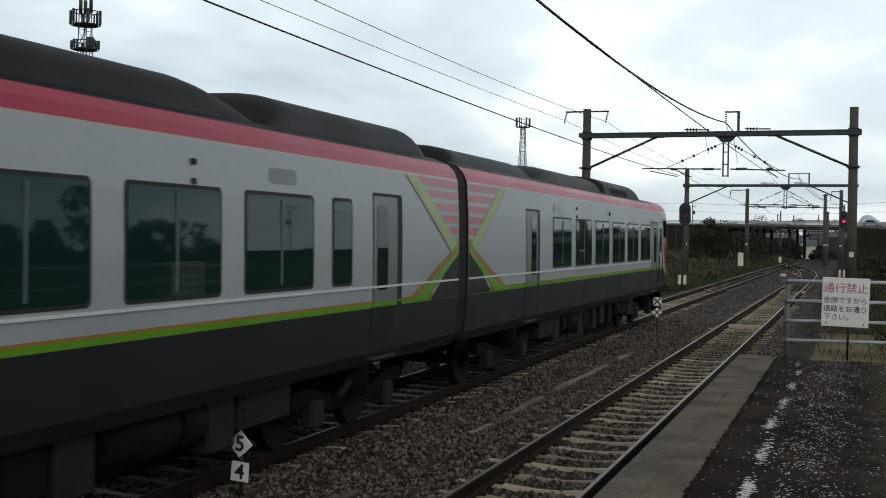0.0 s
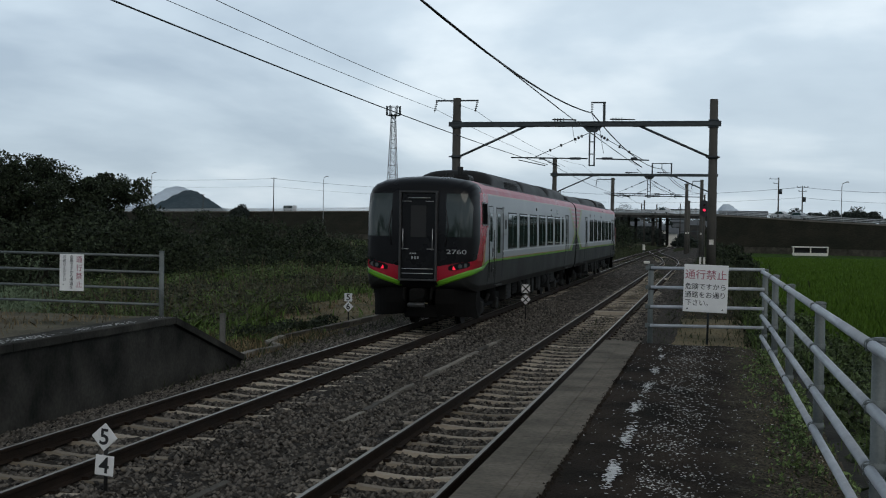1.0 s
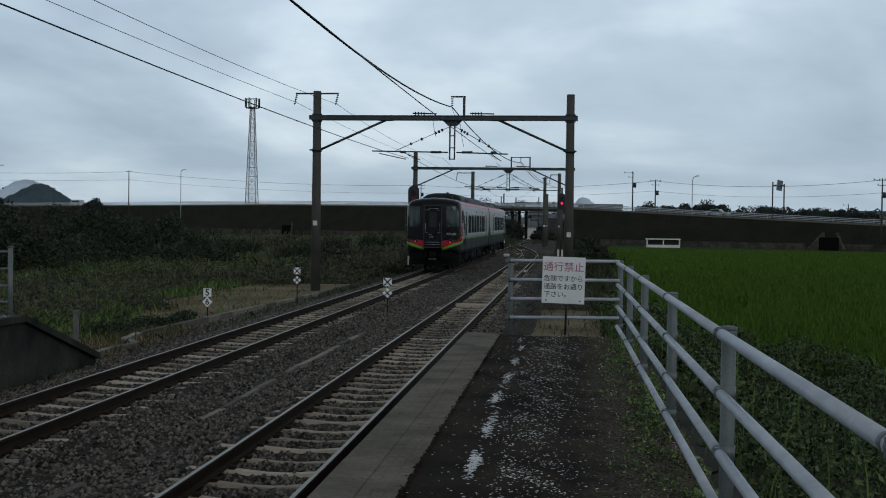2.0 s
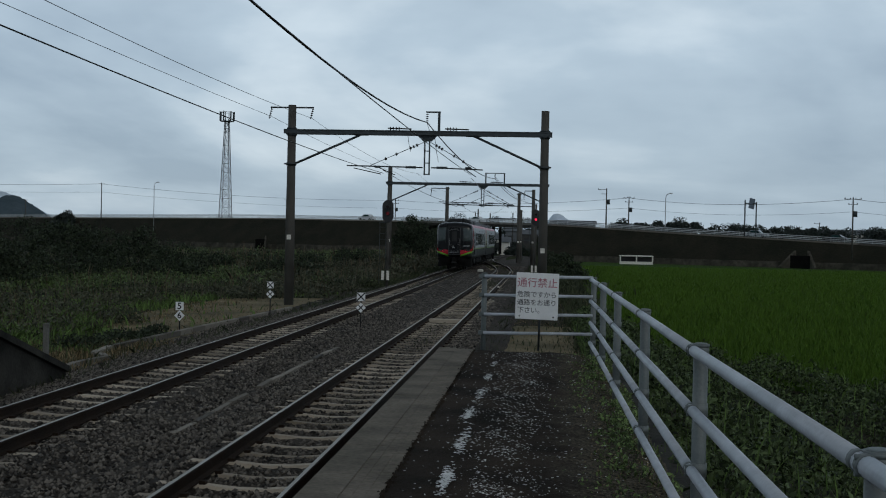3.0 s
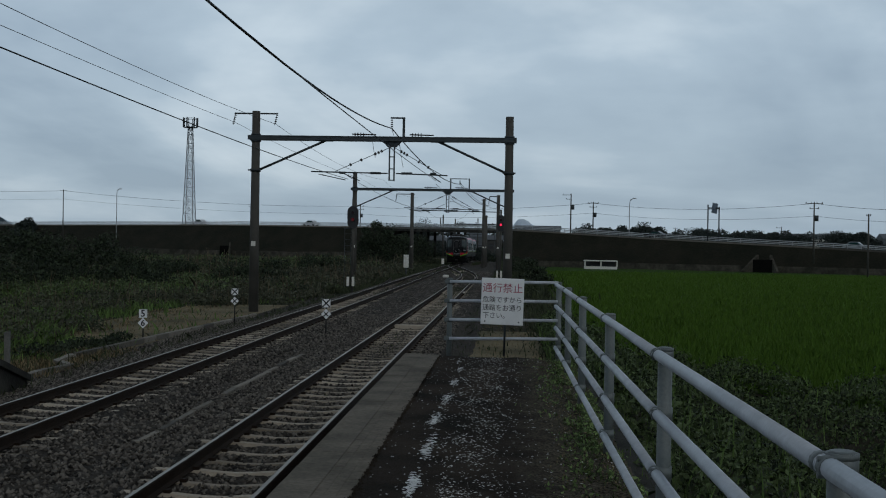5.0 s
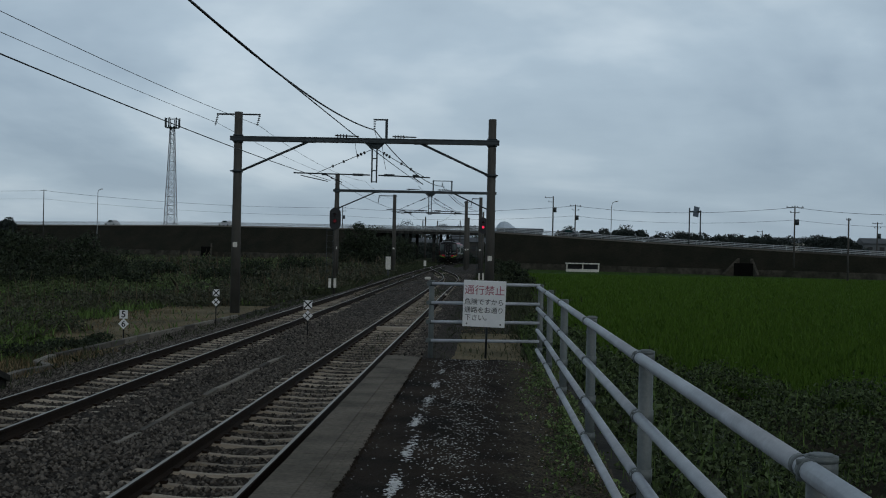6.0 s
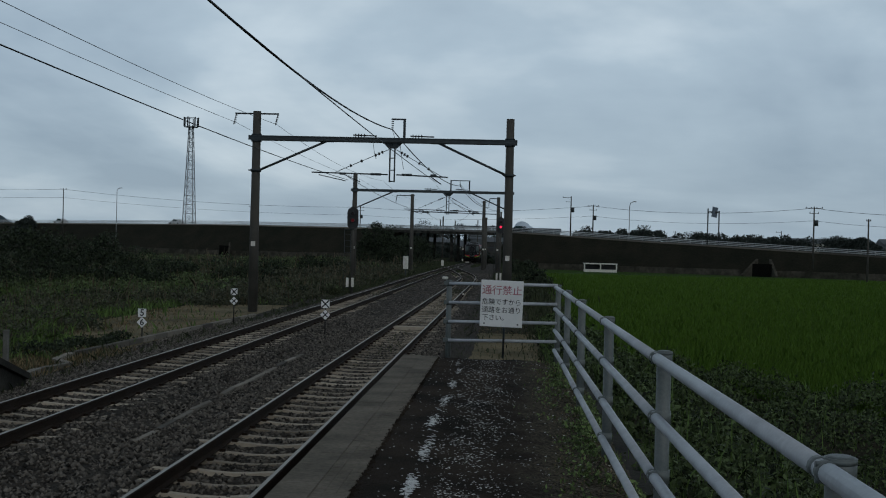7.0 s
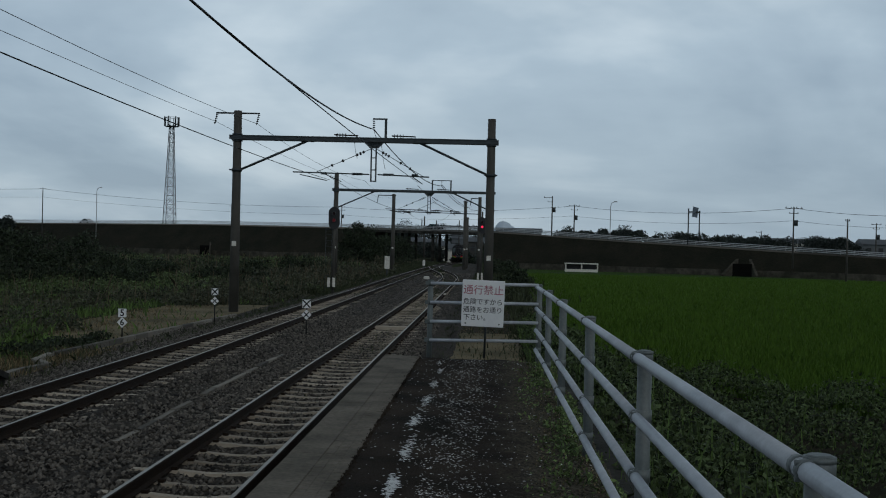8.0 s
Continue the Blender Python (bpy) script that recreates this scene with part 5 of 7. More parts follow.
def clumps(centre, radii, count, n_clump, spread=0.33):
    """Points massed on the shells of many small clumps inside an ellipsoid."""
    c = rng.normal(0, 1, (n_clump, 3))
    c /= np.linalg.norm(c, axis=1, keepdims=True)
    c *= rng.uniform(0.35, 1.0, (n_clump, 1)) ** 0.6
    c = c * np.array(radii) + np.array(centre)
    i = rng.integers(0, n_clump, count)
    p = rng.normal(0, 1, (count, 3))
    p /= np.linalg.norm(p, axis=1, keepdims=True)
    p *= rng.uniform(0.5, 1.0, (count, 1)) * np.mean(radii) * spread * rng.uniform(0.6, 1.3, n_clump)[i][:, None]
    return c[i] + p * np.array([1, 1, 0.75])


def make_bush(label, x, y, z, rx, ry, rz, count, size, material, group="shrubs", n_clump=40):
    b = thing("shrub", label, "shrub", (x, y, z), group)
    pts = clumps((0, 0, rz * 0.75), (rx, ry, rz), count, n_clump)
    pts = pts[pts[:, 2] > -0.2]
    V, F = leaves(pts, size)
    soup("foliage", V, F, material, b)
    bm = bmesh.new()
    for k in range(5):
        a = 1.3 * k
        tube(bm, [(0.1 * math.cos(a), 0.1 * math.sin(a), -0.5), (rx * 0.4 * math.cos(a), ry * 0.4 * math.sin(a), rz * 0.9)], 0.05, 5, r1=0.015)
    part("stems", bm, M["bark"], b)
    return b


def make_tree(label, x, y, z, height, spread, count, size, seed):
    t = thing("tree", label, "tree", (x, y, z), "trees")
    r3 = random.Random(seed)
    bm = bmesh.new()
    top = Vector((r3.uniform(-0.3, 0.3), r3.uniform(-0.3, 0.3), height * 0.72))
    trunk = [Vector((0, 0, -0.5)), Vector((r3.uniform(-0.1, 0.1), 0, height * 0.25)), top]
    tube(bm, trunk, 0.16, 9, r1=0.06)
    part("trunk", bm, M["bark"], t)
    ends = []
    for k in range(9):
        a = 2.4 * k + r3.uniform(-0.4, 0.4)
        base = trunk[1].lerp(top, r3.uniform(0.0, 0.95))
        e = Vector((math.cos(a) * spread * r3.uniform(0.5, 1.0), math.sin(a) * spread * r3.uniform(0.5, 1.0), height * r3.uniform(0.5, 0.98)))
        mid = base.lerp(e, 0.5) + Vector((0, 0, 0.25))
        bm = bmesh.new()
        tube(bm, [base, mid, e], 0.06, 6, r1=0.018)
        part("limb", bm, M["bark"], t)
        ends.append(e)
    pts = [clumps(tuple(e), (spread * 0.42, spread * 0.42, height * 0.12), count // 9, 12, 0.5) for e in ends]
    pts.append(clumps((0, 0, height * 0.6), (spread * 0.7, spread * 0.7, height * 0.3), count // 8, 16, 0.35))
    V, F = leaves(np.concatenate(pts), size)
    soup("crown", V, F, M["leaf_dark"], t)


def make_plants():
    # meadow beyond the far track: green tall grass, darker farther off, a dry strip near the track
    n = 90000
    y = 24 + 150 * rng.random(n) ** 1.7
    x = -10.2 - (0.9 * y) * rng.random(n) ** 1.1
    keep = y > 27
    x, y = x[keep], y[keep]
    patch = np.sin(x * 0.23 + 1.7) * np.sin(y * 0.11 + 0.4) + 0.5 * np.sin(x * 0.71) * np.sin(y * 0.37 + 2) + rng.normal(0, 0.25, len(x))
    h = (0.16 + 0.26 * rng.random(len(x))) * (1 + 0.35 * patch.clip(-1, 1))
    h *= np.where(x > -13, 0.6, 1.0)
    w = 0.010 + 0.00042 * y
    dry = (x > -10.6 - (y - 27) * 0.36 + 0.6 * np.sin(y * 0.8)) & (x > -15.2 + 0.5 * np.sin(y)) & (y < 54) & (rng.random(len(x)) < 0.95)
    field = ~dry & (x < -0.53 * y - 2)
    green = ~dry & ~field & (patch > np.where(x < -0.2 * y - 4, -0.6, 0.25)) & (y < 80)
    for sel, m, nm, lab in ((field, "grass_pale", "field_grass", "pale grey-green grass of the open field"), (dry, "grass_dry", "dry_grass", "low dry tan grass beside the track"), (green, "grass_green", "tall_grass", "tall green meadow grass"), (~dry & ~green & ~field, "grass_dark", "rough_grass", "dark rough grass and weeds")):
        hh = h[sel] * (0.30 if m == "grass_dry" else 1.0)
        blades(nm, lab, x[sel], y[sel], land(x[sel], y[sel]), hh, w[sel] * (0.7 if m == "grass_dry" else 1.0), M[m], 0.75)
    # weeds by the opposite ramp and the kerb
    n = 26000
    y = rng.uniform(19.3, 30, n)
    x = rng.uniform(-20, -9.6, n)
    keep = ~((x > -9.9) & (y < 21.5))
    x, y = x[keep], y[keep]
    sel = rng.random(len(x)) < 0.78
    blades("dry_weeds", "dry weeds behind the platform ramp", x[sel], y[sel], land(x[sel], y[sel]), rng.uniform(0.05, 0.22, sel.sum()), np.full(sel.sum(), 0.014), M["grass_dry"], 0.5)
    blades("dark_weeds", "dark weeds behind the platform ramp", x[~sel], y[~sel], land(x[~sel], y[~sel]), rng.uniform(0.06, 0.34, (~sel).sum()), np.full((~sel).sum(), 0.013), M["grass_dark"], 0.5)
    n = 9000
    y, x = 6 + 12.8 * rng.random(n), -9.72 - 4.6 * rng.random(n) ** 0.8
    keep = np.sin(x * 2.1 + 0.5) * np.sin(y * 0.9) + rng.normal(0, 0.5, n) > -0.2
    x, y = x[keep], y[keep]
    blades("platform_dry_grass", "dry grass on top of the old platform", x, y, np.full(len(x), PLAT), rng.uniform(0.03, 0.13, len(x)), np.full(len(x), 0.007), M["grass_dry"], 0.7)
    # low weeds along the ballast edges and between the rails
    n = 4200
    y = rng.uniform(18, 70, n)
    side = rng.random(n)
    x = np.where(side < 0.55, rng.normal(-9.0, 0.35, n), np.where(side < 0.62, rng.normal(NEAR, 0.22, n), rng.normal(-1.5, 0.2, n)))
    z = np.where(abs(x - NEAR) < 1, -0.2, -0.42)
    blades("track_weeds", "sparse weeds at the edges of the ballast", x, y, z, np.where(abs(x - NEAR) < 1, 0.07, rng.uniform(0.05, 0.22, n)), 0.006 + 0.0002 * y, M["grass_dark"], 0.8)
    n = 2500
    y = rng.uniform(30, 60, n)
    x = rng.normal(NEAR + 0.1, 0.25, n)
    blades("track_moss", "yellowish weeds between the platform rails", x, y, np.full(n, -0.2), rng.uniform(0.02, 0.06, n), 0.008 + 0.0002 * y, M["grass_dry"], 0.8)
    # dry and green weeds beyond the platform end
    n = 12000
    y = 17.6 + 45 * rng.random(n) ** 1.8
    x = rng.uniform(-1.75, 2.2, n) + 0.01 * y
    s = rng.random(n) < 0.9 - 0.6 * smooth_step(0.2, 1.2, x)
    z = np.maximum(land(x, y), -0.5)
    blades("dry_verge", "dry grass beyond the platform end", x[s], y[s], z[s], rng.uniform(0.015, 0.055, s.sum()) * (1 + 0.02 * (y[s] - 17)), 0.006 + 0.0002 * y[s], M["grass_dry"], 0.6)
    blades("green_verge", "green weeds beyond the platform end", x[~s], y[~s], z[~s], rng.uniform(0.04, 0.16, (~s).sum()) * (1 + 0.5 * smooth_step(0.3, 1.2, x[~s])) * (1 + 0.02 * (y[~s] - 17)), 0.009 + 0.0003 * y[~s], M["grass_dark"], 0.6)
    # small weeds on the gravel strip of the platform
    n = 9000
    y = 3.5 + 14 * rng.random(n)
    x = 0.95 - np.abs(rng.normal(0, 0.26, n))
    clump = np.sin(x * 9 + y * 2.1) * np.sin(y * 3.3) + rng.normal(0, 0.4, n) > 0.1
    x, y = x[clump], y[clump]
    blades("platform_weeds", "small weeds on the gravel strip", x, y, np.full(len(x), PLAT - 0.05), rng.uniform(0.02, 0.10, len(x)), np.full(len(x), 0.004), M["leaf_weed"], 0.7)
    p = np.stack([x, y, PLAT - 0.04 + 0.05 * rng.random(len(x))], -1) + rng.normal(0, 0.02, (len(x), 3)) * [1, 1, 0.2]
    V, F = leaves(p, 0.020, 1.2)
    tagged(soup("platform_clover", V, F, M["leaf_clover"]), "low green leaves on the gravel strip", "weeds", kind="stuff")
    n = 4500
    y = 3.5 + 14 * rng.random(n)
    x = 0.9 - 0.8 * rng.random(n) ** 1.5
    p = np.stack([x, y, PLAT - 0.035 + 0.012 * rng.random(n)], -1)
    V, F = leaves(p, 0.010, 1.5)
    tagged(soup("leaf_litter", V, F, M["grass_dry"]), "dry leaf litter on the gravel strip", "litter", kind="stuff")
    # rough weeds along the tracks towards the bridge
    n = 52000
    y = 66 + 130 * rng.random(n) ** 1.3
    side = rng.random(n)
    x = np.where(side < 0.42, -8.4 - np.abs(rng.normal(0, 2.6, n)), np.where(side < 0.7, rng.normal(-4.9, 0.5, n), -1.4 + np.abs(rng.normal(0, 1.6, n))))
    keep = (np.abs(x - np.array([near_x(v) for v in y])) > 1.1) & (np.abs(x - FAR_TRACK) > 1.25)
    x, y = x[keep], y[keep]
    z = np.maximum(-0.5, land(x, y))
    far_x = np.abs(x + 4.9)
    blades("yard_weeds", "low brown-green weeds beside the tracks near the bridge", x, y, z, rng.uniform(0.08, 0.35, len(x)) * np.clip(far_x / 4, 0.4, 1.6), 0.02 + 0.0004 * y, M["grass_dark"], 0.8)
    # weeds that have come up between the rails farther down the line
    n = 16000
    y = 28 + 125 * rng.random(n) ** 1.1
    near = rng.random(n) < 0.55
    x = np.where(near, np.array([near_x(v) for v in y]), FAR_TRACK) + rng.uniform(-1.0, 1.0, n)
    keep = (np.sin(y * 0.35 + x) + rng.normal(0, 0.6, n) > np.where(y < 60, 0.55, -0.2)) & (near | (y > 60))
    x, y = x[keep], y[keep]
    z = -0.2 + np.array([sink(v) for v in y])
    blades("rail_weeds", "low dull weeds between the rails", x, y, z, rng.uniform(0.03, 0.11, len(x)), 0.010 + 0.0003 * y, M["grass_dark"], 0.8)
    # dark leafy weeds between the dry ground and the kerb
    n = 2200
    y = rng.uniform(27.5, 33, n)
    x = -10.65 - np.abs(rng.normal(0, 0.5, n)) - 0.20 * (33 - y) * rng.random(n)
    lump = 0.5 + 0.5 * np.sin(x * 2.3 + y) * np.sin(y * 1.6 + 0.7)
    V, F = leaves(np.stack([x, y, land(x, y) + 0.04 + 0.38 * lump * rng.random(n)], -1), 0.05, 0.6)
    tagged(soup("kerb_weeds", V, F, M["leaf_dark"]), "dark low weeds behind the old kerb", "weeds", kind="stuff")
    # vines and weeds down the bank beside the railing
    n = 140000
    y = 2.5 + 40 * rng.random(n) ** 1.4
    x = 1.02 + 12 * rng.random(n) ** 1.5
    edge = 45.0 - 1.25 * (x - 1.0) + 1.2 * np.sin(x * 1.3) + rng.normal(0, 0.6, n)
    x, y = x[y < edge], y[y < edge]
    mound = 0.5 + 0.42 * np.sin(x * 1.5 + 0.5) * np.sin(y * 0.8 + 0.3 * x) + 0.28 * np.sin(x * 3.3 + y * 1.1) * np.sin(y * 1.9) + 0.16 * np.sin(x * 8 + 2) * np.sin(y * 5) + 0.10 * np.sin(x * 13 + y * 7)
    mound = np.maximum(mound, 0.05)
    base = np.where(y < 19, np.maximum(land(x, y), 0.45 - 0.52 * (x - 1.0)), land(x, y) + 0.1)
    low = np.minimum(1.0, (x - 0.9) / 0.8)
    z = base + low * (0.12 + 0.90 * mound * (0.45 + 0.55 * rng.random(len(x))))
    V, F = leaves(np.stack([x, y, z], -1), 0.020 + 0.0012 * y[:, None], 0.35)
    tagged(soup("bank_vines", V, F, M["leaf_bank"]), "dense dark vines and weeds covering the bank", "vines", kind="stuff")
    n = 5000
    i = rng.integers(0, len(x), n)
    blades("bank_grass", "grass stems among the vines on the bank", x[i], y[i], z[i] - 0.15, rng.uniform(0.15, 0.5, n), 0.006 + 0.0003 * y[i], M["grass_green"], 0.5)
    # soil under the vines
    xs, ys = np.linspace(1.0, 13, 40), np.linspace(-8, 44, 90)
    X, Y = np.meshgrid(xs, ys)
    Zb = np.where(Y < 19, np.maximum(land(X, Y), 0.45 - 0.52 * (X - 1.0)), land(X, Y) + 0.05)
    v = np.stack([X, Y, Zb + 0.02 + 0.08 * np.sin(X * 2.1) * np.sin(Y * 1.3)], -1).reshape(-1, 3)
    i = np.arange(len(ys) - 1)[:, None] * len(xs) + np.arange(len(xs) - 1)[None]
    f = np.stack([i, i + 1, i + len(xs) + 1, i + len(xs)], -1).reshape(-1, 4)
    tagged(soup("bank_soil", v, f, M["dirt"], smooth=True), "dark soil of the bank under the vines", "ground", kind="structure")
    # rice
    n = 110000
    y = 30 + 160 * rng.random(n) ** 1.9
    x = 3.2 + (0.40 * y + 6) * rng.random(n)
    keep = y > 43.0 - 1.25 * (x - 1.0)
    x, y = x[keep], y[keep]
    blades("rice_field", "dense deep green rice standing in the field", x, y, np.full(len(x), FIELD), rng.uniform(0.42, 0.58, len(x)), 0.012 + 0.0007 * y, M["rice"], 0.25)
    # shrubs and trees on the left
    for k, (az, el, d, hgt) in enumerate(((35.4, 2.8, 75, 7.0), (31.7, 3.1, 72, 7.2), (33.6, 2.6, 70, 6.6), (29.7, 1.9, 76, 6.6), (28.2, 0.3, 78, 5.6), (38.5, 2.9, 74, 7.5), (37.0, 2.6, 66, 6.8))):
        x, y = at(az, d)
        g = float(land(x, y))
        make_tree("dark broad-leaved tree at the edge of the meadow", x, y, g, 2.46 + d * math.tan(radians(el)) - g, 3.0, 17000, 0.085, 40 + k)
    for az, d, rx, rz, cnt in ((36, 62, 4.5, 1.9, 3200), (32.5, 62, 4.5, 2.0, 3200), (29, 64, 4.2, 2.2, 3200), (27.6, 68, 3.0, 2.2, 2600), (25.5, 74, 4.0, 1.7, 2600), (22.8, 84, 4.2, 2.0, 2600), (20.6, 92, 4.0, 2.2, 2600), (24.0, 105, 5.0, 2.6, 2400), (18.9, 98, 3.6, 1.5, 2200), (40, 60, 4.5, 2.2, 2400), (16.8, 110, 4.0, 0.75, 1800), (14.2, 115, 4.0, 0.7, 1800), (11.3, 112, 3.4, 0.75, 1800), (9.0, 118, 3.2, 1.0, 1600), (12.6, 90, 3.0, 0.6, 1600), (17.8, 80, 3.0, 0.7, 1600)):
        x, y = at(az, d)
        make_bush("dark green shrub in the rough meadow", x, y, float(land(x, y)), rx, 2.5, rz, int(cnt * 2.2), 0.105, M["leaf_dark"])
    for az, d, rx, rz, cnt in ((6.5, 151, 2.7, 3.3, 5200), (5.9, 156, 2.2, 3.0, 4200), (4.9, 215, 2.6, 3.0, 3000), (4.6, 190, 4.0, 2.4, 2000), (5.2, 165, 4.5, 2.5, 2000), (-0.7, 120, 1.8, 0.9, 1400), (-1.3, 95, 1.4, 0.7, 1400), (0.3, 230, 3.0, 2.0, 1500)):
        x, y = at(az, d)
        make_bush("dense dark shrub near the railway bridge", x, y, float(land(x, y)), rx, 2.5, rz, int(cnt * 1.6), 0.13, M["leaf_dark"])
    # trees past the raised road and past the bridge
    for az, d, zc, rx, rz in ((-4.2, 300, 5.4, 6, 1.6), (-6.4, 300, 5.2, 8, 1.8), (-5.3, 330, 5.2, 8, 1.6), (-8.6, 320, 4.4, 8, 2.0), (-9.7, 330, 4.2, 8, 2.0), (-11.6, 300, 3.6, 9, 1.8), (-12.8, 300, 3.4, 10, 2.0), (-15.9, 300, 3.0, 8, 2.4), (-16.6, 310, 2.8, 6, 2.2), (-13.7, 330, 3.2, 6, 1.8), (1.3, 290, -0.5, 3.0, 1.2), (3.4, 300, -0.5, 6.0, 2.2), (0.8, 420, 0.0, 14, 5.5), (4.0, 430, 0.0, 14, 6.0), (2.6, 460, 0.0, 16, 6.5), (5.6, 430, 0.0, 14, 6.0), (22.9, 350, 4.6, 3.2, 1.7)):
        x, y = at(az, d)
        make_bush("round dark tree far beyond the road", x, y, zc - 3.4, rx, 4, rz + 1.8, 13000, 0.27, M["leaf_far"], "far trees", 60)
    # scrub standing in the meadow: dull, green and dark clumps, with withered stalks between them
    n = 2600
    cy = 30 + 90 * rng.random(n) ** 1.25
    cx = np.minimum(-13.4, -9.6 - (cy - 27) * 0.36).clip(-16.2) - 0.56 * cy * rng.random(n) ** 1.1
    near_line = rng.random(n) < 0.14
    cy = np.where(near_line, 52 + 60 * rng.random(n), cy)
    cx = np.where(near_line, -9.9 - 7 * rng.random(n), cx)
    far = rng.random(n) < 0.16
    cy = np.where(far, 110 + 100 * rng.random(n), cy)
    cx = np.where(far, -11 - (0.33 * cy - 11) * rng.random(n), cx)
    keep = cx > -0.53 * cy - 3
    cx, cy = cx[keep], cy[keep]
    n = len(cx)
    hue = np.sin(cx * 0.17 + 0.6) + np.sin(cy * 0.12 + cx * 0.05) + rng.normal(0, 0.55, n) - 0.035 * (cx + 30) + np.where((cy < 85) & (cx < -0.2 * cy - 4), 0.9, 0.0)
    size = rng.uniform(0.25, 0.65, n) * np.where(cy > 105, 1.7, 1.0) * (1 + 0.25 * np.sin(cx * 0.4) * np.sin(cy * 0.3))
    for lo, hi, m, nm, lab in ((-9, -0.3, "leaf_scrub", "dull_scrub", "dull brown-green scrub in the rough meadow"), (-0.3, 0.05, "leaf_dark", "dark_scrub", "dark low scrub in the rough meadow"), (0.05, 9, "leaf_weed", "meadow_weeds", "leafy green weeds standing in the rough meadow")):
        k = np.flatnonzero((hue >= lo) & (hue < hi))
        i = k[rng.integers(0, len(k), 90 * len(k))]
        p = rng.normal(0, 1, (len(i), 3))
        p /= np.linalg.norm(p, axis=1, keepdims=True)
        p *= (size[i] * rng.uniform(0.55, 1.1, len(i)))[:, None] * np.array([1.5, 1.5, 1.0])
        p[:, 2] = np.abs(p[:, 2])
        px_, py_ = cx[i] + p[:, 0], cy[i] + p[:, 1]
        V, F = leaves(np.stack([px_, py_, land(px_, py_) + p[:, 2] + 0.05], -1), 0.026 + 0.0009 * py_[:, None], 0.5)
        tagged(soup(nm, V, F, M[m]), lab, "weeds", kind="stuff")
    i = rng.integers(0, n, 4500)
    px_, py_ = cx[i] + rng.normal(0, 0.5, len(i)), cy[i] + rng.normal(0, 0.5, len(i))
    blades("withered_stalks", "brown withered stalks among the scrub", px_, py_, land(px_, py_), size[i] * rng.uniform(0.9, 2.0, len(i)), 0.006 + 0.0003 * py_, M["grass_brown"], 0.3)
    # unseen trees added behind the platforms to darken what the cab end mirrors
    for k in range(9):
        make_bush("unseen dark tree added behind the station platforms", -44 + 10 * k, -38 + 4 * math.sin(k * 1.9), -0.5, 6, 4, 5.0 + 1.3 * math.sin(k * 2.3), 1500, 0.5, M["leaf_dark"], "trees behind the platforms", 26)
    # an unseen belt of trees off to the side, added for carriage windows to mirror
    for k in range(9):
        make_bush("unseen dark tree added across the rice field", 52 + 3 * math.sin(k * 2.1), -40 + 9 * k, FIELD, 6, 5, 5.4 + 1.9 * math.sin(k * 1.7), 1400, 0.5, M["leaf_dark"], "field-side trees", 24)

    # more added trees out of view, where slanting window reflections land
    for k in range(14):
        y = 26 + 13 * k
        make_bush("unseen dark tree added far along the field", 24 + 0.42 * y, y, FIELD, 6, 5, 4.4 + 1.9 * math.sin(k * 2.4), 1300, 0.5, M["leaf_dark"], "field-side trees", 24)


make_plants()



# ---- the train: two diesel railcars, each built once round the coupling at y = 0 ----
PROFILE = [(1.30, 0.90), (1.37, 1.05), (1.405, 1.590), (1.41, 1.645), (1.41, 1.675), (1.41, 2.25), (1.40, 2.80), (1.372, 3.255), (1.362, 3.285), (1.318, 3.40), (1.22, 3.50), (1.00, 3.59), (0.6, 3.655), (0.0, 3.685)]
BANDS = ["car_dark", "car_dark", "lime", "orange", "silver", "silver", "silver", "cream", "pink", "pink", "car_roof", "car_roof", "car_roof"]
NOSE0, NOSE_D = -19.62, 0.83


def radial(x, z):
    """How far (x, z) lies towards the car's outline, from 0 on the axis to 1 on the skin."""
    cz = 2.1
    ax, az = abs(x), z - cz
    if ax < 1e-6 and abs(az) < 1e-6:
        return 0.0
    best = 9.0
    pts = [(0.0, 0.90)] + PROFILE
    for (xa, za), (xb, zb) in zip(pts, pts[1:]):
        za, zb = za - cz, zb - cz
        den = ax * (zb - za) - az * (xb - xa)
        if abs(den) < 1e-9:
            continue
        s = (xa * (zb - za) - za * (xb - xa)) / den
        if s <= 0:
            continue
        px, pz = ax * s, az * s
        t = ((px - xa) * (xb - xa) + (pz - za) * (zb - za)) / ((xb - xa) ** 2 + (zb - za) ** 2)
        if -0.001 <= t <= 1.001:
            best = min(best, s)
    return min(1.0, 1.0 / best)


def nose_y(x, z):
    k = radial(x, z)
    return NOSE0 - NOSE_D * math.sqrt(max(0.0, 1 - k ** 11)) + 0.05 * max(0, z - 2.2) ** 2


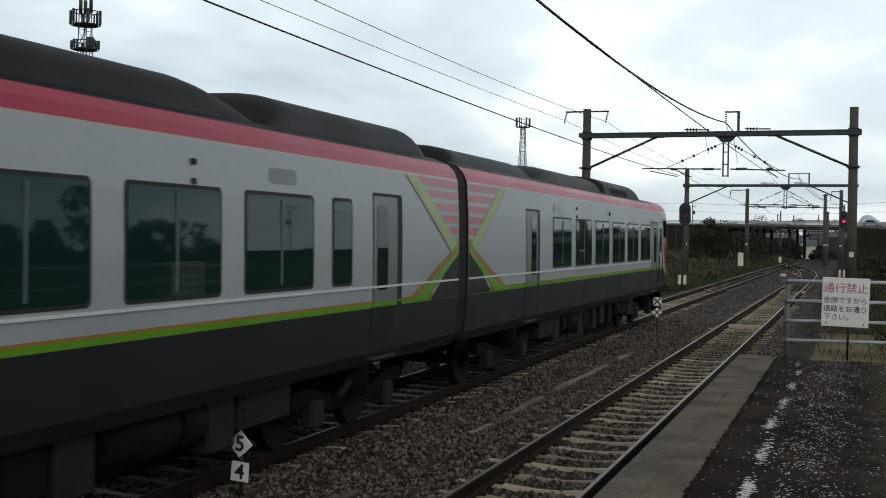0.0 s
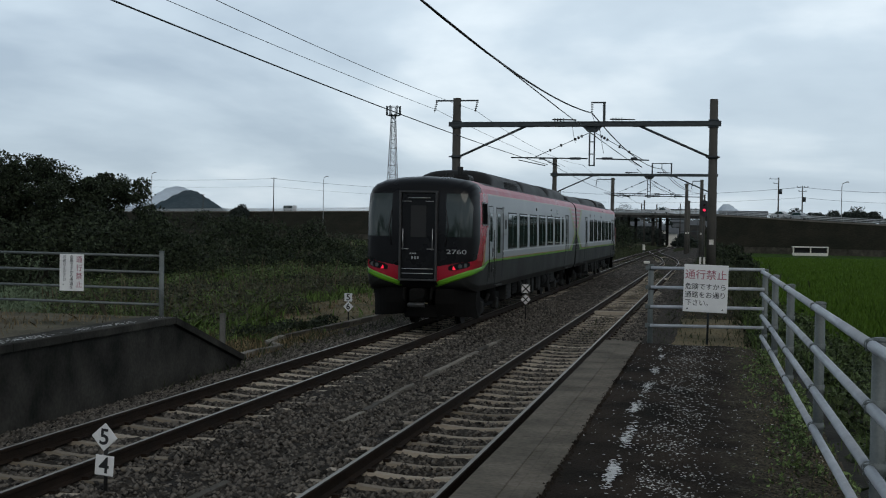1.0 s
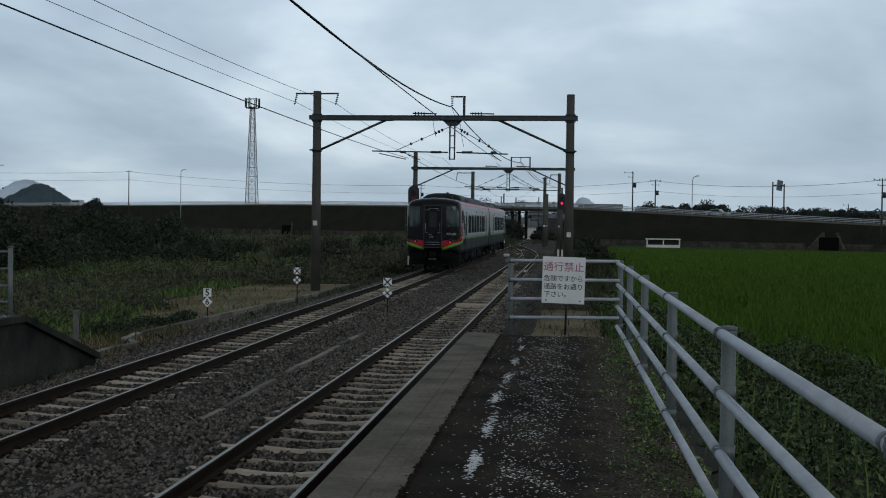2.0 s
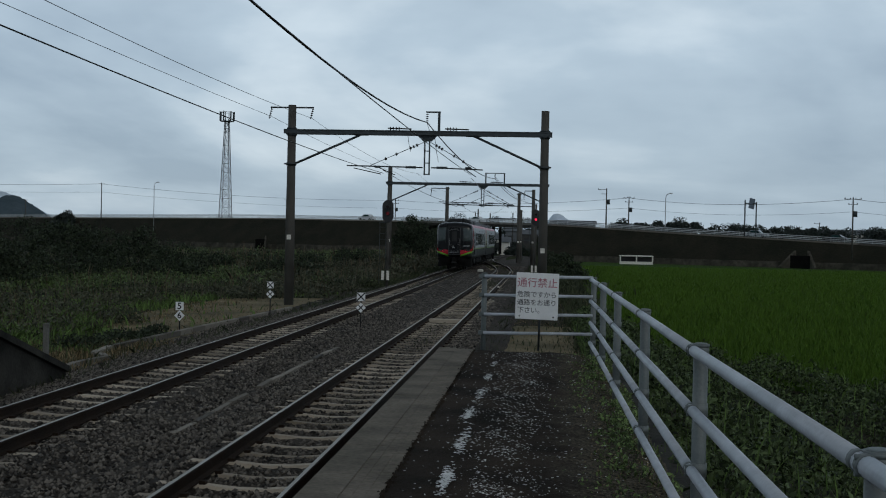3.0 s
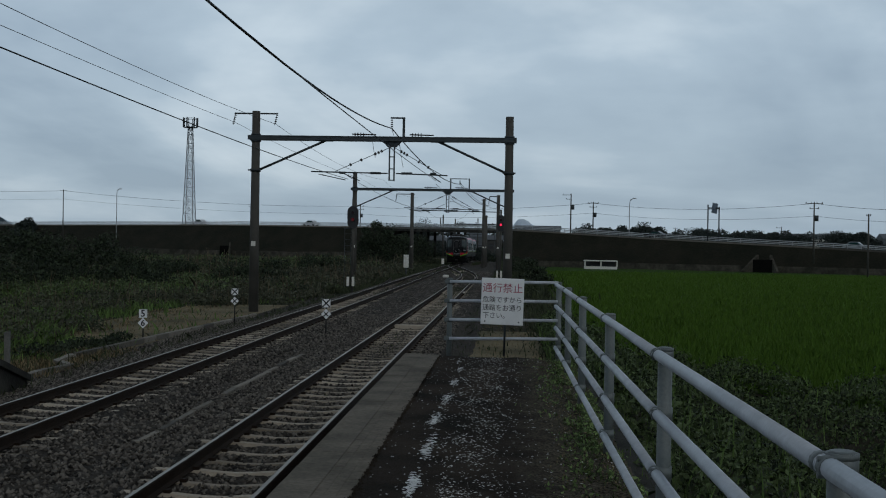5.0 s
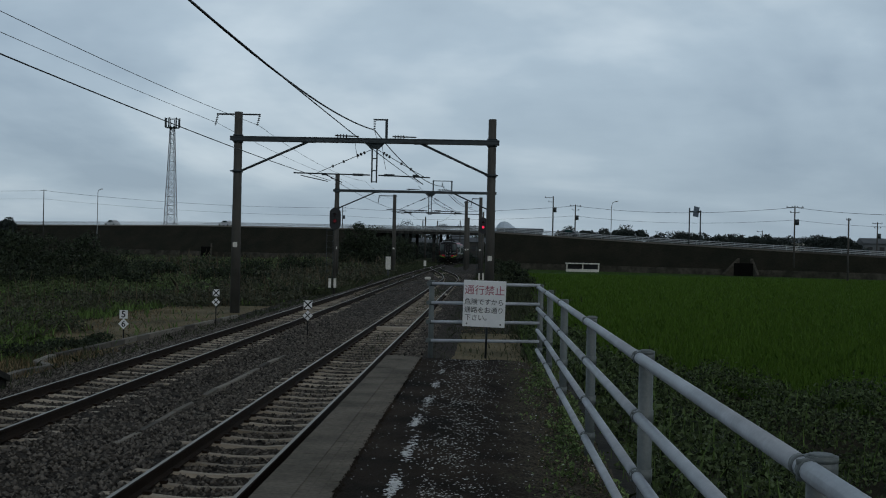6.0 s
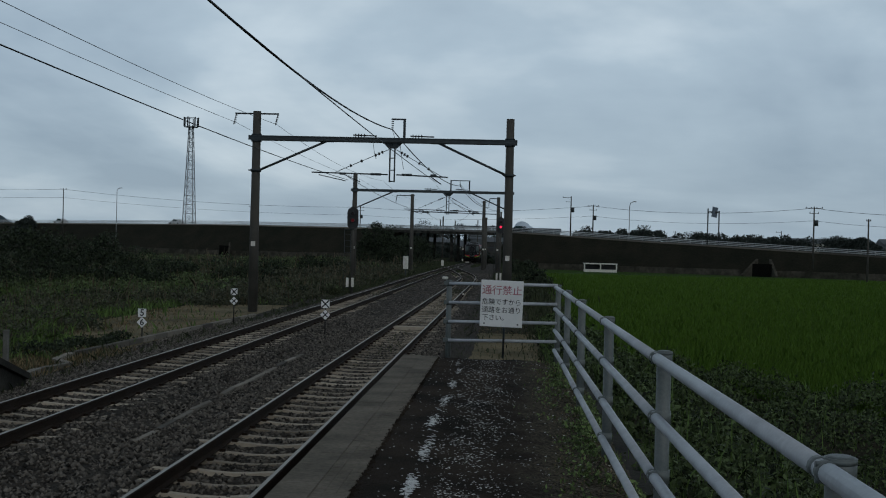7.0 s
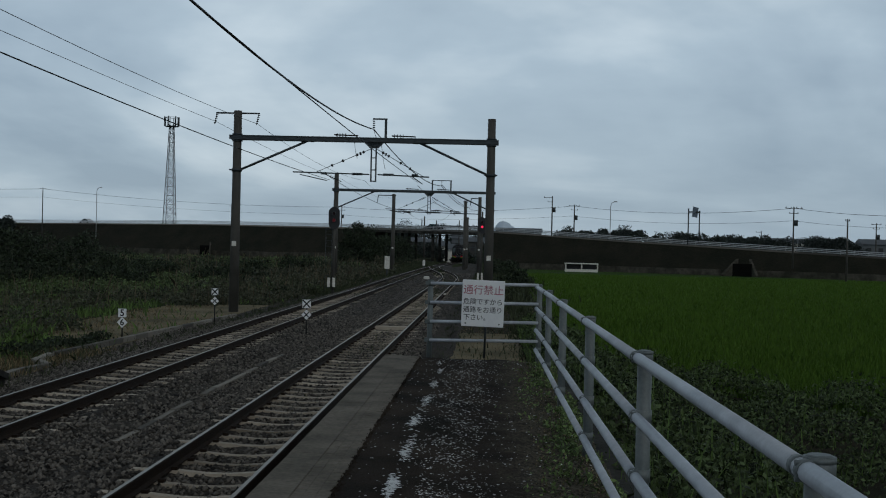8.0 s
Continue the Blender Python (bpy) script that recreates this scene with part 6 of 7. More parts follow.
def nose_colour(x, y, z):
    """Which paint a spot of the cab end has: 0 dark, 1 lime, 2 red, 3 amber, 4 silver, 5 black, 6 crimson."""
    ax = abs(x)
    q = (NOSE0 - (y - 0.05 * max(0, z - 2.2) ** 2)) / (NOSE_D * 0.0285)
    bend = min(1.0, max(0.0, (2.35 - z) / 0.75))
    q_edge = 12.5 + 12.0 * bend ** 2
    if q > 17.5:
        zl = 1.03 + max(0.0, ax - 0.46) * 0.36
        if z < zl:
            return 0
        if z < zl + 0.12 and ax > 0.44:
            return 1
        zm = 1.52 + 0.10 * min(1, max(0, (ax - 0.5) / 0.6)) + max(0, ax - 1.15) ** 2 * 1.5
        if z > 3.33:
            return 5
        return 5 if ((z > zm and q > q_edge) or ax < 0.45) else 2
    zl = 1.40 + min(1.0, max(0, y + 20.1) / 1.1) * 0.19
    if z < zl:
        return 0
    if z < zl + 0.06:
        return 1
    if z > 3.285:
        edge = -19.70 + 0.9 * (z - 3.285)
        return 5 if y < edge else (6 if ax > 1.0 else 5)
    if q > q_edge:
        return 5
    lim = -18.98 if z > 2.45 else -19.12 - 0.55 * ((2.45 - z) / 0.85) ** 1.2
    if y < lim:
        return 2
    if z < 2.2 and y < lim + 0.20 * (2.2 - z) / 0.5:
        return 3
    return 4


def make_car(name, label, windows, small, door_mid, number, humps):
    c = thing(name, label, "train")
    # long body
    bm = bmesh.new()
    ring = [(x, z) for x, z in PROFILE] + [(-x, z) for x, z in PROFILE[-2::-1]]
    keys = ["car_dark", "lime", "orange", "silver", "cream", "pink", "car_roof"]
    band = [keys.index(b) for b in BANDS]
    ids = band + band[::-1] + [0]
    loft(bm, [[(x, y, z) for x, z in ring] for y in (-0.22, -1.2, -4, -8, -12, -16, -18.6)], True, ids, smooth=False)
    bm.faces.new([bm.verts.new((x, -0.22, z)) for x, z in ring])
    part("body", bm, [M[k] for k in keys], c, "silver-white body with pink, lime and dark bands")
    # cab end, finely meshed so that its painted fields have clean edges
    fine = []
    for (xa, za), (xb, zb) in zip(PROFILE, PROFILE[1:]):
        n = max(1, round(math.hypot(xb - xa, zb - za) / 0.02))
        fine += [(xa + (xb - xa) * k / n, za + (zb - za) * k / n) for k in range(n)]
    fine.append(PROFILE[-1])
    low = [(1.30 * k / 14, 0.90) for k in range(14)]
    half = low[1:] + fine
    loop = half + [(-x, z) for x, z in half[-2::-1]] + [(0, 0.9)]
    bm = bmesh.new()
    secs = [[(x, y, z) for x, z in loop] for y in np.linspace(-18.6, NOSE0, 44)]
    for k in [(1 - (0.0285 * i) ** 2) ** (1 / 11) for i in range(1, 33)] + [0.842 - 0.0125 * i for i in range(50)] + [0.2, 0.12, 0.05]:
        sec = []
        for x, z in loop:
            px, pz = x * k, 2.1 + (z - 2.1) * k
            sec.append((px, NOSE0 - NOSE_D * math.sqrt(1 - k ** 11) + 0.05 * max(0, pz - 2.2) ** 2, pz))
        secs.append(sec)
    loft(bm, secs, True, smooth=True)
    bmesh.ops.recalc_face_normals(bm, faces=bm.faces)
    for f in bm.faces:
        m = f.calc_center_median()
        f.material_index = nose_colour(m.x, m.y, m.z)
    cab = part("cab_end", bm, [M["car_dark"], M["lime"], M["cab_red"], M["orange"], M["silver"], M["mask"], M["pink"]], c, "rounded cab end with black mask and red sides")
    # lime band sweeping from the gangway round the corner to the side stripe
    for s in (-1, 1):
        rows = []
        for k in range(15):
            ax = 0.47 + 0.70 * k / 14
            zl = 1.03 + (ax - 0.46) * 0.36
            rows.append([(s * ax, nose_y(ax, zl + h) - 0.010, zl + h) for h in (-0.008, 0.04, 0.09, 0.13)])
        for k in range(31):
            q = 31 - k
            kk = (1 - (0.0285 * q) ** 2) ** (1 / 11)
            y = NOSE0 - NOSE_D * 0.0285 * q
            f = k / 30
            zl = 1.30 + 0.12 * math.sin(f * math.pi / 2)
            th = 0.13 - 0.065 * f
            rows.append([(s * (1.39 * kk + 0.014 * f), y - 0.012 * (1 - f), zl + h * th) for h in (-0.06, 0.33, 0.67, 1.0)])
        for k in range(1, 9):
            y = NOSE0 + (-18.6 - NOSE0) * k / 8
            zl = 1.42 + 0.172 * min(1.0, (y - NOSE0) / 0.62)
            rows.append([(s * 1.4135, y, zl + h) for h in (-0.004, 0.02, 0.045, 0.062)])
        bm = bmesh.new()
        loft(bm, rows, False, smooth=True)
        bmesh.ops.recalc_face_normals(bm, faces=bm.faces)
        bmesh.ops.solidify(bm, geom=bm.faces[:], thickness=0.003)
        part("lime_band", bm, M["lime"], cab, "lime green painted band")
    # windscreens on the curved face
    for s in (-1, 1):
        bm = bmesh.new()
        n, mrow = 10, 10
        rows = []
        for j in range(mrow + 1):
            z = 2.22 + (3.24 - 2.22) * j / mrow
            row = []
            for i in range(n + 1):
                x = 0.66 + (1.28 - 0.66 - 0.45 * max(0, z - 2.95)) * i / n
                row.append((s * x, nose_y(x, z) - 0.010, z))
            rows.append(row)
        loft(bm, rows, False, smooth=True)
        part("windscreen", bm, M["screen"], cab, "dark reflecting windscreen")
        bm = bmesh.new()
        tube(bm, [(s * 0.66, nose_y(0.66, 2.0) - 0.03, 2.0), (s * 0.72, nose_y(0.72, 2.45) - 0.03, 2.45), (s * 0.66, nose_y(0.66, 2.85) - 0.03, 2.85)], 0.012, 6)
        part("wiper", bm, M["ink"], cab)
        # lamp cluster
        bm = bmesh.new()
        rows = []
        for k in range(9):
            x = 0.74 + 0.50 * k / 8
            zc = 1.475 + 0.10 * k / 8
            h = 0.075 * math.sqrt(max(0.02, 1 - ((k - 4) / 4.3) ** 4))
            rows.append([(s * x, nose_y(x, zc + d * h) - 0.012, zc + d * h) for d in (-1, -0.3, 0.3, 1)])
        loft(bm, rows, False, smooth=True)
        cl = part("lamp_housing", bm, M["mask"], cab, "black lamp housing")
        bm = bmesh.new()
        vs = [bm.verts.new((s * x, nose_y(x, z) - 0.02, z)) for x, z in ((0.835, 1.44), (0.925, 1.44), (0.86, 1.54))]
        bm.faces.new(vs)
        bmesh.ops.solidify(bm, geom=bm.faces[:], thickness=0.008)
        part("tail_lamp", bm, M["tail_lamp"], cl, "glowing red tail lamp")
        for x in (1.02, 1.14):
            bm = bmesh.new()
            yy = nose_y(x, 1.53)
            tube(bm, [(s * x, yy - 0.014, 1.525 + (x - 1.02) * 0.2), (s * x, yy - 0.022, 1.525 + (x - 1.02) * 0.2)], 0.05, 10)
            part("headlamp", bm, M["lamp_glass"], cl)
    # gangway door with frame and grab rails
    y0 = -20.49
    bm = bmesh.new()
    for x0, x1, z0, z1 in ((-0.465, -0.415, 1.18, 3.30), (0.415, 0.465, 1.18, 3.30), (-0.465, 0.465, 3.25, 3.30), (-0.465, 0.465, 1.16, 1.21)):
        box(bm, x0, x1, y0 - 0.045, y0 + 0.15, z0, z1, bevel=0.012)
    gw = part("gangway_frame", bm, M["frame_grey"], cab, "grey gangway door frame")
    bm = bmesh.new()
    box(bm, -0.40, 0.40, y0 + 0.03, y0 + 0.1, 1.23, 3.24)
    part("gangway_door", bm, M["mask"], gw)
    bm = bmesh.new()
    box(bm, -0.19, 0.19, y0 + 0.02, y0 + 0.028, 2.2, 2.95, bevel=0.003)
    part("door_window", bm, M["seal"], gw)
    for x, za, zb in ((-0.36, 1.9, 2.4), (0.36, 1.9, 2.4)):
        bm = bmesh.new()
        tube(bm, [(x, y0 - 0.05, za), (x, y0 - 0.05, zb)], 0.011, 6)
        part("grab_rail", bm, M["chrome"], gw)
    for z, xa, xb in ((1.34, -0.38, 0.38), (1.45, -0.38, 0.38), (3.05, -0.38, -0.15), (3.05, 0.18, 0.38), (3.13, -0.25, 0.3), (1.92, -0.4, -0.22), (1.92, 0.22, 0.4)):
        bm = bmesh.new()
        tube(bm, [(xa, y0 - 0.03, z), (xb, y0 - 0.03, z)], 0.010, 6)
        part("grab_rail", bm, M["chrome"], gw)
    for k in range(3):
        for x, w, z, zt in ((-0.16 + 0.07 * k, 0.04, 1.68, 1.75), (-0.20 + 0.06 * k, 0.04, 1.80, 1.83)):
            bm = bmesh.new()
            box(bm, x, x + w, y0 - 0.004, y0, z, zt)
            part("door_label", bm, M["chrome"], gw, "small illegible pale label")
    text(number, 0.15, M["chrome"], cab, pose(0.93, nose_y(0.95, 1.86) - 0.022, 1.86, 90, 0, 3) @ Matrix.Diagonal((1.65, 1, 1, 1)), "car_number")
    # skirt and coupler
    for s in (-1, 1):
        bm = bmesh.new()
        rows = []
        for k in range(9):
            x = 0.40 + 0.90 * k / 8
            yf = -20.25 + 0.55 * (k / 8) ** 3
            zb = 0.26 + 0.10 * (1 - k / 8)
            rows.append([(s * x, yf + 0.12, zb), (s * x * 0.97, yf - 0.02, 0.62), (s * x, yf - 0.05, 0.98), (s * x, yf + 0.35, 0.98), (s * x, yf + 0.35, zb)])
        loft(bm, rows, True, caps=True, smooth=False)
        part("skirt", bm, M["under"], c, "dark grey front skirt with shade in its colour")
    bm = bmesh.new()
    box(bm, -0.42, 0.42, -20.10, -19.6, 0.26, 0.55, bevel=0.03)
    part("plough", bm, M["under"], c)
    bm = bmesh.new()
    box(bm, -0.17, 0.17, -20.62, -19.9, 0.66, 0.98, bevel=0.04)
    tube(bm, [(0.1, -20.66, 0.86), (0.1, -20.5, 0.86)], 0.12, 10)
    cp = part("coupler", bm, M["under"], c)
    bm = bmesh.new()
    tube(bm, [(-0.2, -20.58, 0.60), (0.2, -20.58, 0.60)], 0.055, 10)
    part("jumper_box", bm, M["frame_grey"], cp, "pale box under the coupler")
    for x in (-0.33, 0.33):
        bm = bmesh.new()
        tube(bm, [(x, -20.35, 0.98), (x, -20.55, 0.75), (x * 0.9, -20.4, 0.62)], 0.05, 8)
        part("air_hose", bm, M["under"], cp)
    # windows, doors and stripes on both sides
    for s in (-1, 1):
        X = 1.414

        def pane(nm, ya, yb, za, zb, material, parent, out=0.006, rad=0.06):
            bm = bmesh.new()
            r = min(rad, (yb - ya) * 0.22)
            zs, xs = zip(*[(b, a) for a, b in PROFILE])
            levels = [za + r * (1 - math.cos(radians(18 * k))) for k in range(6)]
            levels += [za + r + (zb - za - 2 * r) * k / 10 for k in range(1, 10)]
            levels += [zb - r * (1 - math.cos(radians(18 * k))) for k in range(5, -1, -1)]
            rows = []
            for z in levels:
                d = max(0.0, r - (z - za), r - (zb - z))
                cut = r - math.sqrt(max(0.0, r * r - d * d))
                x = float(np.interp(z, zs, xs))
                y1, y2 = ya + cut, yb - cut
                rows.append([(s * (x - 0.01), y1, z), (s * (x + out), y1, z), (s * (x + out), y2, z), (s * (x - 0.01), y2, z)])
            loft(bm, rows, True, caps=True)
            bmesh.ops.recalc_face_normals(bm, faces=bm.faces)
            return part(nm, bm, material, parent)

        for ya, yb in windows + small:
            fr = pane("window_frame", ya - 0.035, yb + 0.035, 1.88, 2.87, M["seal"], c, 0.004)
            pane("window_pane", ya, yb, 1.915, 2.835, M["window"], fr, 0.009)
            if yb - ya > 1:
                bm = bmesh.new()
                mid = (ya + yb) / 2
                box(bm, s * 1.417 - 0.004, s * 1.417 + 0.004, mid - 0.018, mid + 0.018, 1.95, 2.80)
                part("window_bar", bm, M["blind"], fr, "pale inner window post")
        for ya, yb in (door_mid, (-17.86, -17.00)):
            # flat black plate paints the recess shade, wider along one door edge
            dr = pane("door_recess_shade", ya - (0.02 if s > 0 else 0.18), yb + (0.18 if s > 0 else 0.02), 0.98, 2.97, M["seal"], c, 0.003, 0.04)
            pane("sliding_door", ya, yb, 1.655, 2.93, M["door_silver"], dr, 0.008, 0.03)
            pane("door_stripe", ya, yb, 1.595, 1.65, M["lime"], dr, 0.008, 0.004)
            pane("door_foot", ya, yb, 1.02, 1.59, M["car_dark"], dr, 0.008, 0.02)
            w = yb - ya
            pane("door_window", ya + 0.10, ya + w * 0.58, 1.80, 2.82, M["window"], dr, 0.013)
            bm = bmesh.new()
            box(bm, s * 1.37 - 0.05, s * 1.37 + 0.05, ya, yb, 0.965, 0.99)
            part("door_step", bm, M["frame_grey"], dr)
        # crew door over a black plate for the recess shade, its window and handles
        dr = pane("crew_door_shade", -18.90, -18.28, 1.02, 2.99, M["seal"], c, 0.003, 0.03)
        pane("crew_door", -18.87, -18.33, 1.655, 2.97, M["silver"], dr, 0.007, 0.02)
        pane("door_stripe", -18.87, -18.33, 1.595, 1.65, M["lime"], dr, 0.007, 0.004)
        pane("door_foot", -18.87, -18.33, 1.05, 1.59, M["car_dark"], dr, 0.007, 0.02)
        pane("door_window", -18.77, -18.47, 2.10, 2.82, M["window"], dr, 0.012, 0.03)
        for z0, z1 in ((1.72, 1.95), (1.33, 1.55)):
            bm = bmesh.new()
            box(bm, s * 1.414 - 0.012, s * 1.414 + 0.012, -18.46, -18.38, z0, z1)
            gr = part("grip_recess", bm, M["ink"], dr)
            bm = bmesh.new()
            tube(bm, [(s * 1.435, -18.46, z0 + 0.1), (s * 1.435, -18.38, z0 + 0.1)], 0.010, 6)
            part("grip_bar", bm, M["chrome"], gr)
        for y in (-18.92, -18.25):
            bm = bmesh.new()
            tube(bm, [(s * 1.43, y, 1.2), (s * 1.43, y, 2.4)], 0.010, 6)
            part("grab_rail", bm, M["car_dark"], dr)
        cw = pane("cab_window", -19.74, -19.00, 2.50, 3.06, M["mask"], c, 0.006, 0.02)
        # near-black plate stands for the shade inside the open window
        pane("cab_opening", -19.70, -19.15, 2.53, 3.03, M["cab_shade"], cw, 0.010, 0.02)
        bm = bmesh.new()
        box(bm, s * 1.416 - 0.010, s * 1.416 + 0.010, -16.92, -0.25, 1.826, 1.852)
        part("bright_strip", bm, M["bright"], c, "thin bright metal strip")
        # small fittings
        for y, z0, z1 in ((-10.9, 3.0, 3.08), (-7.45, 3.05, 3.10), (-7.45, 2.88, 2.93)):
            bm = bmesh.new()
            box(bm, s * 1.392 - 0.02, s * 1.392 + 0.02, y - 0.03, y + 0.03, z0, z1)
            part("side_lamp", bm, M["seal"], c)
        pane("destination_display", -6.05, -5.45, 2.96, 3.11, M["display"], c, 0.006)
        pane("equipment_hatch", -16.72, -16.28, 2.25, 2.78, M["hatch"], c, 0.004, 0.02)
        pane("status_panel", -16.62, -16.40, 2.42, 2.66, M["seal"], c, 0.010, 0.02)
        # mark by the door as a plain shape
        bm = bmesh.new()
        box(bm, s * 1.402 - 0.006, s * 1.402 + 0.006, -17.0, -16.92, 2.83, 3.0)
        box(bm, s * 1.402 - 0.006, s * 1.402 + 0.006, -17.08, -16.92, 2.83, 2.87)
        box(bm, s * 1.402 - 0.006, s * 1.402 + 0.006, -16.86, -16.80, 2.83, 3.0)
        box(bm, s * 1.402 - 0.006, s * 1.402 + 0.006, -16.86, -16.70, 2.96, 3.0)
        part("operator_mark", bm, M["hatch"], c, "plain grey mark beside the door")
        # half of the big cross across the coupling: pale pink bars above, dark below, lime and orange strokes

        def skin_x(z):
            zs, xs = zip(*[(b, a) for a, b in PROFILE])
            return float(np.interp(z, zs, xs))

        def plate(pts, material, nm, lab, out):
            bm = bmesh.new()
            n = 6
            a, b2, c2, d2 = [Vector((0, p[0], p[1])) for p in pts]
            rows = []
            for k in range(n + 1):
                p, q = a.lerp(d2, k / n), b2.lerp(c2, k / n)
                rows.append([(s * (skin_x(p.z) + out), p.y, p.z), (s * (skin_x(q.z) + out), q.y, q.z)])
            loft(bm, rows, False)
            bm.normal_update()
            if sum(fc.normal.x for fc in bm.faces) * s < 0:
                bmesh.ops.reverse_faces(bm, faces=bm.faces[:])
            part(nm, bm, material, c, lab)

        for k in range(6):
            za, zb = 3.25 - 0.165 * k, 3.14 - 0.165 * k
            f = lambda z: -0.25 - 1.62 * max(0.05, (z - 2.25) / 1.0)
            plate([(-0.23, za), (f(za), za), (f(zb), zb), (-0.23, zb)], M["pink_pale"], "pink_bar", "pale pink painted bar", 0.004)
        plate([(-0.23, 1.60), (-1.40, 1.60), (-0.35, 2.24), (-0.23, 2.24)], M["car_dark"], "dark_field", "dark painted wedge", 0.006)
        plate([(-2.22, 3.25), (-1.88, 3.25), (-0.26, 2.32), (-0.38, 2.18)], M["lime_pale"], "cross_stroke", "lime painted stroke", 0.009)
        plate([(-0.26, 2.40), (-0.24, 2.22), (-1.62, 1.60), (-1.98, 1.64)], M["lime"], "cross_stroke", "lime painted stroke", 0.010)
        plate([(-2.33, 3.25), (-2.225, 3.25), (-0.385, 2.20), (-0.46, 2.17)], M["orange_pale"], "cross_edge", "pale orange painted edge", 0.011)
        plate([(-0.40, 2.30), (-0.36, 2.23), (-1.99, 1.645), (-2.18, 1.672)], M["orange"], "cross_edge", "orange painted edge", 0.012)
        # equipment under the floor
        r3 = random.Random(21)
        y = -15.2
        while y < -5.2:
            w = r3.choice((0.5, 0.8, 1.1, 0.35))
            zb = r3.uniform(0.38, 0.55)
            bm = bmesh.new()
            if r3.random() < 0.25:
                tube(bm, [(s * 1.05, y, 0.72), (s * 1.05, y + w, 0.72)], 0.22, 12)
            else:
                box(bm, min(s * 0.7, s * 1.22), max(s * 0.7, s * 1.22), y, y + w, zb, 1.0, bevel=0.02)
                if w > 0.7:
                    for k in range(4):
                        box(bm, min(s * 1.22, s * 1.235), max(s * 1.22, s * 1.235), y + 0.08, y + w - 0.08, zb + 0.08 + 0.1 * k, zb + 0.13 + 0.1 * k)
            part("underfloor_box", bm, r3.choice((M["under"], M["under_grey"], M["under"])), c)
            y += w + r3.choice((0.08, 0.2, 0.45))
    # floor frame
    bm = bmesh.new()
    box(bm, -1.2, 1.2, -18.6, -0.3, 0.93, 1.02)
    part("underframe", bm, M["under"], c)
    # bogies
    for yb in (-17.3, -3.3):
        bm = bmesh.new()
        box(bm, -1.0, 1.0, yb - 0.25, yb + 0.25, 0.45, 0.75)
        bo = part("bogie", bm, M["under"], c, "grimy bogie darkened with painted shade")
        for s in (-1, 1):
            bm = bmesh.new()
            loft(bm, [[(s * 0.98, yb + y, z0), (s * 1.10, yb + y, z0), (s * 1.10, yb + y, z0 + 0.17), (s * 0.98, yb + y, z0 + 0.17)] for y, z0 in ((-1.6, 0.55), (-1.1, 0.55), (-0.6, 0.42), (0.6, 0.42), (1.1, 0.55), (1.6, 0.55))], True, caps=True)
            part("side_frame", bm, M["under"], bo)
            for y in (-1.05, 1.05):
                bm = bmesh.new()
                box(bm, min(s * 1.0, s * 1.17), max(s * 1.0, s * 1.17), yb + y - 0.16, yb + y + 0.16, 0.28, 0.58, bevel=0.03)
                part("axle_box", bm, M["under_grey"], bo)
            bm = bmesh.new()
            tube(bm, [(s * 1.08, yb, 0.55), (s * 1.08, yb, 0.98)], 0.22, 12)
            part("air_spring", bm, M["under"], bo)
            bm = bmesh.new()
            tube(bm, [(s * 1.14, yb - 0.5, 0.55), (s * 1.14, yb + 0.1, 0.85)], 0.05, 8)
            part("damper", bm, M["under_grey"], bo)
        for y in (-1.05, 1.05):
            for s in (-1, 1):
                bm = bmesh.new()
                tube(bm, [(s * 0.535, yb + y, 0.405), (s * 0.565, yb + y, 0.405)], 0.435, 24)
                tube(bm, [(s * 0.56, yb + y, 0.405), (s * 0.66, yb + y, 0.405)], 0.405, 24)
                tube(bm, [(s * 0.66, yb + y, 0.405), (s * 0.75, yb + y, 0.405)], 0.12, 12)
                part("wheel", bm, M["wheel"], bo)
            bm = bmesh.new()
            tube(bm, [(-0.66, yb + y, 0.405), (0.66, yb + y, 0.405)], 0.08, 10)
            part("axle", bm, M["wheel"], bo)
    # roof equipment
    def cover(nm, ya, yb, w, h, ramp_a, ramp_b, lab):
        bm = bmesh.new()
        rows = []
        n = 64
        for k in range(n + 1):
            y = ya + (yb - ya) * k / n
            f = 1.0
            if ramp_a and y < ya + ramp_a:
                f = max(0.0, math.sin(math.pi / 2 * (y - ya) / ramp_a)) ** 0.8
            if ramp_b and y > yb - ramp_b:
                f = min(f, max(0.0, math.sin(math.pi / 2 * (yb - y) / ramp_b)) ** 0.8)
            hh = h * max(f, 0.02)
            rows.append([(-w * math.copysign(abs(math.cos(a)) ** 0.7, math.cos(a)), y, 3.50 + hh * math.sin(a) ** 0.75) for a in (math.pi * i / 16 for i in range(17))])
        loft(bm, rows, False, smooth=True)
        bm.faces.new([bm.verts.new(p) for p in rows[0]])
        bm.faces.new([bm.verts.new(p) for p in rows[-1][::-1]])
        return part(nm, bm, M["car_roof"], c, lab)

    a = cover("roof_cover", -17.0, -11.75, 1.08, 0.50, 0.7, 0.25, "dark rounded roof cover with louvres")
    for s in (-1, 1):
        for k in range(5):
            for j in range(9):
                bm = bmesh.new()
                y = -14.9 + 0.25 * j
                z = 3.56 + 0.040 * k
                box(bm, min(s * 1.06, s * 1.085), max(s * 1.06, s * 1.085), y, y + 0.21, z, z + 0.018)
                part("louvre_slat", bm, M["seal"], a)
    cover("roof_cover", -11.70, -5.4, 1.06, humps[0], 0.6, 1.5, "dark rounded roof cover")
    cover("roof_cover", -5.6, -0.4, 1.00, humps[1], 0.9, 0.5, "long low dark roof cover")
    bm = bmesh.new()
    box(bm, -0.30, 0.70, -18.05, -17.35, 3.5, 3.80, bevel=0.06)
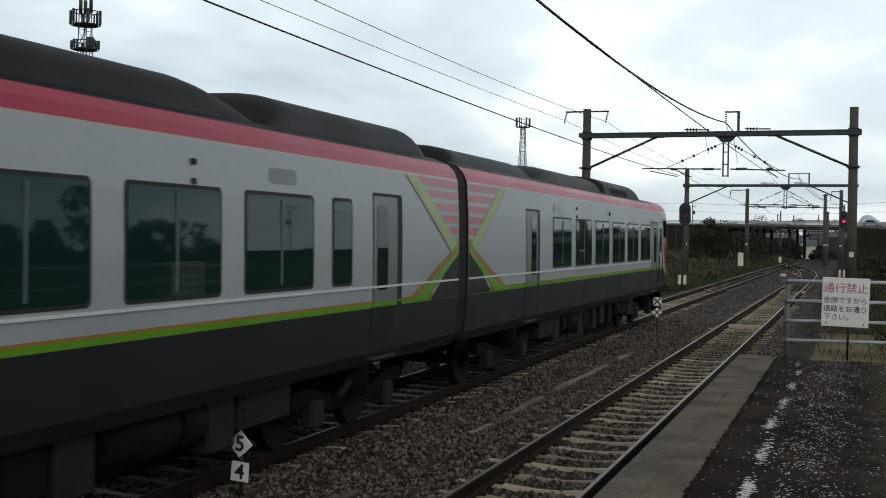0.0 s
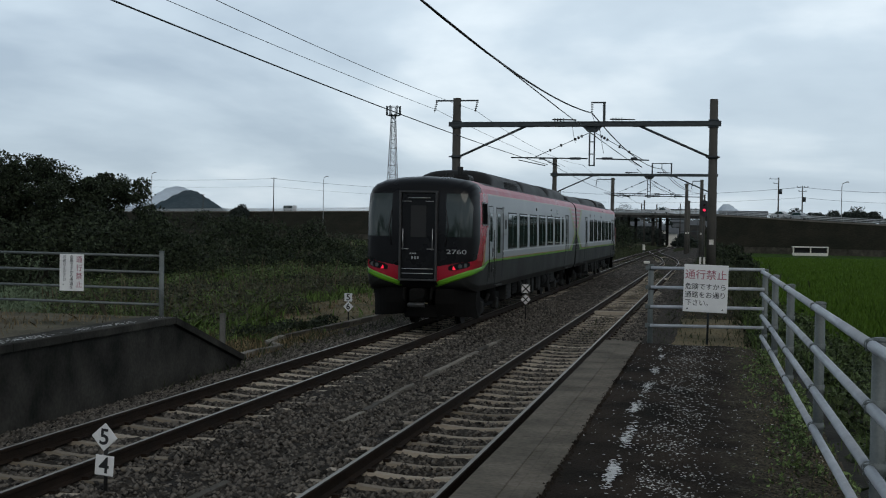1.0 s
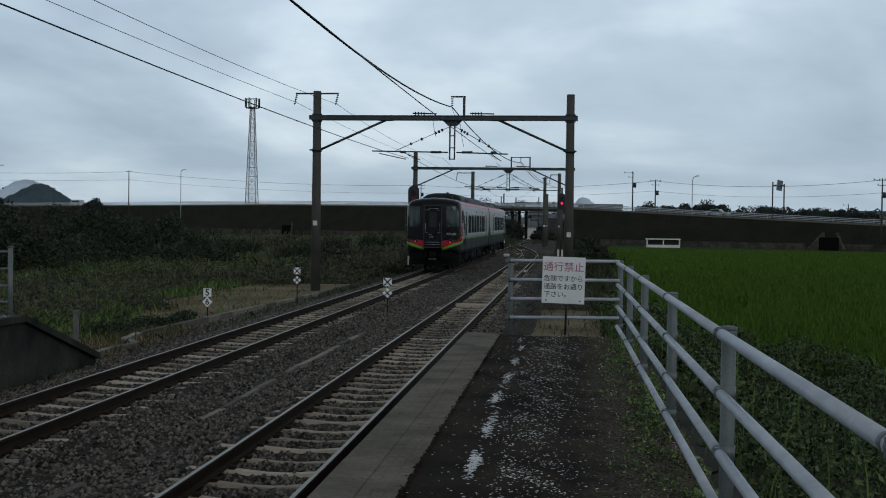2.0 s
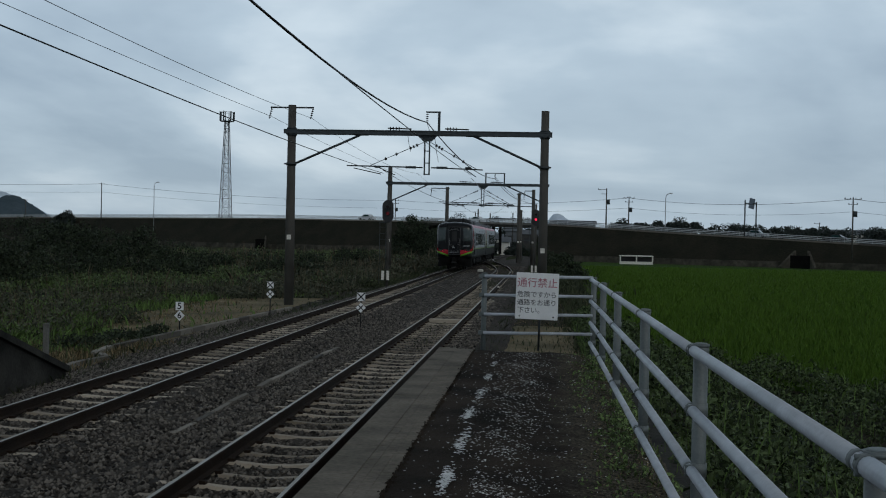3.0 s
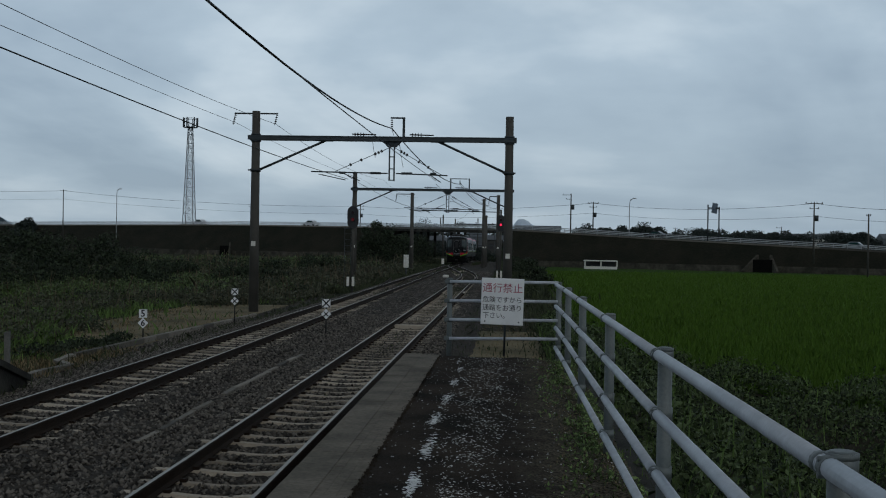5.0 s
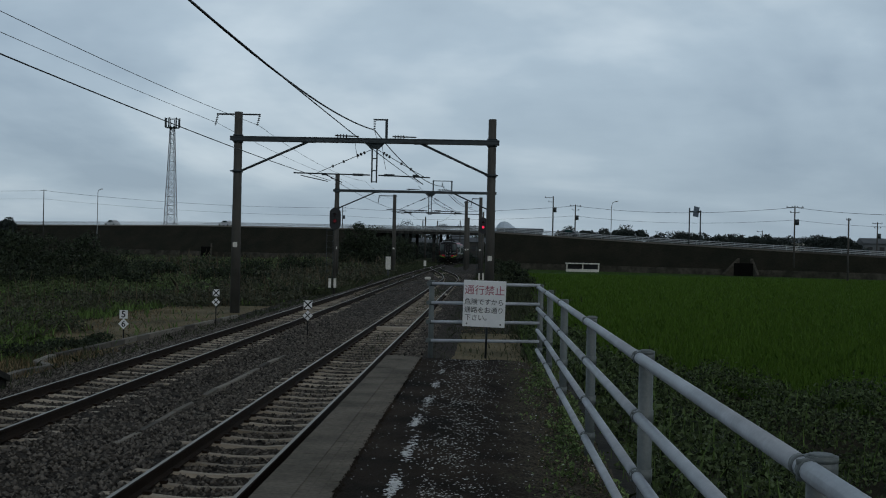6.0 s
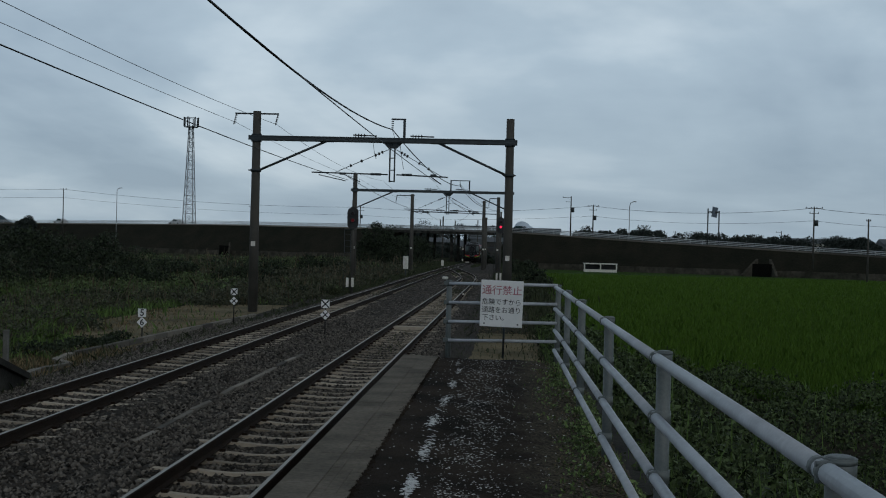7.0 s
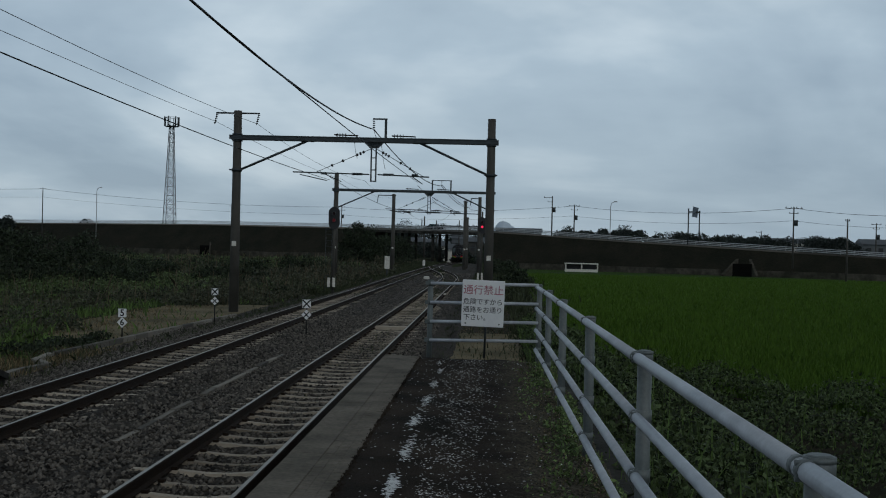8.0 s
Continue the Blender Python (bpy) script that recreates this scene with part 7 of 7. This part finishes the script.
    part("roof_box", bm, M["car_roof"], c)
    for x, y, h, r in ((0.45, -17.95, 0.32, 0.075), (0.25, -18.30, 0.14, 0.085)):
        bm = bmesh.new()
        tube(bm, [(x, y, 3.6), (x, y, 3.68 + h * 0.8), (x, y, 3.68 + h)], r, 10)
        tube(bm, [(x, y, 3.6), (x, y, 3.76)], r * 1.3, 10)
        part("exhaust_stack", bm, M["seal"], c)
    for y in (-6.5, -5.2, -3.4, -2.1):
        bm = bmesh.new()
        for s in (-1, 1):
            tube(bm, [(s * 0.85, y, 3.50), (s * 0.85, y, 3.66), (s * 0.85, y + 0.3, 3.66), (s * 0.85, y + 0.3, 3.50)], 0.014, 6)
        part("roof_handrail", bm, M["seal"], c)
    # bellows half
    bm = bmesh.new()
    for k in range(3):
        rows = [[(x * f, y, 1.0 + (z - 1.0) * f + 0.03) for x, z in ring] for y, f in ((-0.24 + 0.08 * k, 0.985), (-0.20 + 0.08 * k, 0.955), (-0.16 + 0.08 * k, 0.985))]
        loft(bm, rows, True, smooth=True)
    part("bellows", bm, M["seal"], c, "black rubber gangway bellows")
    return c


M["car_dark"] = mat("dark_grey_train_paint", (0.019, 0.019, 0.018), 0.5, 0.15, 1.0, 20.0, 0.05, spec=0.2)
M["silver"] = mat("silver_train_paint", (0.375, 0.40, 0.42), 0.38, 0.06, 0.8, 12.0, 0.03, metal=0.15)
M["door_silver"] = mat("brushed_door", (0.19, 0.20, 0.20), 0.4, 0.1, 1.5, 20.0, 0.03, metal=0.3)
M["cream"] = mat("shaded_cream_line", (0.42, 0.38, 0.33), 0.45, 0.08, 1.0, 15.0, 0.0)
M["pink"] = mat("crimson_train_paint", (0.42, 0.045, 0.085), 0.34, 0.08, 1.0, 15.0, 0.02, spec=0.25)
M["pink_pale"] = mat("pale_pink_paint", (0.48, 0.15, 0.18), 0.35, 0.1, 1.0, 15.0, 0.0)
M["cab_red"] = mat("red_cab_paint", (0.37, 0.015, 0.032), 0.25, 0.08, 1.0, 15.0, 0.02, spec=0.6)
M["lime"] = mat("lime_green_paint", (0.125, 0.345, 0.02), 0.35, 0.08, 1.0, 15.0, 0.0)
M["lime_pale"] = mat("pale_lime_paint", (0.34, 0.46, 0.20), 0.4, 0.1, 1.0, 15.0, 0.0)
M["orange"] = mat("amber_paint", (0.30, 0.17, 0.03), 0.4, 0.1, 1.0, 15.0, 0.0)
M["orange_pale"] = mat("pale_amber_paint", (0.42, 0.36, 0.22), 0.4, 0.1, 1.0, 15.0, 0.0)
M["car_roof"] = mat("dusty_dark_roof", (0.013, 0.012, 0.011), 0.55, 0.3, 1.2, 18.0, 0.1, spec=0.25)
M["mask"] = mat("gloss_black_mask", (0.007, 0.007, 0.008), 0.3, 0.1, 1.0, 15.0, 0.0, spec=0.22)
M["seal"] = mat("black_rubber", (0.012, 0.012, 0.012), 0.7, 0.1, 3.0, 30.0, 0.0)
M["frame_grey"] = mat("grey_metal_frame", (0.045, 0.045, 0.045), 0.5, 0.2, 3.0, 30.0, 0.05, metal=0.2)
M["chrome"] = mat("bright_metal", (0.45, 0.45, 0.45), 0.35, 0.1, 3.0, 30.0, 0.0, metal=0.6)
M["bright"] = mat("bright_strip", (0.66, 0.67, 0.68), 0.6, 0.05, 3.0, 30.0, 0.0)
# underfloor colours hold the shade below the body as well as grime
M["under"] = mat("grimy_shaded_underframe", (0.008, 0.0075, 0.007), 0.9, 0.4, 3.0, 30.0, 0.2, spec=0.12)
M["under_grey"] = mat("dusty_shaded_box", (0.022, 0.022, 0.021), 0.8, 0.3, 3.0, 30.0, 0.15, spec=0.15)
M["wheel"] = mat("dark_steel_wheel", (0.016, 0.014, 0.012), 0.7, 0.3, 3.0, 30.0, 0.1, spec=0.15)
M["hatch"] = mat("dull_grey_hatch", (0.30, 0.32, 0.33), 0.5, 0.1, 3.0, 30.0, 0.0)
M["display"] = mat("unlit_display", (0.16, 0.17, 0.17), 0.3, 0.15, 3.0, 30.0, 0.0)
M["blind"] = mat("grey_window_post", (0.09, 0.13, 0.13), 0.6, 0.1, 3.0, 30.0, 0.0)
M["tail_lamp"] = mat("red_tail_lamp", (0.5, 0.01, 0.02), 0.3, 0.05, 3.0, 30.0, 0.0, glow=(1.0, 0.03, 0.08, 0.55))
M["lamp_glass"] = mat("unlit_headlamp", (0.08, 0.08, 0.08), 0.15, 0.1, 9.0, 60.0, 0.2)
M["window"] = glass_mat("tinted_train_window", (0.009, 0.027, 0.025), spec=0.26, gloss=(0.45, 0.85, 0.82))
M["cab_shade"] = mat("cab_interior_shade", (0.010, 0.011, 0.011), 1.0, 0.3, 2.0, 12.0, 0.0, spec=0.0)
M["screen"] = glass_mat("dark_windscreen", (0.020, 0.030, 0.027), 0.08, spec=0.5)

WIN = [(-16.12 + 1.92 * k, -14.69 + 1.92 * k) for k in range(6)]
rear = make_car("railcar", "silver diesel railcar with a black and red rear cab", WIN, [(-4.56, -4.08)], (-3.42, -2.66), "2760", (0.50, 0.53))
WIN2 = [(-6.93 - 1.955 * k, -5.43 - 1.955 * k) for k in range(6)]
lead = make_car("railcar", "silver diesel railcar leading the short train", WIN2, [], (-4.25, -3.50), "2710", (0.44, 0.40))


def motions():
    """Both cars run straight down the main line at about 31 metres a second."""
    y0, v = 16.35, 31.0
    times = [0.0, 0.1, 0.2, 0.3, 0.4] + [0.5 * k for k in range(1, 17)]
    gain = lambda t: 2.2 * max(0.0, t - 4.5)
    along = [y0 + v * t - (0.05, 0.12, 0.02)[i] if i < 3 else y0 + v * t + gain(t) for i, t in enumerate(times)]
    walk(rear, [(t, pose(FAR_TRACK, y, sink(y - 10))) for t, y in zip(times, along)])
    walk(lead, [(t, pose(FAR_TRACK, y, sink(y + 10), 0, 0, 180)) for t, y in zip(times, along)])
    for car, az, t0, rate, off in TRAFFIC:
        walk(car, [(0.5 * k, road_pose(max(-24, min(30, az + rate * (0.5 * k - t0))), off)) for k in range(17)])


# ---- vehicles on the raised road ----
def make_vehicle(name, label, paint, length, height, van=False):
    c = thing(name, label, "car", (0, 0, 0))
    L2 = length / 2
    if van:
        side = [(-L2, 0.35), (-L2, 1.1), (-L2 + 0.35, height - 0.1), (-L2 + 0.6, height), (L2 - 0.1, height), (L2, height - 0.2), (L2, 0.35)]
    else:
        side = [(-L2, 0.35), (-L2, 0.75), (-L2 + 1.1, 0.92), (-L2 + 1.8, height), (L2 - 1.3, height), (L2 - 0.5, 0.95), (L2, 0.9), (L2, 0.35)]
    bm = bmesh.new()
    loft(bm, [[(x, y, z) for x, z in side] for y in (-0.82, -0.80, 0.80, 0.82)], True, caps=True)
    part("body", bm, paint, c)
    bm = bmesh.new()
    if van:
        for x0, x1 in ((-L2 + 0.55, -L2 + 1.3), (-L2 + 1.4, 0.2), (0.3, L2 - 0.3)):
            box(bm, x0, x1, -0.835, 0.835, 1.15, height - 0.22)
    else:
        for s in (-1, 1):
            loft(bm, [[(-L2 + 1.45, s * d, 0.95), (-L2 + 1.9, s * d, height - 0.1), (L2 - 1.4, s * d, height - 0.1), (L2 - 0.75, s * d, 0.95)] for d in (0.80, 0.835)], True, caps=True)
    part("side_glazing", bm, M["window"], c, "dark side windows")
    for x in (-L2 + 0.8, L2 - 0.8):
        for s in (-1, 1):
            bm = bmesh.new()
            tube(bm, [(x, s * 0.66, 0.31), (x, s * 0.84, 0.31)], 0.31, 14)
            part("wheel", bm, M["seal"], c)
    return c


M["car_white"] = mat("white_car_paint", (0.60, 0.61, 0.62), 0.3, 0.05, 1.0, 9.0, 0.0)
M["car_black"] = mat("black_car_paint", (0.02, 0.02, 0.022), 0.25, 0.05, 1.0, 9.0, 0.0)
M["car_silver"] = mat("silver_car_paint", (0.32, 0.34, 0.36), 0.3, 0.05, 1.0, 9.0, 0.0, metal=0.4)
TRAFFIC = [
    (make_vehicle("white_van", "white van driving along the raised road", M["car_white"], 4.4, 1.9, True), 20.41, 0.9, 3.1, 2.0),
    (make_vehicle("white_car", "white hatchback driving along the raised road", M["car_white"], 4.3, 1.5), -1.25, 1.5, 3.2, 2.0),
    (make_vehicle("silver_car", "silver car driving down the raised road", M["car_silver"], 4.5, 1.5), -8.7, 2.5, -3.05, -2.0),
    (make_vehicle("black_car", "black car driving up the raised road", M["car_black"], 4.5, 1.5), -8.52, 4.5, 3.3, 2.0),
    (make_vehicle("white_car", "white car crossing the raised road", M["car_white"], 4.4, 1.55), 13.68, 4.5, 3.17, 2.0)]


def road_pose(az, off):
    t = math.tan(radians(az))
    x = -t * 258.0 / (1 - 0.542 * t)
    p = road_pt(x, off, ROAD_Z(x))
    return pose(p.x, p.y, p.z, 0, 0, math.degrees(math.atan2(ALONG.y, ALONG.x)) + (180 if off < 0 else 0))


motions()
